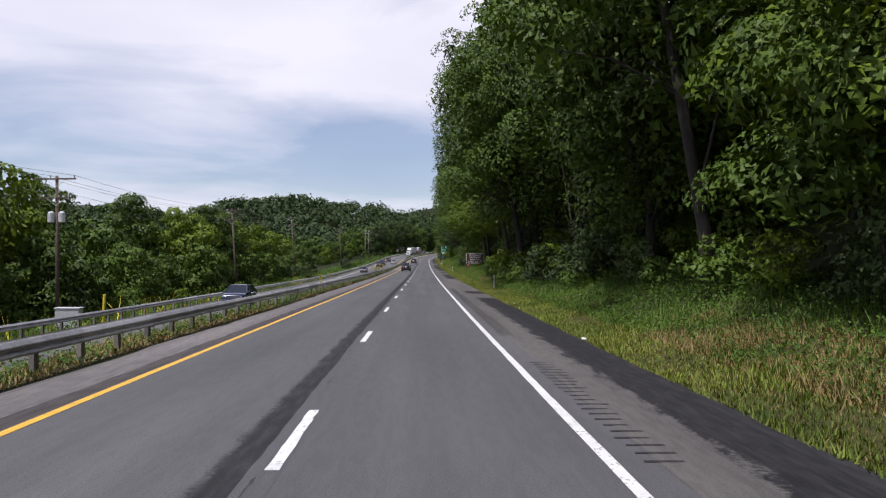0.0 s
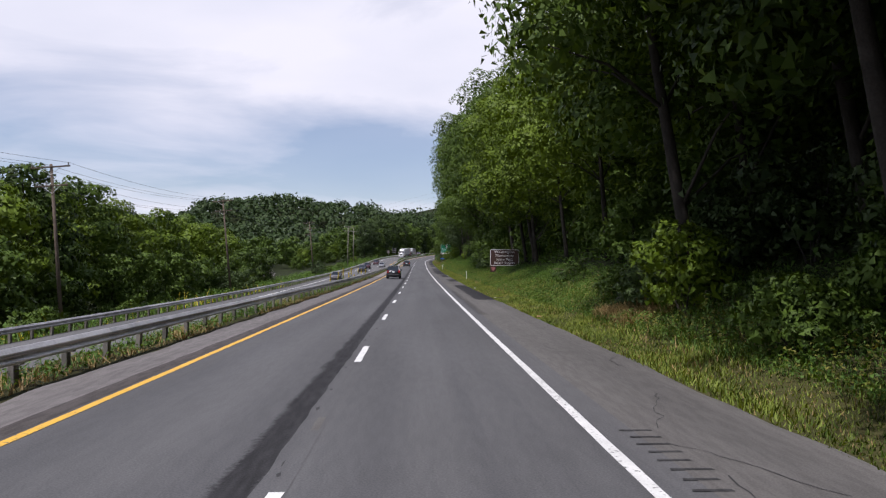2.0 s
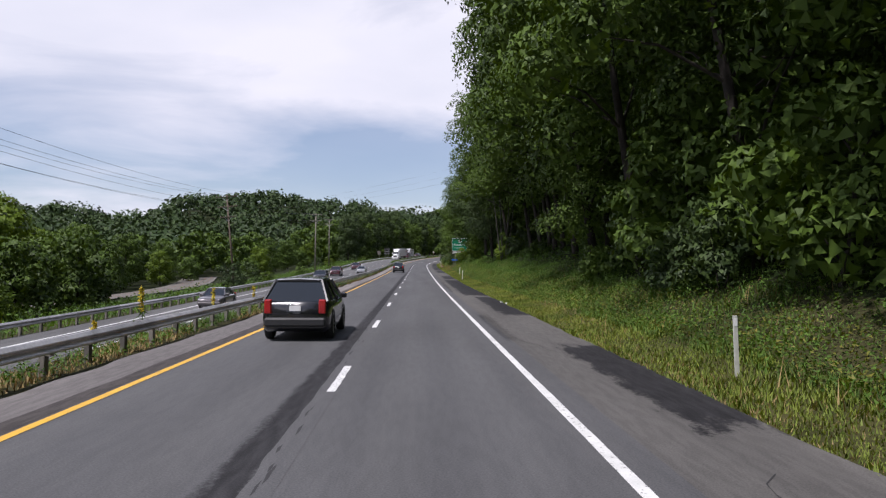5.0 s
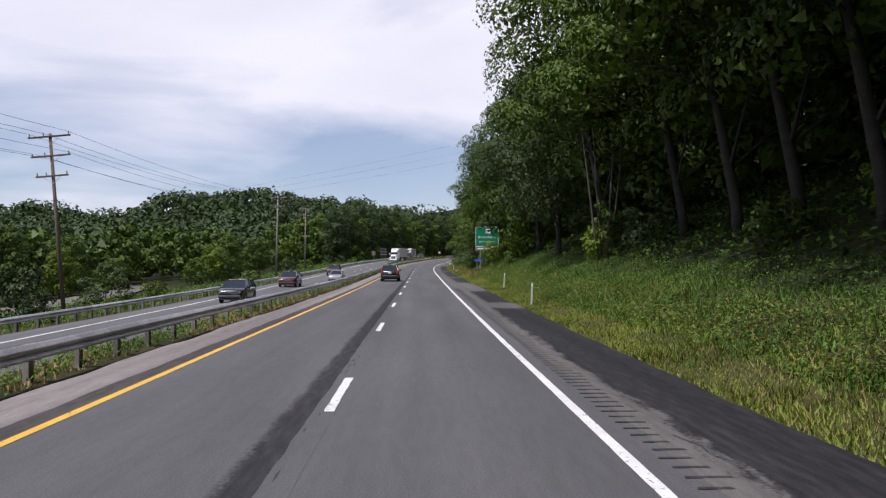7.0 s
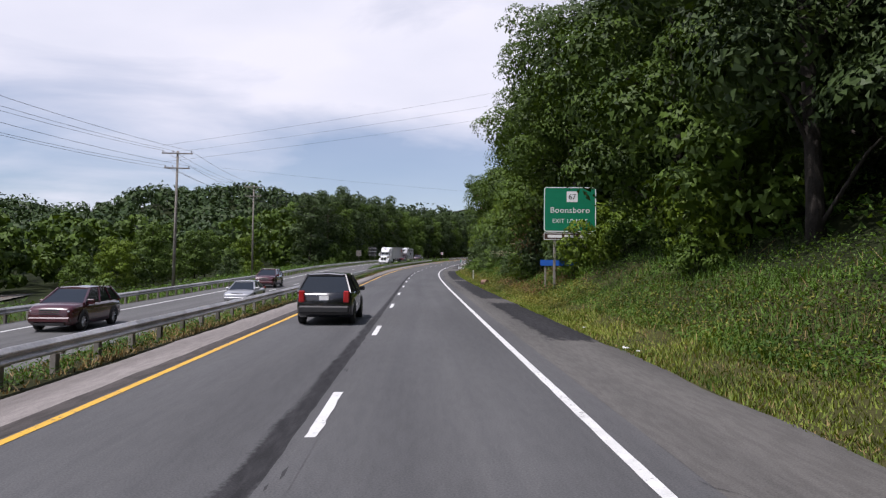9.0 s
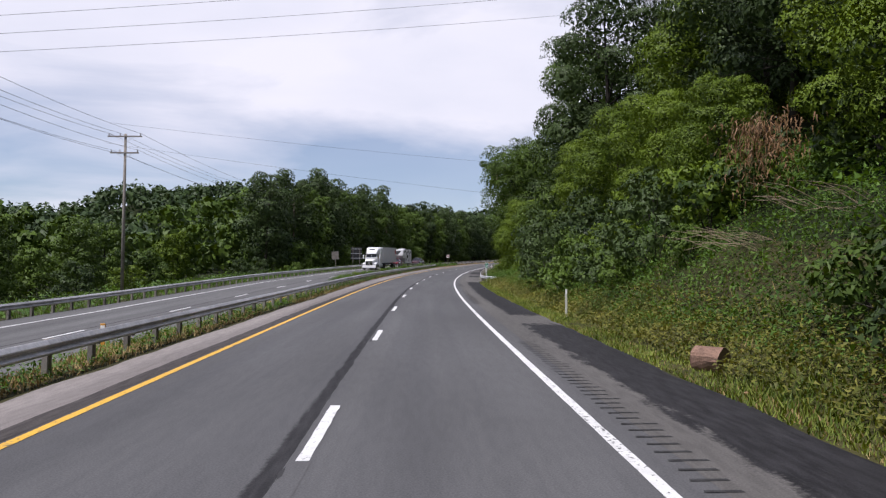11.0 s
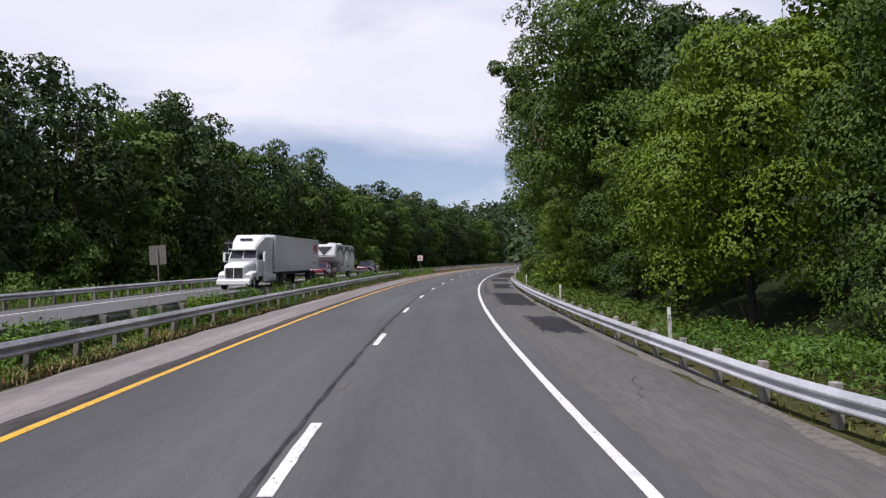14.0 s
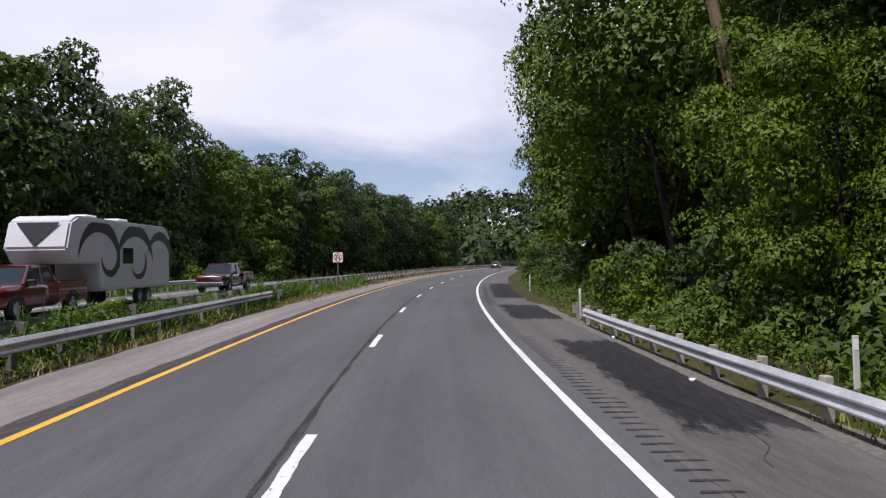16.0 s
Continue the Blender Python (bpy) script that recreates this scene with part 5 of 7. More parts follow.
for e0, e1 in zip(wire_ends, wire_ends[1:]):
    line = thing("power_line", Matrix.Identity(4), "thin sagging dark cables strung between utility poles", "cables", "power lines")
    for a, b in zip(e0, e1):
        bm = bmesh.new()
        cable(bm, a, b, 0.014 * (a - b).length)
        part("cable", bm, M_WIRE, line)
# cables that cross high over the road to the hillside
crossing = thing("power_line", Matrix.Identity(4), "thin cables crossing high over the road to the hillside", "cables", "power lines")
for k, dz in enumerate((0.0, 1.1, 2.2)):
    a = Vector(tuple(on_road(324, -33, 14.6 + dz)))
    b = Vector(tuple(on_road(357, 30, 30.6 + dz * 2.2)))
    bm = bmesh.new()
    cable(bm, a, b, 0.5)
    part("cable", bm, M_WIRE, crossing)

crossing = thing("power_line", Matrix.Identity(4), "two thin cables crossing over the road into the trees", "cables", "power lines")
for s0, z0, s1, z1 in ((367, 19.3, 389, 15.8), (366, 16.6, 366, 8.6)):
    bm = bmesh.new()
    cable(bm, Vector(tuple(on_road(s0, -40, z0))), Vector(tuple(on_road(s1, 25, z1))), 0.4)
    part("cable", bm, M_WIRE, crossing)

# ---- signs ----
M_BROWN = material("brown sign sheeting", (0.05, 0.022, 0.015), 0.5, scale=3, spread=0.15, bump=0.02)
M_GREEN = material("green sign sheeting", (0.002, 0.17, 0.085), 0.6, scale=3, spread=0.12, bump=0.02, spec=0.25)
M_PINK = material("faded red sheeting", (0.3, 0.11, 0.11), 0.5, scale=14, spread=0.6, bump=0.02)
M_BLUE = material("blue sign sheeting", (0.015, 0.1, 0.42), 0.45, scale=3, spread=0.12, bump=0.02)
M_SIGNWHITE = material("white sign sheeting", (0.75, 0.75, 0.74), 0.45, scale=5, spread=0.06, bump=0)
M_BLACK = material("black paint", (0.015, 0.015, 0.016), 0.4, scale=5, spread=0.2, bump=0)
M_RED = material("red sign ink", (0.42, 0.02, 0.02), 0.5, bump=0)
M_ALU = material("mill aluminium", (0.42, 0.43, 0.44), 0.45, metal=0.8, scale=4, spread=0.12, bump=0.03)
M_ORANGE = material("orange marker plastic", (0.5, 0.24, 0.03), 0.6, bump=0.05)
M_DELIN = material("pale delineator plastic", (0.5, 0.5, 0.45), 0.6, scale=6, spread=0.2, bump=0.1)
M_SIGNYEL = material("yellow guard plastic", (0.62, 0.5, 0.03), 0.5, bump=0.03)


def rounded_plate(bm, w, h, r, y0, y1, cx=0.0, cz=0.0, seg=5):
    """A plate with rounded corners facing -y."""
    ring = []
    for qx, qz, a0 in ((1, 1, 0), (-1, 1, 90), (-1, -1, 180), (1, -1, 270)):
        for k in range(seg + 1):
            a = radians(a0 + 90 * k / seg)
            ring.append((cx + qx * (w / 2 - r) + r * math.cos(a), cz + qz * (h / 2 - r) + r * math.sin(a)))
    f = [bm.verts.new((x, y0, z)) for x, z in ring]
    b = [bm.verts.new((x, y1, z)) for x, z in ring]
    bm.faces.new(list(reversed(f)) if y0 > y1 else f)
    bm.faces.new(b if y0 > y1 else list(reversed(b)))
    n = len(ring)
    for i in range(n):
        bm.faces.new((f[i], b[i], b[(i + 1) % n], f[(i + 1) % n]))
    bmesh.ops.recalc_face_normals(bm, faces=bm.faces)


def border(bm, w, h, r, t, y, cz=0.0, seg=5):
    def ring(w, h, r):
        out = []
        for qx, qz, a0 in ((1, 1, 0), (-1, 1, 90), (-1, -1, 180), (1, -1, 270)):
            for k in range(seg + 1):
                a = radians(a0 + 90 * k / seg)
                out.append(bm.verts.new((qx * (w / 2 - r) + r * math.cos(a), y, cz + qz * (h / 2 - r) + r * math.sin(a))))
        return out
    o, i = ring(w, h, r), ring(w - 2 * t, h - 2 * t, max(r - t, 0.01))
    n = len(o)
    for k in range(n):
        bm.faces.new((o[k], o[(k + 1) % n], i[(k + 1) % n], i[k]))


def words(name, text, size, x, y, z, mat, parent, spacing=1.0, align="CENTER"):
    cu = bpy.data.curves.new(name, "FONT")
    cu.body, cu.size, cu.align_x, cu.align_y, cu.extrude, cu.space_character = text, size, align, "CENTER", 0.002, spacing
    tmp = bpy.data.objects.new(name, cu)
    scene.collection.objects.link(tmp)
    me = bpy.data.meshes.new_from_object(tmp.evaluated_get(bpy.context.evaluated_depsgraph_get()))
    bpy.data.objects.remove(tmp)
    bpy.data.curves.remove(cu)
    me.materials.clear()
    me.materials.append(mat)
    ob = part_mesh(name, me, parent)
    ob.matrix_basis = Matrix.Translation((x, y, z)) @ Matrix.Rotation(math.pi / 2, 4, "X")
    return ob


def sign_post(t, x, z1, y=0.06, w=0.1, mat=None, name="post", z0=-1.0):
    bm = bmesh.new()
    box(bm, x - w / 2, x + w / 2, y, y + w, z0, z1, bevel=0.008)
    part(name, bm, mat or M_PALEPOLE, t)


# brown park sign
g = float(lift(136.5, 11.65))
t = thing("park_sign", at_road(136.5, 11.65, 0, -4), "brown roadside sign with white lettering on two posts under trees", "sign")
zc, H, Wd = 2.95 - g, 1.95, 3.45
bm = bmesh.new()
rounded_plate(bm, Wd, H, 0.2, 0.0, 0.03, 0, zc)
panel = part("panel", bm, M_BROWN, t)
bm = bmesh.new()
border(bm, Wd - 0.04, H - 0.04, 0.18, 0.05, -0.004, zc)
part("border", bm, M_SIGNWHITE, panel)
for k, line in enumerate(("Washington", "Monument", "State Park", "NEXT RIGHT")):
    words("lettering", line, 0.44 if k < 3 else 0.40, 0, -0.006, zc + 0.66 - 0.445 * k, M_SIGNWHITE, panel, 1.12)
sign_post(t, -1.05, zc + 0.9, 0.03)
sign_post(t, 1.05, zc + 0.9, 0.03)
bm = bmesh.new()
rounded_plate(bm, 0.72, 0.72, 0.05, 0.0, 0.02, -1.35, zc - 1.36)
small = part("plaque", bm, M_BROWN, t, "small square brown plaque with pale emblem")
bm = bmesh.new()
ring = [bm.verts.new((-1.35 + 0.3 * x, -0.006, zc - 1.34 + 0.3 * z)) for x, z in ((0, -0.95), (0.75, 0.0), (0.7, 0.55), (0.35, 0.8), (0.05, 0.45), (-0.35, 0.75), (-0.85, 0.5), (-0.5, 0.1), (-0.55, -0.35))]
bm.faces.new(ring)
part("emblem", bm, M_PINK, small, "faded pinkish state emblem")

# green exit sign
g = float(lift(270, 9.6))
t = thing("exit_sign", at_road(270, 9.75, 0, -3), "green highway exit sign half hidden by leaves on two posts", "sign")
zc, H, Wd = 5.05 - g, 2.55, 2.95
bm = bmesh.new()
rounded_plate(bm, Wd, H, 0.16, 0.0, 0.03, 0, zc)
panel = part("panel", bm, M_GREEN, t)
bm = bmesh.new()
border(bm, Wd - 0.03, H - 0.03, 0.15, 0.05, -0.004, zc)
part("border", bm, M_SIGNWHITE, panel)
bm = bmesh.new()
rounded_plate(bm, 0.62, 0.6, 0.04, -0.006, -0.002, 0.12, zc + 0.72)
sh = part("route_shield", bm, M_SIGNWHITE, panel, "white square route marker")
words("lettering", "67", 0.42, 0.12, -0.009, zc + 0.7, M_BLACK, sh)
words("lettering", "Boonsboro", 0.46, 0.0, -0.006, zc - 0.05, M_SIGNWHITE, panel, 1.08)
words("lettering", "EXIT 1/2 MILE", 0.32, 0.0, -0.006, zc - 0.66, M_SIGNWHITE, panel, 1.05)
bm = bmesh.new()
rounded_plate(bm, Wd, 0.42, 0.05, 0.0, 0.03, 0.0, zc - H / 2 - 0.24)
plate = part("lower_panel", bm, M_BROWN, t, "narrow dark brown panel")
bm = bmesh.new()
border(bm, Wd - 0.03, 0.39, 0.04, 0.03, -0.004, zc - H / 2 - 0.24)
part("border", bm, M_SIGNWHITE, plate)
bm = bmesh.new()
for x0, x1 in ((-1.25, -0.45), (-0.3, 0.35), (0.5, 1.2)):
    box(bm, x0, x1, -0.006, -0.002, zc - H / 2 - 0.32, zc - H / 2 - 0.16)
part("lettering_bars", bm, M_SIGNWHITE, plate)
sign_post(t, -0.85, zc + 1.1, 0.03, 0.13)
sign_post(t, 0.95, zc + 1.1, 0.03, 0.13)
g = float(lift(270.9, 9.3))
t = thing("service_sign", at_road(270.9, 9.35, 0, -3), "low blue roadside sign behind the exit sign", "sign")
bm = bmesh.new()
rounded_plate(bm, 2.2, 0.34, 0.05, 0.0, 0.03, 0, 2.1 - g)
part("panel", bm, M_BLUE, t)
for x in (-0.8, 0.8):
    sign_post(t, x, 2.25 - g, 0.03, 0.1)

# mile marker
g = float(lift(361.5, 7.25))
t = thing("mile_marker", at_road(361.5, 7.25, 0, -4), "slim green mile marker on a steel post beside the guardrail", "sign")
bm = bmesh.new()
rounded_plate(bm, 0.3, 0.62, 0.04, 0.0, 0.01, 0, 1.82 - g)
panel = part("panel", bm, M_GREEN, t)
bm = bmesh.new()
border(bm, 0.285, 0.605, 0.035, 0.014, -0.003, 1.82 - g)
part("border", bm, M_SIGNWHITE, panel)
words("lettering", "MILE", 0.11, 0, -0.004, 2.03 - g, M_SIGNWHITE, panel)
words("lettering", "2", 0.36, 0, -0.004, 1.75 - g, M_SIGNWHITE, panel)
sign_post(t, 0, 2.0 - g, 0.012, 0.06, M_GALV)

# no u-turn sign in the median opening
t = thing("turn_ban_sign", at_road(458, -7.0, 0, -2), "white square no U-turn sign on a wooden post in the median", "sign")
bm = bmesh.new()
rounded_plate(bm, 0.75, 0.75, 0.05, 0.0, 0.015, 0, 2.42)
panel = part("panel", bm, M_SIGNWHITE, t)
bm = bmesh.new()
for k in range(11):
    a0, a1 = math.pi * (1.0 - k / 10), math.pi * (1.0 - (k + 1) / 10)
    if k < 10:
        vs = [bm.verts.new((0.13 * f * math.cos(a), -0.005, 2.45 + 0.13 * f * math.sin(a))) for f, a in ((1.3, a0), (1.3, a1), (0.75, a1), (0.75, a0))]
        bm.faces.new(vs)
for pts in (((-0.17, 2.47), (-0.1, 2.47), (-0.1, 2.3), (-0.17, 2.3)), ((0.1, 2.47), (0.17, 2.47), (0.17, 2.2), (0.1, 2.2)), ((-0.23, 2.32), (-0.04, 2.32), (-0.135, 2.2), (-0.136, 2.2))):
    bm.faces.new([bm.verts.new((x, -0.005, z)) for x, z in pts])
part("arrow", bm, M_BLACK, panel)
bm = bmesh.new()
for k in range(32):
    a0, a1 = 2 * math.pi * k / 32, 2 * math.pi * (k + 1) / 32
    bm.faces.new([bm.verts.new((r * math.cos(a), -0.008, 2.42 + r * math.sin(a))) for r, a in ((0.33, a0), (0.33, a1), (0.27, a1), (0.27, a0))])
bm.faces.new([bm.verts.new((x, -0.0085, 2.42 + z)) for x, z in ((-0.235, 0.18), (-0.18, 0.235), (0.235, -0.18), (0.18, -0.235))])
part("ban_ring", bm, M_RED, panel)
sign_post(t, 0, 2.75, 0.02, 0.09, M_POLE)

# sign backs beyond the far carriageway
t = thing("sign_back", at_road(407, -20.3, 0, 6) @ Matrix.Rotation(radians(-4), 4, "Y"), "dull grey back of a roadside sign on one post", "sign")
bm = bmesh.new()
rounded_plate(bm, 1.25, 1.45, 0.06, 0.0, 0.02, 0, 2.7)
part("panel", bm, M_POSTS, t)
sign_post(t, 0, 3.3, -0.1, 0.09)
t = thing("sign_back", at_road(424, -20.8, 0, 6), "dark back of a large sign with three pale metal rails", "sign")
bm = bmesh.new()
rounded_plate(bm, 2.3, 2.6, 0.06, 0.03, 0.05, 0, 3.1)
part("panel", bm, M_BLACK, t)
for z in (2.15, 3.1, 4.05):
    bm = bmesh.new()
    box(bm, -1.15, 1.15, -0.03, 0.03, z - 0.05, z + 0.05)
    part("rail", bm, M_ALU, t)
sign_post(t, -0.7, 4.3, -0.12, 0.1)
sign_post(t, 0.7, 4.3, -0.12, 0.1)


# delineators and marker posts
def delineator(s, off, h, mat, label, group, tilt=0.0, w=0.09):
    t = thing("delineator_post", at_road(s, off, 0) @ Matrix.Rotation(radians(tilt), 4, "Y"), label, "post", group)
    bm = bmesh.new()
    box(bm, -w / 2, w / 2, -0.015, 0.015, -0.3, h, bevel=0.006)
    part("post", bm, mat, t)
    bm = bmesh.new()
    box(bm, -w / 2 + 0.012, w / 2 - 0.012, -0.021, -0.0145, h - 0.2, h - 0.05)
    part("reflector", bm, M_SIGNWHITE, t)


for s, off, tilt in ((60.5, 7.75, 1), (143, 7.6, -2), (216, 7.0, 2), (234, 7.7, 3), (309, 7.2, 0), (372, 7.4, -2), (389, 7.3, 1), (414, 7.6, 0), (431.5, 7.15, 0), (455, 7.4, 1)):
    delineator(s, off, 1.15, M_DELIN, "slim pale delineator post in the verge grass", "delineators", tilt)
for s in (38, 128, 212, 299):
    delineator(s, -7.0, 0.85, M_ORANGE, "stubby orange marker post in the median weeds", "median markers", 0, 0.13)
t = thing("pole_guard", at_road(52.5, -21.5, 0) @ Matrix.Rotation(radians(2), 4, "Y"), "tall yellow plastic guy-wire guard beyond the guardrail", "post")
bm = bmesh.new()
tube(bm, [(0, 0, -0.2), (0, 0, 2.6)], 0.1, 10)
part("sleeve", bm, M_SIGNYEL, t)
# grey cabinet by the pole
t = thing("utility_cabinet", at_road(55.5, -25.4, 0, 8), "grey steel utility cabinet by the pole", "cabinet")
bm = bmesh.new()
box(bm, -0.85, 0.85, -0.5, 0.5, -0.3, 1.55, bevel=0.03)
part("body", bm, M_CAN, t)
bm = bmesh.new()
box(bm, -0.92, 0.92, -0.57, 0.57, 1.553, 1.62, bevel=0.02)
part("lid", bm, M_CAN, t)
for x in (-0.42, 0.42):
    bm = bmesh.new()
    box(bm, x - 0.39, x + 0.39, -0.52, -0.502, 0.05, 1.45, bevel=0.006)
    d = part("door", bm, M_CAN, t)
    bm = bmesh.new()
    box(bm, x - 0.03 * (1 if x > 0 else -1) - 0.25 * (1 if x > 0 else -1), x - 0.2 * (1 if x > 0 else -1), -0.545, -0.521, 0.7, 0.85)
    part("handle", bm, M_BLACK, d)
# railway signal masts
for s, off in ((150, -33.0), (166, -33.5), (188, -34.5)):
    t = thing("signal_mast", at_road(s, off, 0), "slim grey railway signal mast with crossbars", "mast", "railway masts")
    for x in (-0.3, 0.3):
        bm = bmesh.new()
        tube(bm, [(x, 0, -0.3), (x, 0, 4.3)], 0.05, 6)
        part("leg", bm, M_GALV, t)
    for z in (1.2, 2.2, 3.2, 4.1):
        bm = bmesh.new()
        box(bm, -0.42, 0.42, -0.04, 0.04, z - 0.05, z + 0.05)
        part("crossbar", bm, M_GALV, t)

# railway curve in the valley
ts = np.linspace(0, 1, 60)
tps = np.stack([190 + 150 * ts, -64 + 14 * np.sin(np.pi * ts)], -1)


def track_strip(name, o0, o1, dz, mat):
    a, b = ground_point(tps[:, 0], tps[:, 1] + o0), ground_point(tps[:, 0], tps[:, 1] + o1)
    a[:, 2] += dz + 0.25
    b[:, 2] += dz + 0.25
    v = np.concatenate([a, b])
    f = [(i, i + 1, 60 + i + 1, 60 + i) for i in range(59)]
    return mesh_of(name, v, f, [mat], np.zeros((120, 2)))


rail = tagged(new("railway", track_strip("railway", -4.5, 5.5, 0.0, M_GRAVEL)), "curved pale gravel railway bed in the valley", "railway", kind="structure")
M_RUST = material("rusty rail", (0.2, 0.08, 0.045), 0.7, metal=0.3, scale=8, spread=0.3, bump=0.1)
for o in (-1.5, -0.06, 2.5, 3.94):
    part_mesh("rail", track_strip("rail", o, o + 0.12, 0.12, M_RUST), rail, "rusty steel rail")

# tall yellow flower spikes in the median
for k, s in enumerate((61, 122, 127, 129.5, 132, 134, 140, 141.6, 149, 151.5, 160, 167)):
    high = 1.15 + 0.25 * math.sin(k * 2.1)
    foot = float(lift(s, -7.05))
    t = thing("wildflower", at_road(s, -7.05 + 0.15 * math.sin(k * 3.7), 0), "tall yellow-flowered wild plant in the median weeds", "plant", "median wildflowers")
    top = high - foot
    bm = bmesh.new()
    tube(bm, [(0, 0, -0.1), (0.03, 0.02, top * 0.6), (0.05 * math.sin(k), 0.02, top)], [0.02, 0.016, 0.008], 6)
    part("stem", bm, M_STEM, t)
    rng = np.random.default_rng(300 + k)
    n = 90
    p = np.stack([rng.normal(0, 0.02, n), rng.normal(0, 0.02, n), rng.uniform(top * 0.62, top, n)], -1)
    part_mesh("bloom", quads_mesh("bloom", leaflets(p, rng.normal(0, 1, (n, 3)), 0.09, 0.035, rng, per=2), M_BLOOM), t, "yellow flower spike")
    n = 60
    p = np.stack([rng.normal(0, 0.04, n), rng.normal(0, 0.04, n), rng.uniform(0.05, top * 0.6, n)], -1)
    part_mesh("leaves", quads_mesh("leaves", leaflets(p, rng.normal(0, 1, (n, 3)), 0.24, 0.04, rng, per=1), M_WEED), t)

# cut log on the verge
M_LOGCUT = material("weathered sawn wood", (0.12, 0.08, 0.055), 0.9, scale=6, spread=0.4, fine=40, bump=0.4)
M_CANE = material("dry bleached cane", (0.27, 0.21, 0.14), 0.85, scale=6, spread=0.35, fine=40, bump=0.2)
M_LOGBARK = material("peeling log bark", (0.2, 0.12, 0.085), 0.95, scale=5, spread=0.5, fine=30, bump=1.0)
M_LOGEND = material("split pale wood", (0.36, 0.22, 0.12), 0.85, scale=6, spread=0.35, fine=40, bump=0.4)
t = thing("log", at_road(294.6, 7.25, 0.2, 38), "short cut log with peeling bark lying on the verge", "log")
bm = bmesh.new()
rr = random.Random(3)
ringz = []
for y in (-0.31, -0.15, 0.1, 0.31):
    ringz.append([bm.verts.new(((0.27 + 0.03 * math.sin(3 * a + y * 5)) * math.cos(a), y, (0.26 + 0.02 * math.cos(4 * a)) * math.sin(a))) for a in (2 * math.pi * k / 18 for k in range(18))])
for r0, r1 in zip(ringz, ringz[1:]):
    for k in range(18):
        bm.faces.new((r0[k], r0[(k + 1) % 18], r1[(k + 1) % 18], r1[k]))
part("bark", bm, M_LOGBARK, t, "pale reddish peeling bark")
for y, sg in ((-0.311, 1), (0.311, -1)):
    bm = bmesh.new()
    bm.faces.new([bm.verts.new((0.265 * math.cos(a), y, 0.25 * math.sin(a))) for a in (sg * 2 * math.pi * k / 18 for k in range(18))])
    part("cut_end", bm, M_LOGCUT, t, "dark weathered sawn end")
# litter and stones at the shoulder edge
for k in range(26):
    s, off = rg.uniform(5, 440), rg.uniform(6.25, 6.75)
    t = tagged(new("litter", None), "small pale scrap of litter at the shoulder edge", "litter", "litter")
    t.matrix_world = at_road(s, off, 0.02, rg.uniform(0, 360))
    bm = bmesh.new()
    w = rg.uniform(0.05, 0.13)
    vs = [bm.verts.new((w * math.cos(a) * rg.uniform(0.6, 1.2), w * 0.6 * math.sin(a), rg.uniform(0.0, 0.05))) for a in (k2 * 1.05 for k2 in range(6))]
    bm.faces.new(vs)
    r = bmesh.ops.extrude_face_region(bm, geom=list(bm.faces))
    for v in r["geom"]:
        if isinstance(v, bmesh.types.BMVert):
            v.co.z += 0.02
    bmesh.ops.recalc_face_normals(bm, faces=bm.faces)
    part("scrap", bm, M_SIGNWHITE if k % 3 else M_LOGEND, t)
# leaning bare stems in the brush
for s0, off0, n in ((300, 10.4, 26), (297.5, 11.6, 20), (101, 11.5, 8)):
    t = thing("brush_pile", at_road(s0, off0, 0), "pale dead canes leaning in the bank undergrowth", "brush")
    for k in range(n):
        bm = bmesh.new()
        a, L = rg.uniform(2.7, 3.4), rg.uniform(0.6, 1.5) * (1.15 if n > 15 else 1)
        p = Vector((rg.uniform(-1, 1.5), rg.uniform(-1.2, 1.2), rg.uniform(0.1, 0.5) + (0.55 if n > 15 else 0)))
        d = Vector((math.cos(a), math.sin(a) * 0.6, rg.uniform(-0.1, 0.45))) * L
        tube(bm, [p, p + d * 0.5 + Vector((0, 0, 0.12)), p + d], [0.012, 0.009, 0.004], 5, caps=False)
        part("cane", bm, M_CANE, t)
# ---- vehicles ----
def paint(name, base, rough=0.25, metal=0.0, coat=0.9):
    return material(name, base, rough, metal, scale=2.0, spread=0.1, fine=30, bump=0.0, coat=coat)


M_TYRE = material("tyre rubber", (0.02, 0.02, 0.02), 0.85, scale=10, spread=0.3, fine=60, bump=0.2)
M_RIM = material("alloy rim", (0.45, 0.45, 0.46), 0.35, metal=0.9, bump=0)
M_GLASS = material("dark tinted car glass", (0.012, 0.016, 0.02), 0.06, scale=2, spread=0.1, bump=0, spec=0.8)
M_TRIM = material("black plastic trim", (0.02, 0.02, 0.021), 0.6, bump=0.02)
M_LAMP = material("clear headlamp", (0.4, 0.4, 0.42), 0.12, spread=0.05, bump=0, coat=0.8)
M_TAIL = material("red tail lamp", (0.35, 0.01, 0.012), 0.2, bump=0, coat=0.6)
M_CHROME = material("chrome", (0.7, 0.7, 0.72), 0.12, metal=1.0, spread=0.05, bump=0)


def loft(bm, stations, ring):
    """Skin a closed ring (function of a station) from station to station."""
    rows = [[bm.verts.new(p) for p in ring(st)] for st in stations]
    n = len(rows[0])
    for a, b in zip(rows, rows[1:]):
        for k in range(n):
            bm.faces.new((a[k], b[k], b[(k + 1) % n], a[(k + 1) % n]))
    bm.faces.new(rows[0])
    bm.faces.new(list(reversed(rows[-1])))
    bmesh.ops.recalc_face_normals(bm, faces=bm.faces)


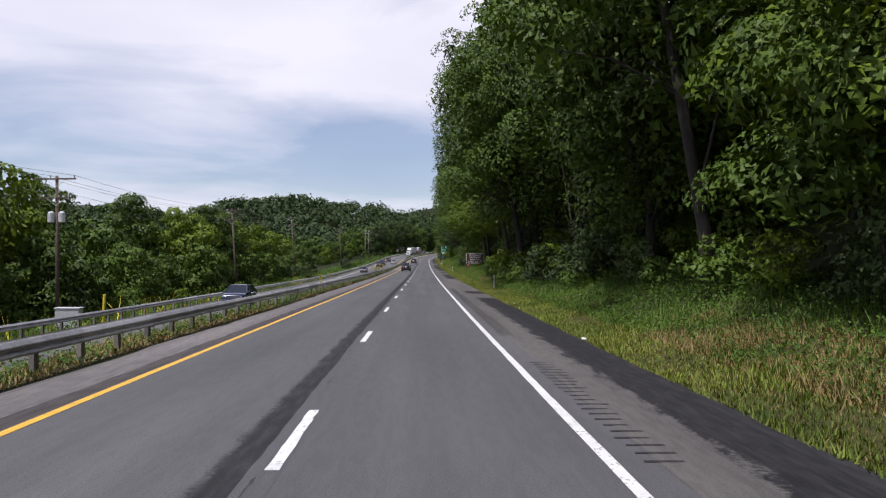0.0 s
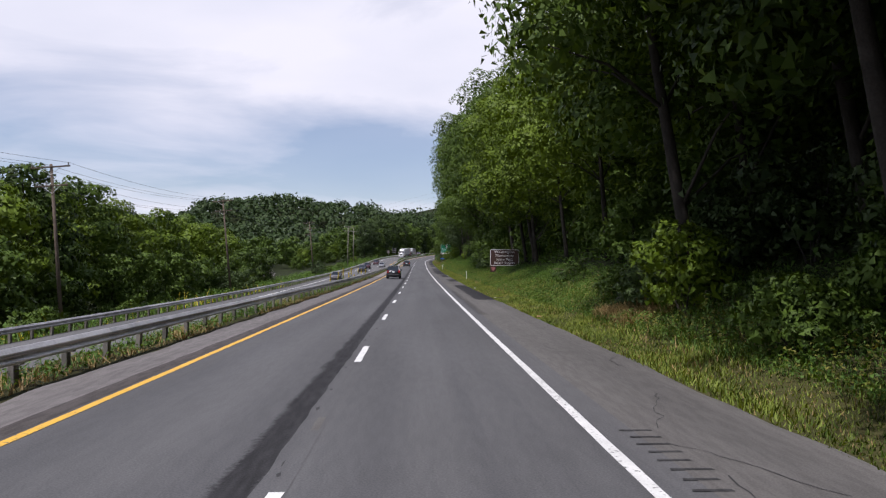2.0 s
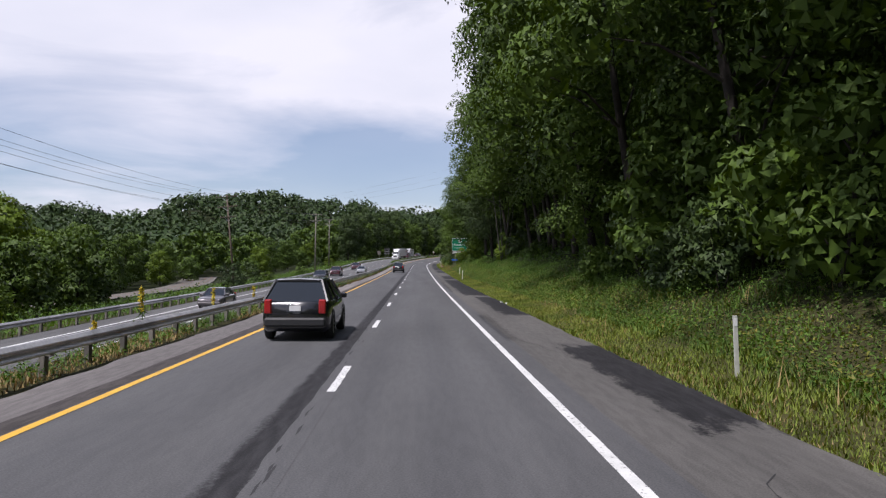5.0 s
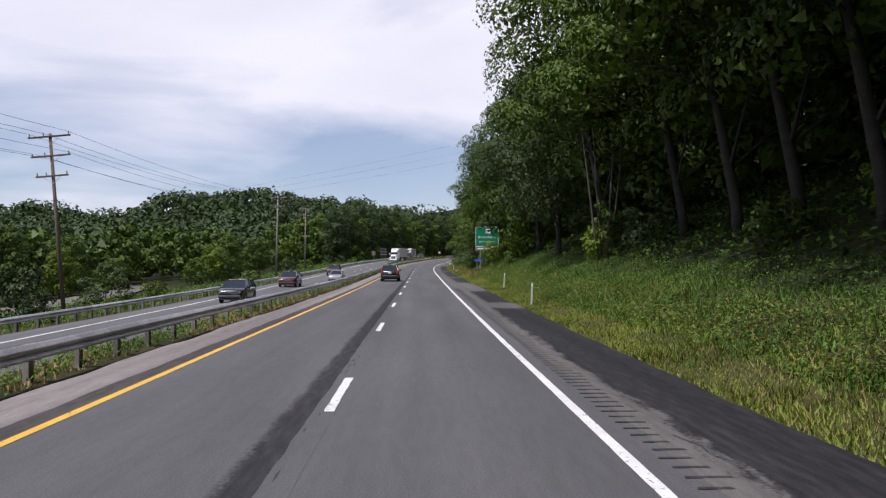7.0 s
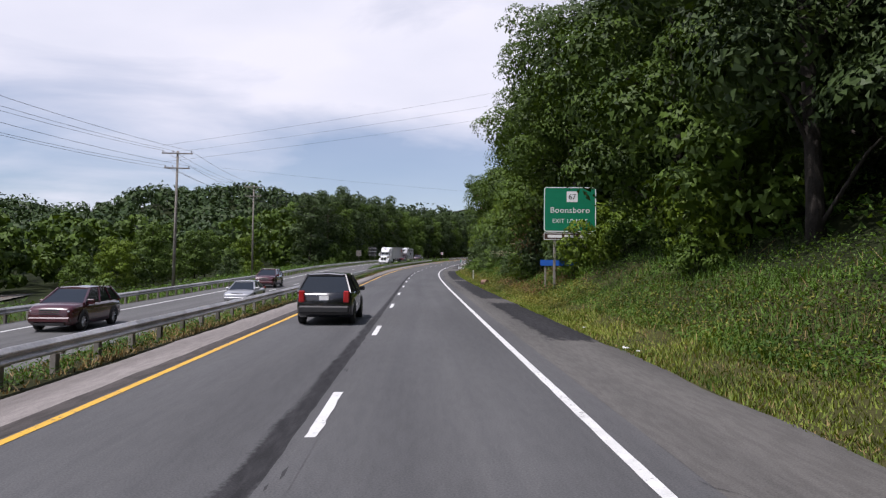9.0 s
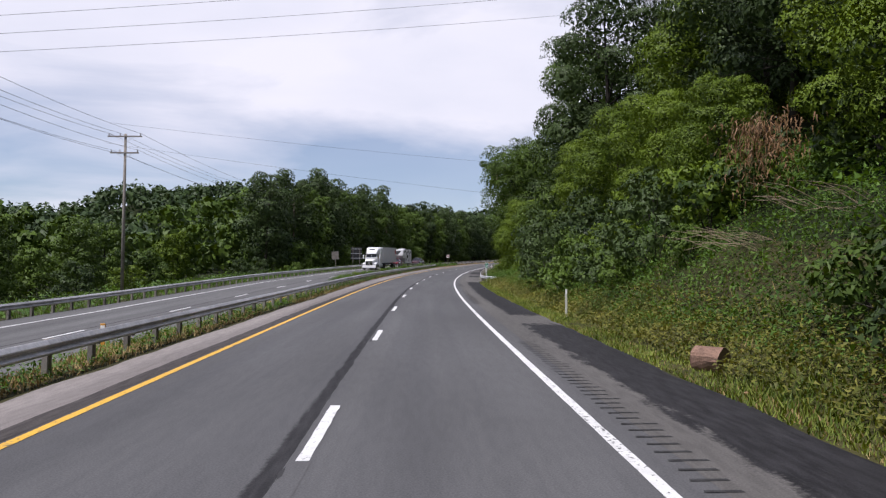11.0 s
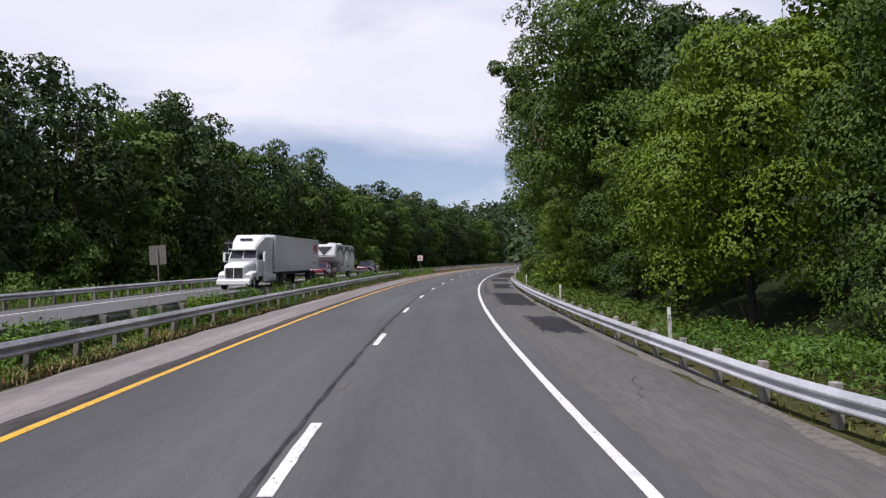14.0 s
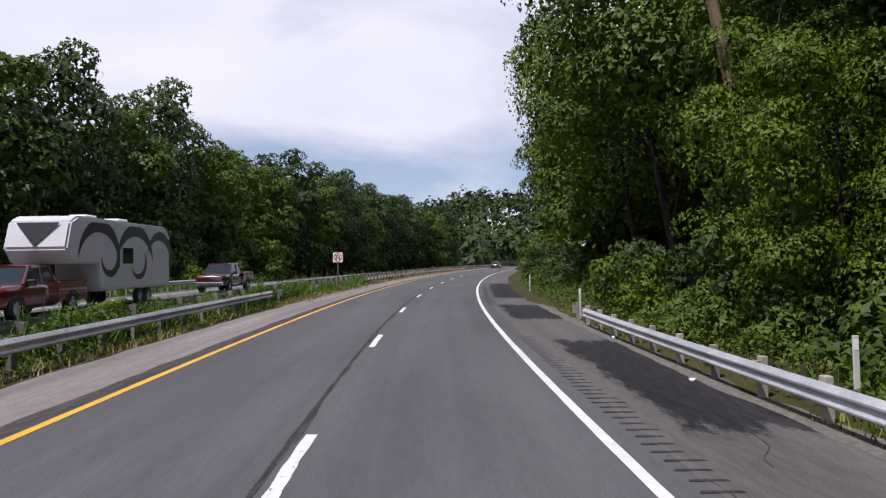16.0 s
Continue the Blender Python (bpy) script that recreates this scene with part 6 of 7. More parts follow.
def wheel(t, x, y, r=0.36, w=0.24):
    bm = bmesh.new()
    sx = 1 if x > 0 else -1
    prof = [(-w / 2, r * 0.62), (-w / 2, r * 0.9), (-w / 2 + 0.03, r), (w / 2 - 0.03, r), (w / 2, r * 0.9), (w / 2, r * 0.62)]
    n = 20
    rows = [[bm.verts.new((x + a, y + q * math.cos(2 * math.pi * k / n), r + q * math.sin(2 * math.pi * k / n))) for k in range(n)] for a, q in prof]
    for a, b in zip(rows, rows[1:]):
        for k in range(n):
            bm.faces.new((a[k], b[k], b[(k + 1) % n], a[(k + 1) % n]))
    bmesh.ops.recalc_face_normals(bm, faces=bm.faces)
    tyre = part("wheel", bm, M_TYRE, t, smooth=True)
    bm = bmesh.new()
    o = x + sx * w * 0.36
    hub = bm.verts.new((o + sx * 0.02, y, r))
    ring = [bm.verts.new((o + sx * (0.03 if k % 2 else -0.03), y + r * 0.64 * math.cos(2 * math.pi * k / n), r + r * 0.64 * math.sin(2 * math.pi * k / n))) for k in range(n)]
    for k in range(n):
        bm.faces.new((hub, ring[k], ring[(k + 1) % n]))
    part("rim", bm, M_RIM, tyre)


def side_ring(w, zb, zt, tuck=0.94, crown=0.03):
    half = [(w * 0.86, zb), (w * 0.98, zb + 0.1), (w, zb + (zt - zb) * 0.45), (w * 0.985, zb + (zt - zb) * 0.75), (w * tuck, zt - 0.03), (w * tuck * 0.9, zt), (w * 0.3, zt + crown)]
    return half


def ring_pts(y, w, zb, zt, crown=0.03):
    h = side_ring(w, zb, zt, crown=crown)
    return [(x, y, z) for x, z in h] + [(-x, y, z) for x, z in reversed(h)]


def cabin(t, y_ws, y_rf, y_rr, y_bk, wb, wt, zb, zr, mat, pillars):
    """Glasshouse: windscreen foot and head, roof rear, back foot; glass, pillars and roof."""
    bm = bmesh.new()
    lo = [(wb, y_ws), (wb, y_bk), (-wb, y_bk), (-wb, y_ws)]
    hi = [(wt, y_rf), (wt, y_rr), (-wt, y_rr), (-wt, y_rf)]
    a = [bm.verts.new((x, y, zb)) for x, y in lo]
    b = [bm.verts.new((x, y, zr - 0.03)) for x, y in hi]
    for k in range(4):
        bm.faces.new((a[k], a[(k + 1) % 4], b[(k + 1) % 4], b[k]))
    bmesh.ops.recalc_face_normals(bm, faces=bm.faces)
    part("glasshouse", bm, M_GLASS, t, "dark tinted glass")
    for k in range(4):
        bm = bmesh.new()
        p, q = Vector((*lo[k], zb - 0.02)), Vector((*hi[k], zr - 0.02))
        tube(bm, [p, q], [0.055, 0.045], 6)
        part("pillar", bm, mat, t)
    for u in pillars:
        for sx in (-1, 1):
            bm = bmesh.new()
            yb, yt = y_ws + (y_bk - y_ws) * u, y_rf + (y_rr - y_rf) * u
            tube(bm, [(sx * wb * 1.002, yb, zb - 0.02), (sx * wt * 1.01, yt, zr - 0.02)], 0.045, 6)
            part("pillar", bm, mat, t)
    bm = bmesh.new()
    loft(bm, [(y_rf + 0.04, wt * 0.9, zr - 0.05, zr - 0.01), (y_rf - 0.15, wt + 0.03, zr - 0.07, zr + 0.015), ((y_rf + y_rr) / 2, wt + 0.04, zr - 0.07, zr + 0.03), (y_rr + 0.12, wt + 0.03, zr - 0.07, zr + 0.01), (y_rr - 0.06, wt * 0.92, zr - 0.06, zr - 0.02)],
         lambda s: [(s[1], s[0], s[2]), (s[1] * 0.95, s[0], s[3]), (0, s[0], s[3] + 0.03), (-s[1] * 0.95, s[0], s[3]), (-s[1], s[0], s[2])])
    part("roof", bm, mat, t, smooth=False)


def front_end(t, y, w, z_lamp, z_bump, grille_w, mat):
    for sx in (-1, 1):
        bm = bmesh.new()
        box(bm, sx * w * 0.7 - 0.17, sx * w * 0.7 + 0.17, y - 0.22, y + 0.015, z_lamp - 0.05, z_lamp + 0.075, bevel=0.035)
        part("headlight", bm, M_LAMP, t)
    bm = bmesh.new()
    box(bm, -grille_w, grille_w, y - 0.1, y + 0.04, z_lamp - 0.16, z_lamp + 0.1, bevel=0.03)
    gr = part("grille", bm, M_TRIM, t)
    for k in range(3):
        bm = bmesh.new()
        box(bm, -grille_w * 0.95, grille_w * 0.95, y + 0.03, y + 0.055, z_lamp - 0.11 + 0.08 * k, z_lamp - 0.085 + 0.08 * k)
        part("grille_bar", bm, M_CHROME if k == 1 else M_TRIM, gr)
    bm = bmesh.new()
    box(bm, -w * 0.93, w * 0.93, y - 0.15, y + 0.1, z_bump - 0.12, z_bump + 0.1, bevel=0.05)
    part("bumper", bm, mat, t)
    bm = bmesh.new()
    box(bm, -w * 0.7, w * 0.7, y - 0.1, y + 0.08, z_bump - 0.24, z_bump - 0.125, bevel=0.02)
    part("lower_grille", bm, M_TRIM, t)


def rear_end(t, y, w, z_lamp, z_bump, mat):
    for sx in (-1, 1):
        bm = bmesh.new()
        box(bm, sx * w * 0.84 - 0.1, sx * w * 0.84 + 0.1, y - 0.03, y + 0.15, z_lamp - 0.2, z_lamp + 0.2, bevel=0.03)
        part("tail_light", bm, M_TAIL, t)
    bm = bmesh.new()
    box(bm, -w * 0.95, w * 0.95, y - 0.1, y + 0.15, z_bump - 0.13, z_bump + 0.12, bevel=0.05)
    part("bumper", bm, M_TRIM, t)
    bm = bmesh.new()
    box(bm, -0.16, 0.16, y - 0.035, y - 0.005, z_lamp - 0.12, z_lamp + 0.03)
    part("plate", bm, M_SIGNWHITE, t, "blank licence plate")


def mirrors(t, w, y, z, mat):
    for sx in (-1, 1):
        bm = bmesh.new()
        box(bm, sx * (w + 0.02), sx * (w + 0.2), y - 0.06, y + 0.06, z - 0.02, z + 0.14, bevel=0.03)
        part("wing_mirror", bm, mat, t)


def arches(t, w, ys, r):
    for y in ys:
        for sx in (-1, 1):
            bm = bmesh.new()
            for k in range(13):
                a = math.pi * k / 12
                for rr_, in ((r + 0.1,), (r - 0.02,)):
                    bm.verts.new((sx * (w + 0.006), y + rr_ * math.cos(a), r + 0.02 + rr_ * math.sin(a)))
            bm.verts.ensure_lookup_table()
            for k in range(12):
                bm.faces.new([bm.verts[i] for i in (2 * k, 2 * k + 2, 2 * k + 3, 2 * k + 1)])
            bm.verts.ensure_lookup_table()
            part("wheel_arch", bm, M_TRIM, t)


def suv(m, mat, label):
    t = thing("suv", m, label, "car", "traffic")
    bm = bmesh.new()
    loft(bm, [(2.38, 0.72, 0.38, 0.8), (2.3, 0.86, 0.28, 0.96), (1.95, 0.94, 0.24, 1.07), (1.25, 0.96, 0.22, 1.13), (0, 0.97, 0.22, 1.12), (-1.4, 0.97, 0.22, 1.14), (-2.1, 0.95, 0.26, 1.12), (-2.36, 0.88, 0.4, 1.08)],
         lambda s: ring_pts(*s))
    part("body", bm, mat, t, smooth=True)
    cabin(t, 1.32, 0.3, -1.7, -2.28, 0.9, 0.66, 1.12, 1.73, mat, (0.4, 0.72))
    front_end(t, 2.33, 0.9, 0.82, 0.5, 0.42, mat)
    rear_end(t, -2.36, 0.9, 0.98, 0.55, mat)
    mirrors(t, 0.92, 0.95, 1.1, mat)
    arches(t, 0.965, (1.45, -1.45), 0.37)
    for x in (-0.86, 0.86):
        for y in (1.45, -1.45):
            wheel(t, x, y, 0.37)
    return t


def sedan(m, mat, label):
    t = thing("sedan", m, label, "car", "traffic")
    bm = bmesh.new()
    loft(bm, [(2.36, 0.7, 0.32, 0.64), (2.25, 0.84, 0.22, 0.72), (1.9, 0.9, 0.2, 0.8), (1.0, 0.92, 0.18, 0.92), (0, 0.92, 0.18, 0.95), (-1.3, 0.92, 0.18, 0.97), (-2.0, 0.9, 0.22, 0.97), (-2.34, 0.8, 0.36, 0.9)],
         lambda s: ring_pts(*s))
    part("body", bm, mat, t, smooth=True)
    cabin(t, 1.1, 0.25, -1.0, -1.75, 0.83, 0.6, 0.92, 1.45, mat, (0.5,))
    front_end(t, 2.28, 0.86, 0.64, 0.42, 0.38, mat)
    rear_end(t, -2.34, 0.86, 0.8, 0.48, mat)
    mirrors(t, 0.86, 0.85, 0.92, mat)
    arches(t, 0.915, (1.4, -1.35), 0.33)
    for x in (-0.82, 0.82):
        for y in (1.4, -1.35):
            wheel(t, x, y, 0.33, 0.21)
    return t


def pickup(m, mat, label):
    t = thing("pickup_truck", m, label, "pickup truck", "traffic")
    bm = bmesh.new()
    loft(bm, [(2.85, 0.8, 0.5, 1.0), (2.75, 0.94, 0.42, 1.1), (2.3, 0.98, 0.38, 1.16), (1.35, 0.99, 0.36, 1.22), (0.2, 0.99, 0.36, 1.24), (-0.75, 0.99, 0.36, 1.24)], lambda s: ring_pts(*s))
    part("body", bm, mat, t, smooth=True)
    cabin(t, 1.4, 0.75, -0.45, -0.72, 0.91, 0.72, 1.22, 1.86, mat, (0.52,))
    for x0, x1, y0, y1 in ((-0.99, -0.9, -2.9, -0.78), (0.9, 0.99, -2.9, -0.78), (-0.9, 0.9, -2.9, -2.82)):
        bm = bmesh.new()
        box(bm, x0, x1, y0, y1, 0.5, 1.26, bevel=0.02)
        part("bed_wall", bm, mat, t)
    bm = bmesh.new()
    box(bm, -0.9, 0.9, -2.82, -0.78, 0.5, 0.6)
    part("bed_floor", bm, M_TRIM, t)
    front_end(t, 2.78, 0.96, 0.96, 0.62, 0.5, M_CHROME)
    rear_end(t, -2.9, 0.95, 1.0, 0.62, mat)
    mirrors(t, 0.95, 1.1, 1.2, M_TRIM)
    arches(t, 0.985, (1.85, -1.75), 0.4)
    for x in (-0.87, 0.87):
        for y in (1.85, -1.75):
            wheel(t, x, y, 0.4, 0.27)
    return t


def in_lane(s, off, back=False):
    """A pose on the surface of a carriageway, facing along it or back towards us."""
    if off < -7.5:
        p = on_road(s, off, float(onc(s)))
    else:
        p = on_road(s, off, 0.0)
    h = float(along(s)[3])
    gr = float(np.interp(s, SS, GRADE))
    return Matrix.Translation(tuple(float(c) for c in p)) @ Matrix.Rotation(-h + (math.pi if back else 0), 4, "Z") @ Matrix.Rotation(-gr if back else gr, 4, "X")


BLACKP, NAVY, MAROON = paint("black car paint", (0.012, 0.012, 0.014)), paint("dark blue car paint", (0.015, 0.02, 0.05)), paint("maroon car paint", (0.06, 0.012, 0.016))
SILVER, DARKRED, GREYP = paint("silver car paint", (0.42, 0.42, 0.43), 0.3, 0.6), paint("dark red car paint", (0.05, 0.008, 0.009)), paint("grey car paint", (0.12, 0.11, 0.115), 0.3, 0.3)
suv(in_lane(152, -1.95), BLACKP, "black SUV driving ahead in the passing lane")
suv(in_lane(257, -1.9), BLACKP, "black SUV further ahead in the passing lane")
sedan(in_lane(565, -1.8), GREYP, "dark grey car far ahead on the bend")
suv(in_lane(60, -13.6, True), NAVY, "dark blue SUV on the oncoming carriageway")
sedan(in_lane(184, -13.6, True), GREYP, "dark grey car on the oncoming carriageway")
sedan(in_lane(278, -10.2, True), SILVER, "silver car on the oncoming carriageway")
suv(in_lane(236, -12.9, True), BLACKP, "black SUV coming towards us beyond the median")
suv(in_lane(262, -13.6, True), MAROON, "dark maroon SUV coming towards us beyond the median")
suv(in_lane(300, -13.3, True), MAROON, "shiny maroon SUV coming towards us beyond the median")
pickup(in_lane(451, -13.2, True), DARKRED, "dark red pickup truck coming towards us beyond the median")

# ---- white lorry ----
WHITEP, TRAILW = paint("white lorry paint", (0.78, 0.78, 0.78), 0.35), paint("white trailer panel", (0.62, 0.62, 0.62), 0.45, coat=0.2)
M_DKSTEEL = material("dark chassis steel", (0.03, 0.03, 0.032), 0.6, metal=0.3, bump=0.05)


def lorry(m):
    t = thing("tractor_unit", m, "white long-nosed lorry tractor with sleeper cab coming towards us", "lorry", "traffic")

    def add(name, mat, *boxes, bevel=0.04, label="", smooth=False):
        bm = bmesh.new()
        for b in boxes:
            box(bm, *b, bevel=bevel)
        return part(name, bm, mat, t, label, smooth)

    bm = bmesh.new()   # sloping bonnet
    loft(bm, [(4.0, 0.62, 0.75, 1.55), (3.85, 0.78, 0.7, 1.72), (3.0, 0.86, 0.7, 1.9), (2.1, 0.98, 0.7, 2.05)], lambda s: ring_pts(*s, crown=0.06))
    part("bonnet", bm, WHITEP, t, smooth=True)
    for sx in (-1, 1):
        bm = bmesh.new()
        loft(bm, [(3.95, 0.2, 0.62, 1.0), (3.6, 0.3, 0.75, 1.25), (3.0, 0.32, 0.95, 1.32), (2.4, 0.3, 0.8, 1.15), (2.15, 0.25, 0.6, 0.95)],
             lambda s: [(sx * 0.95 + x, s[0], z) for x, z in ((-s[1], s[2]), (-s[1], s[3]), (s[1] * 0.6, s[3]), (s[1], s[3] - 0.12), (s[1], s[2]))])
        part("wing", bm, WHITEP, t, smooth=True)
        add("headlight", M_LAMP, (sx * 0.92 - 0.2, sx * 0.92 + 0.2, 3.72, 3.98, 0.86, 1.04))
    add("bumper", WHITEP, (-1.22, 1.22, 3.85, 4.2, 0.32, 0.72), bevel=0.07)
    gr = add("grille", M_TRIM, (-0.62, 0.62, 3.92, 4.04, 0.8, 1.55))
    for k in range(9):
        bm = bmesh.new()
        x = -0.52 + 0.13 * k
        box(bm, x - 0.025, x + 0.025, 4.03, 4.07, 0.84, 1.5)
        part("grille_bar", bm, M_CHROME if k != 4 else WHITEP, gr)
    add("cab", WHITEP, (-1.1, 1.1, 0.4, 2.05, 0.9, 2.15))
    bm = bmesh.new()   # glasshouse, then the roof fairing up to the sleeper
    loft(bm, [(2.1, 1.06, 2.15, 2.2), (1.72, 1.0, 2.15, 2.86), (0.4, 1.1, 2.15, 2.95)], lambda s: [(s[1], s[0], s[2]), (s[1] * 0.94, s[0], s[3]), (-s[1] * 0.94, s[0], s[3]), (-s[1], s[0], s[2])])
    part("cab_top", bm, WHITEP, t)
    bm = bmesh.new()
    for sx in (-1, 1):
        bm.faces.new([bm.verts.new(p) for p in ((sx * 0.03, 2.115, 2.21), (sx * 0.98, 2.1, 2.21), (sx * 0.9, 1.77, 2.8), (sx * 0.03, 1.78, 2.8))])
    part("windscreen", bm, M_GLASS, t, "split dark windscreen")
    for sx in (-1, 1):
        bm = bmesh.new()
        bm.faces.new([bm.verts.new(p) for p in ((sx * 1.103, 1.75, 2.1), (sx * 1.103, 0.75, 2.1), (sx * 1.09, 0.75, 2.7), (sx * 1.06, 1.55, 2.7))])
        part("side_window", bm, M_GLASS, t)
    bm = bmesh.new()
    box(bm, -1.02, 1.02, 1.75, 2.2, 2.84, 2.92, bevel=0.02)
    part("sun_visor", bm, WHITEP, t)
    bm = bmesh.new()
    loft(bm, [(1.9, 0.85, 2.9, 2.98), (1.2, 1.05, 2.9, 3.6), (0.4, 1.18, 2.9, 3.98), (-0.6, 1.22, 2.9, 4.05), (-1.35, 1.22, 2.9, 4.05)], lambda s: [(s[1], s[0], s[2]), (s[1], s[0], s[3] - 0.2), (s[1] * 0.85, s[0], s[3]), (-s[1] * 0.85, s[0], s[3]), (-s[1], s[0], s[3] - 0.2), (-s[1], s[0], s[2])])
    part("roof_fairing", bm, WHITEP, t, smooth=False)
    bm = bmesh.new()
    bm.faces.new([bm.verts.new(p) for p in ((-0.5, 1.32, 3.52), (0.5, 1.32, 3.52), (0.45, 1.12, 3.68), (-0.45, 1.12, 3.68))])
    bmesh.ops.translate(bm, vec=(0, 0.06, 0.03), verts=bm.verts)
    part("roof_window", bm, M_GLASS, t)
    add("sleeper", WHITEP, (-1.22, 1.22, -1.35, 0.42, 0.85, 2.95))
    add("side_fairing", WHITEP, (-1.24, -1.15, -2.3, 0.9, 0.45, 1.0), (1.15, 1.24, -2.3, 0.9, 0.45, 1.0))
    add("chassis", M_DKSTEEL, (-0.45, 0.45, -4.2, 3.8, 0.6, 0.95), bevel=0.0)
    for sx in (-1, 1):
        add("mirror", WHITEP, (sx * 1.5 - 0.09, sx * 1.5 + 0.09, 1.72, 1.82, 1.95, 2.65))
        bm = bmesh.new()
        for z in (2.0, 2.6):
            tube(bm, [(sx * 1.08, 1.8, z), (sx * 1.45, 1.78, z)], 0.02, 6)
        part("mirror_arm", bm, M_CHROME, t)
        bm = bmesh.new()
        tube(bm, [(sx * 1.0, -0.3, 0.62), (sx * 1.0, -1.6, 0.62)], 0.3, 14)
        part("fuel_tank", bm, M_ALU, t)
    for x in (-1.02, 1.02):
        wheel(t, x, 3.05, 0.5, 0.3)
        for y in (-2.6, -3.9):
            wheel(t, x, y, 0.5, 0.5)
    return t


def trailer(m):
    t = thing("box_trailer", m, "long white box trailer with dark unreadable markings", "trailer", "traffic")

    def add(name, mat, *boxes, bevel=0.02, label=""):
        bm = bmesh.new()
        for b in boxes:
            box(bm, *b, bevel=bevel)
        return part(name, bm, mat, t, label)

    body = add("body", TRAILW, (-1.28, 1.28, -16.6, -1.9, 1.15, 4.05), bevel=0.03)
    for sx in (-1, 1):
        bm = bmesh.new()
        for z in (1.2, 3.98):
            box(bm, sx * 1.281, sx * 1.3, -16.6, -1.9, z - 0.05, z + 0.07)
        for k in range(25):
            y = -2.0 - 0.6 * k
            box(bm, sx * 1.281, sx * 1.288, y - 0.02, y + 0.02, 1.28, 3.9)
        part("side_rail", bm, M_ALU if sx > 0 else TRAILW, body)
    bm = bmesh.new()
    for k, (y0, y1) in enumerate(((-15.9, -15.5), (-15.4, -15.0), (-14.9, -14.45))):
        box(bm, -1.296, -1.29, y0, y1, 2.9, 3.55)
        box(bm, -1.296, -1.29, y0 + 0.02, y1 - 0.06, 2.7, 2.8)
    part("marking", bm, M_RED, body, "dark red unreadable marking")
    add("marking_bar", M_BLACK, (-1.296, -1.29, -15.6, -14.3, 1.75, 1.85), bevel=0.0)
    add("front_gap", M_DKSTEEL, (-1.1, 1.1, -1.9, -1.78, 1.3, 3.9), bevel=0.0, label="dark panel across the front of the trailer")
    add("rear_door", TRAILW, (-1.2, -0.02, -16.64, -16.6, 1.3, 3.95), (0.02, 1.2, -16.64, -16.6, 1.3, 3.95))
    add("underframe", M_DKSTEEL, (-0.5, 0.5, -16.4, -3.0, 0.85, 1.14), bevel=0.0)
    add("landing_leg", M_DKSTEEL, (-1.0, -0.85, -4.9, -4.75, 0.35, 1.15), (0.85, 1.0, -4.9, -4.75, 0.35, 1.15), bevel=0.0)
    add("underrun_bar", M_DKSTEEL, (-1.1, 1.1, -16.6, -16.5, 0.5, 0.65), bevel=0.0)
    for x in (-1.02, 1.02):
        for y in (-13.6, -14.9):
            wheel(t, x, y, 0.5, 0.5)
    return t


S_TRUCK = 408.0
lorry(in_lane(S_TRUCK, -13.6, True))
trailer(in_lane(S_TRUCK, -13.6, True) @ Matrix.Rotation(radians(-0.4), 4, "Z"))

# ---- caravan drawn by a red pickup ----
REDP = paint("red car paint", (0.13, 0.01, 0.016))
pickup(in_lane(430.0, -13.6, True), REDP, "red pickup towing a caravan")


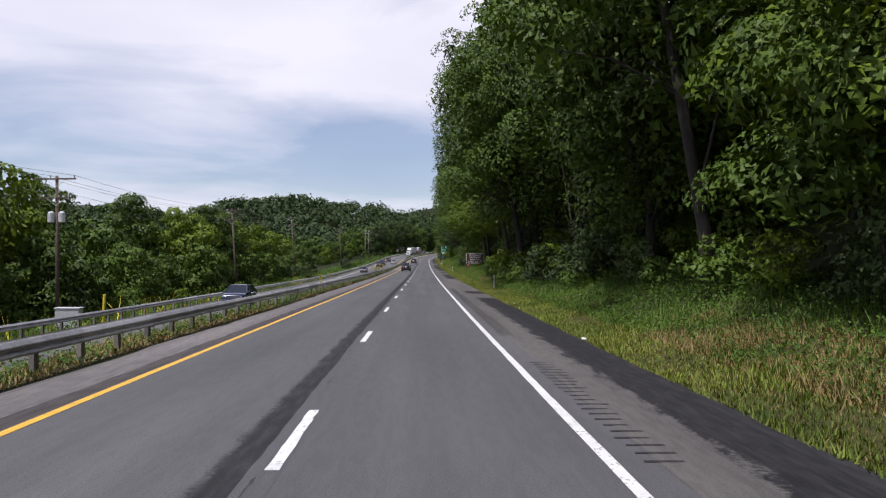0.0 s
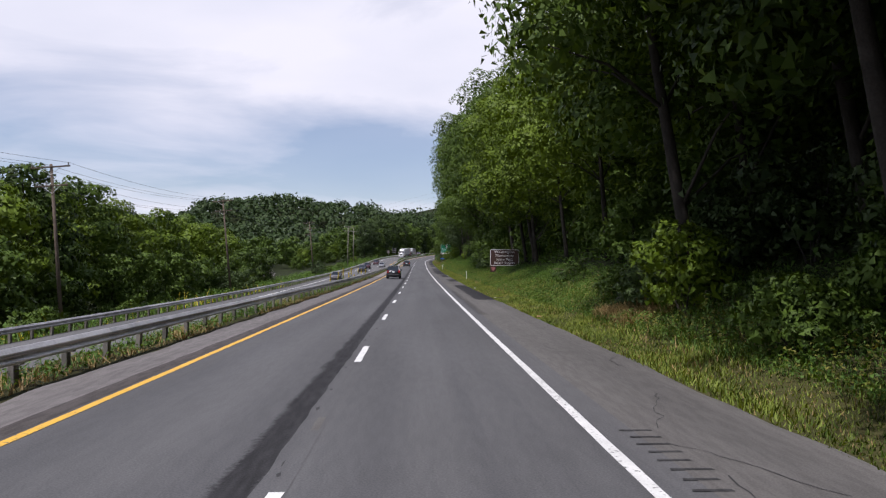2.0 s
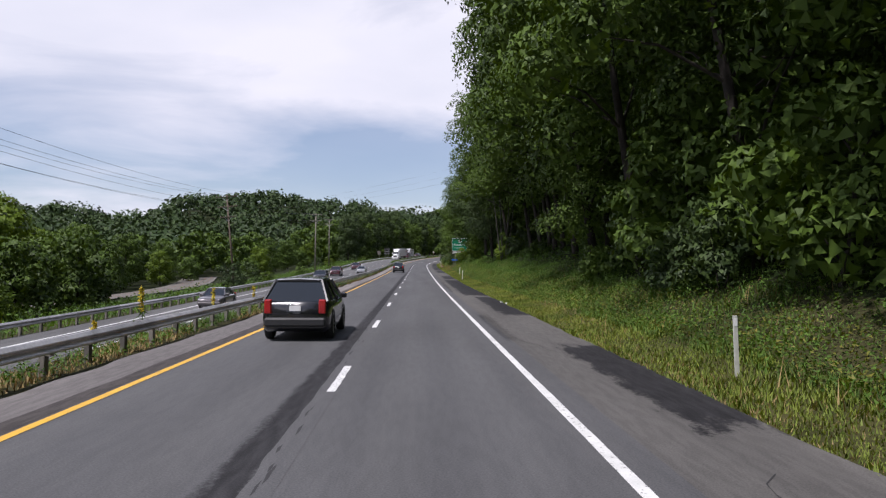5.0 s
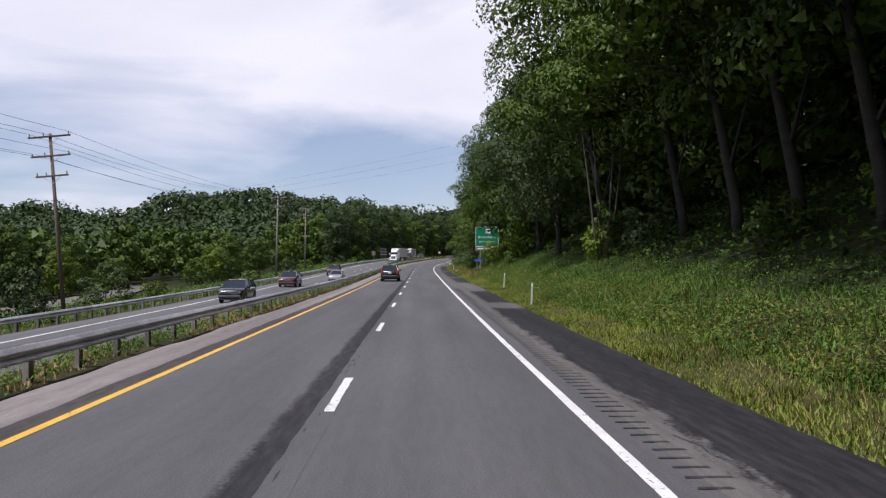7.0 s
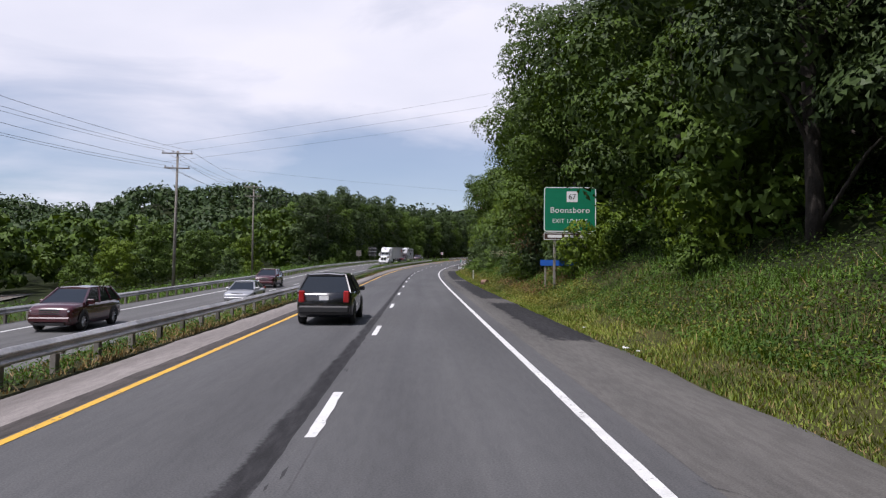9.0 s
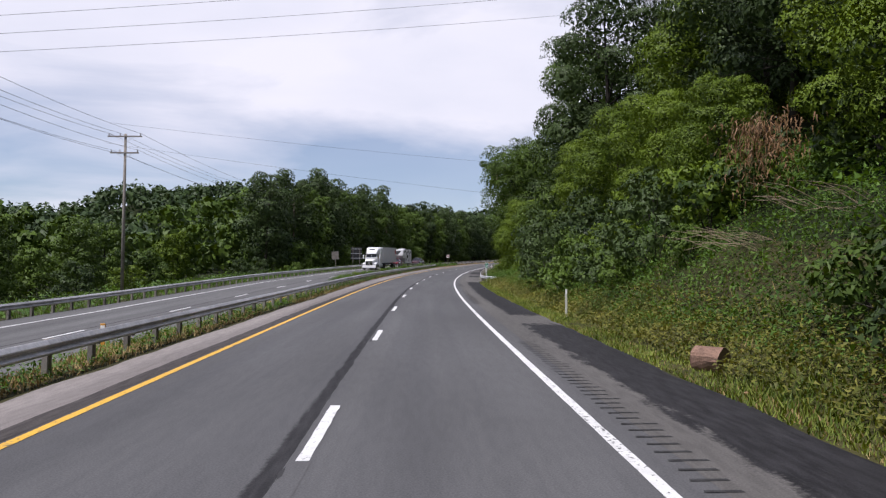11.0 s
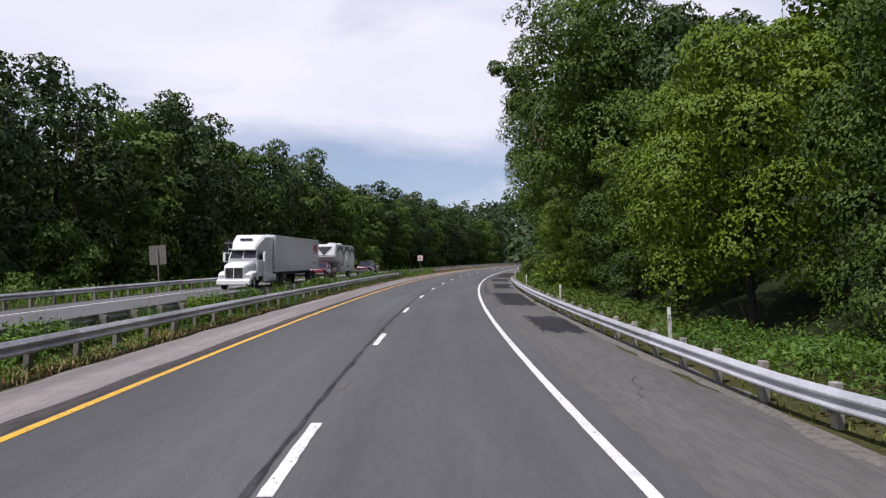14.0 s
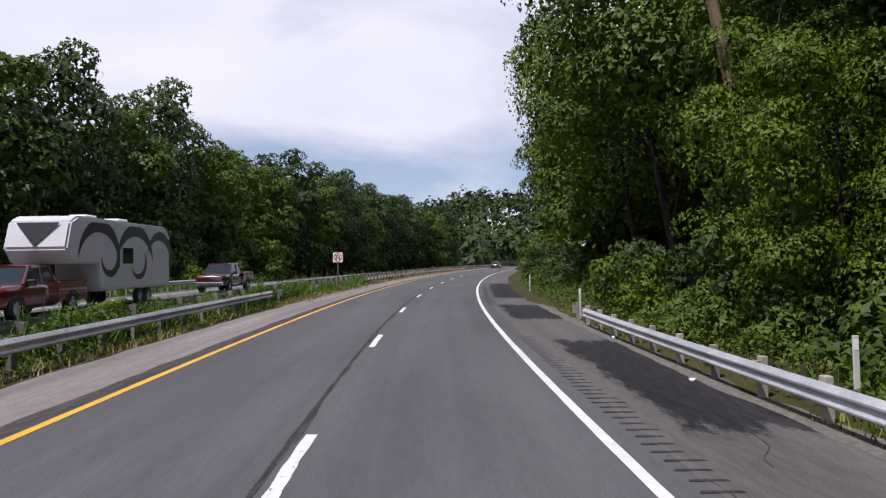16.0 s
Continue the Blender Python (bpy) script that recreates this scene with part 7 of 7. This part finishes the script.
def caravan(m):
    t = thing("caravan", m, "white and grey fifth-wheel caravan with black swirls", "caravan", "traffic")
    side = [(0.6, 1.9), (1.1, 2.5), (0.75, 3.55), (0.2, 3.8), (-8.4, 3.75), (-8.9, 3.3), (-8.9, 0.75), (-1.6, 0.75), (-1.4, 1.9)]
    bm = bmesh.new()
    l, r = [bm.verts.new((-1.22, y, z)) for y, z in side], [bm.verts.new((1.22, y, z)) for y, z in side]
    bm.faces.new(l)
    bm.faces.new(list(reversed(r)))
    for k in range(len(side)):
        bm.faces.new((l[k], r[k], r[(k + 1) % len(side)], l[(k + 1) % len(side)]))
    bmesh.ops.recalc_face_normals(bm, faces=bm.faces)
    bmesh.ops.bevel(bm, geom=list(bm.edges), offset=0.08, segments=2, affect="EDGES")
    body = part("body", bm, CARAVANW, t, smooth=False)
    for sx in (-1, 1):
        for cy, cz, r0, a0, a1, wd in ((-1.5, 1.9, 1.75, 0.15, 3.3, 0.6), (-2.4, 2.15, 0.75, 2.0, 6.4, 0.34), (-4.9, 1.7, 1.9, 0.2, 3.0, 0.62), (-5.2, 2.0, 0.8, 2.4, 6.0, 0.3), (-7.6, 1.9, 1.5, 0.3, 3.4, 0.5)):
            bm = bmesh.new()
            for k in range(25):
                u = k / 24
                a, ww = a0 + (a1 - a0) * u, wd * math.sin(math.pi * u) + 0.01
                for rad in (r0 - ww * 0.5, r0 + ww * 0.5):
                    bm.verts.new((sx * 1.226, cy + rad * math.cos(a), min(3.6, max(0.85, cz + rad * 0.9 * math.sin(a)))))
            bm.verts.ensure_lookup_table()
            for k in range(24):
                bm.faces.new([bm.verts[i] for i in (2 * k, 2 * k + 1, 2 * k + 3, 2 * k + 2)])
            part("swirl", bm, M_BLACK, body)
        bm = bmesh.new()
        box(bm, sx * 1.222, sx * 1.24, -4.6, -3.6, 1.9, 2.6, bevel=0.005)
        part("window", bm, M_GLASS, body)
    bm = bmesh.new()
    bm.faces.new([bm.verts.new(p) for p in ((-0.85, 0.81, 3.5), (0.85, 0.81, 3.5), (0.0, 1.1, 2.56))])
    bmesh.ops.translate(bm, vec=(0, 0.02, 0.01), verts=bm.verts)
    part("nose_wedge", bm, M_BLACK, body, "black wedge on the nose cap")
    for y in (-2.5, -5.5):
        bm = bmesh.new()
        box(bm, -0.4, 0.4, y - 0.45, y + 0.45, 3.77, 4.0, bevel=0.06)
        part("roof_unit", bm, TRAILW, body)
    bm = bmesh.new()
    box(bm, -0.3, 0.3, 0.2, 0.5, 1.3, 1.95)
    part("hitch", bm, M_DKSTEEL, t)
    for x in (-1.1, 1.1):
        for y in (-5.4, -6.3):
            wheel(t, x, y, 0.38, 0.24)
    return t


CARAVANW = paint("white caravan panel", (0.55, 0.55, 0.56), 0.4, coat=0.3)
caravan(in_lane(430.0 + 1.9, -13.6, True))
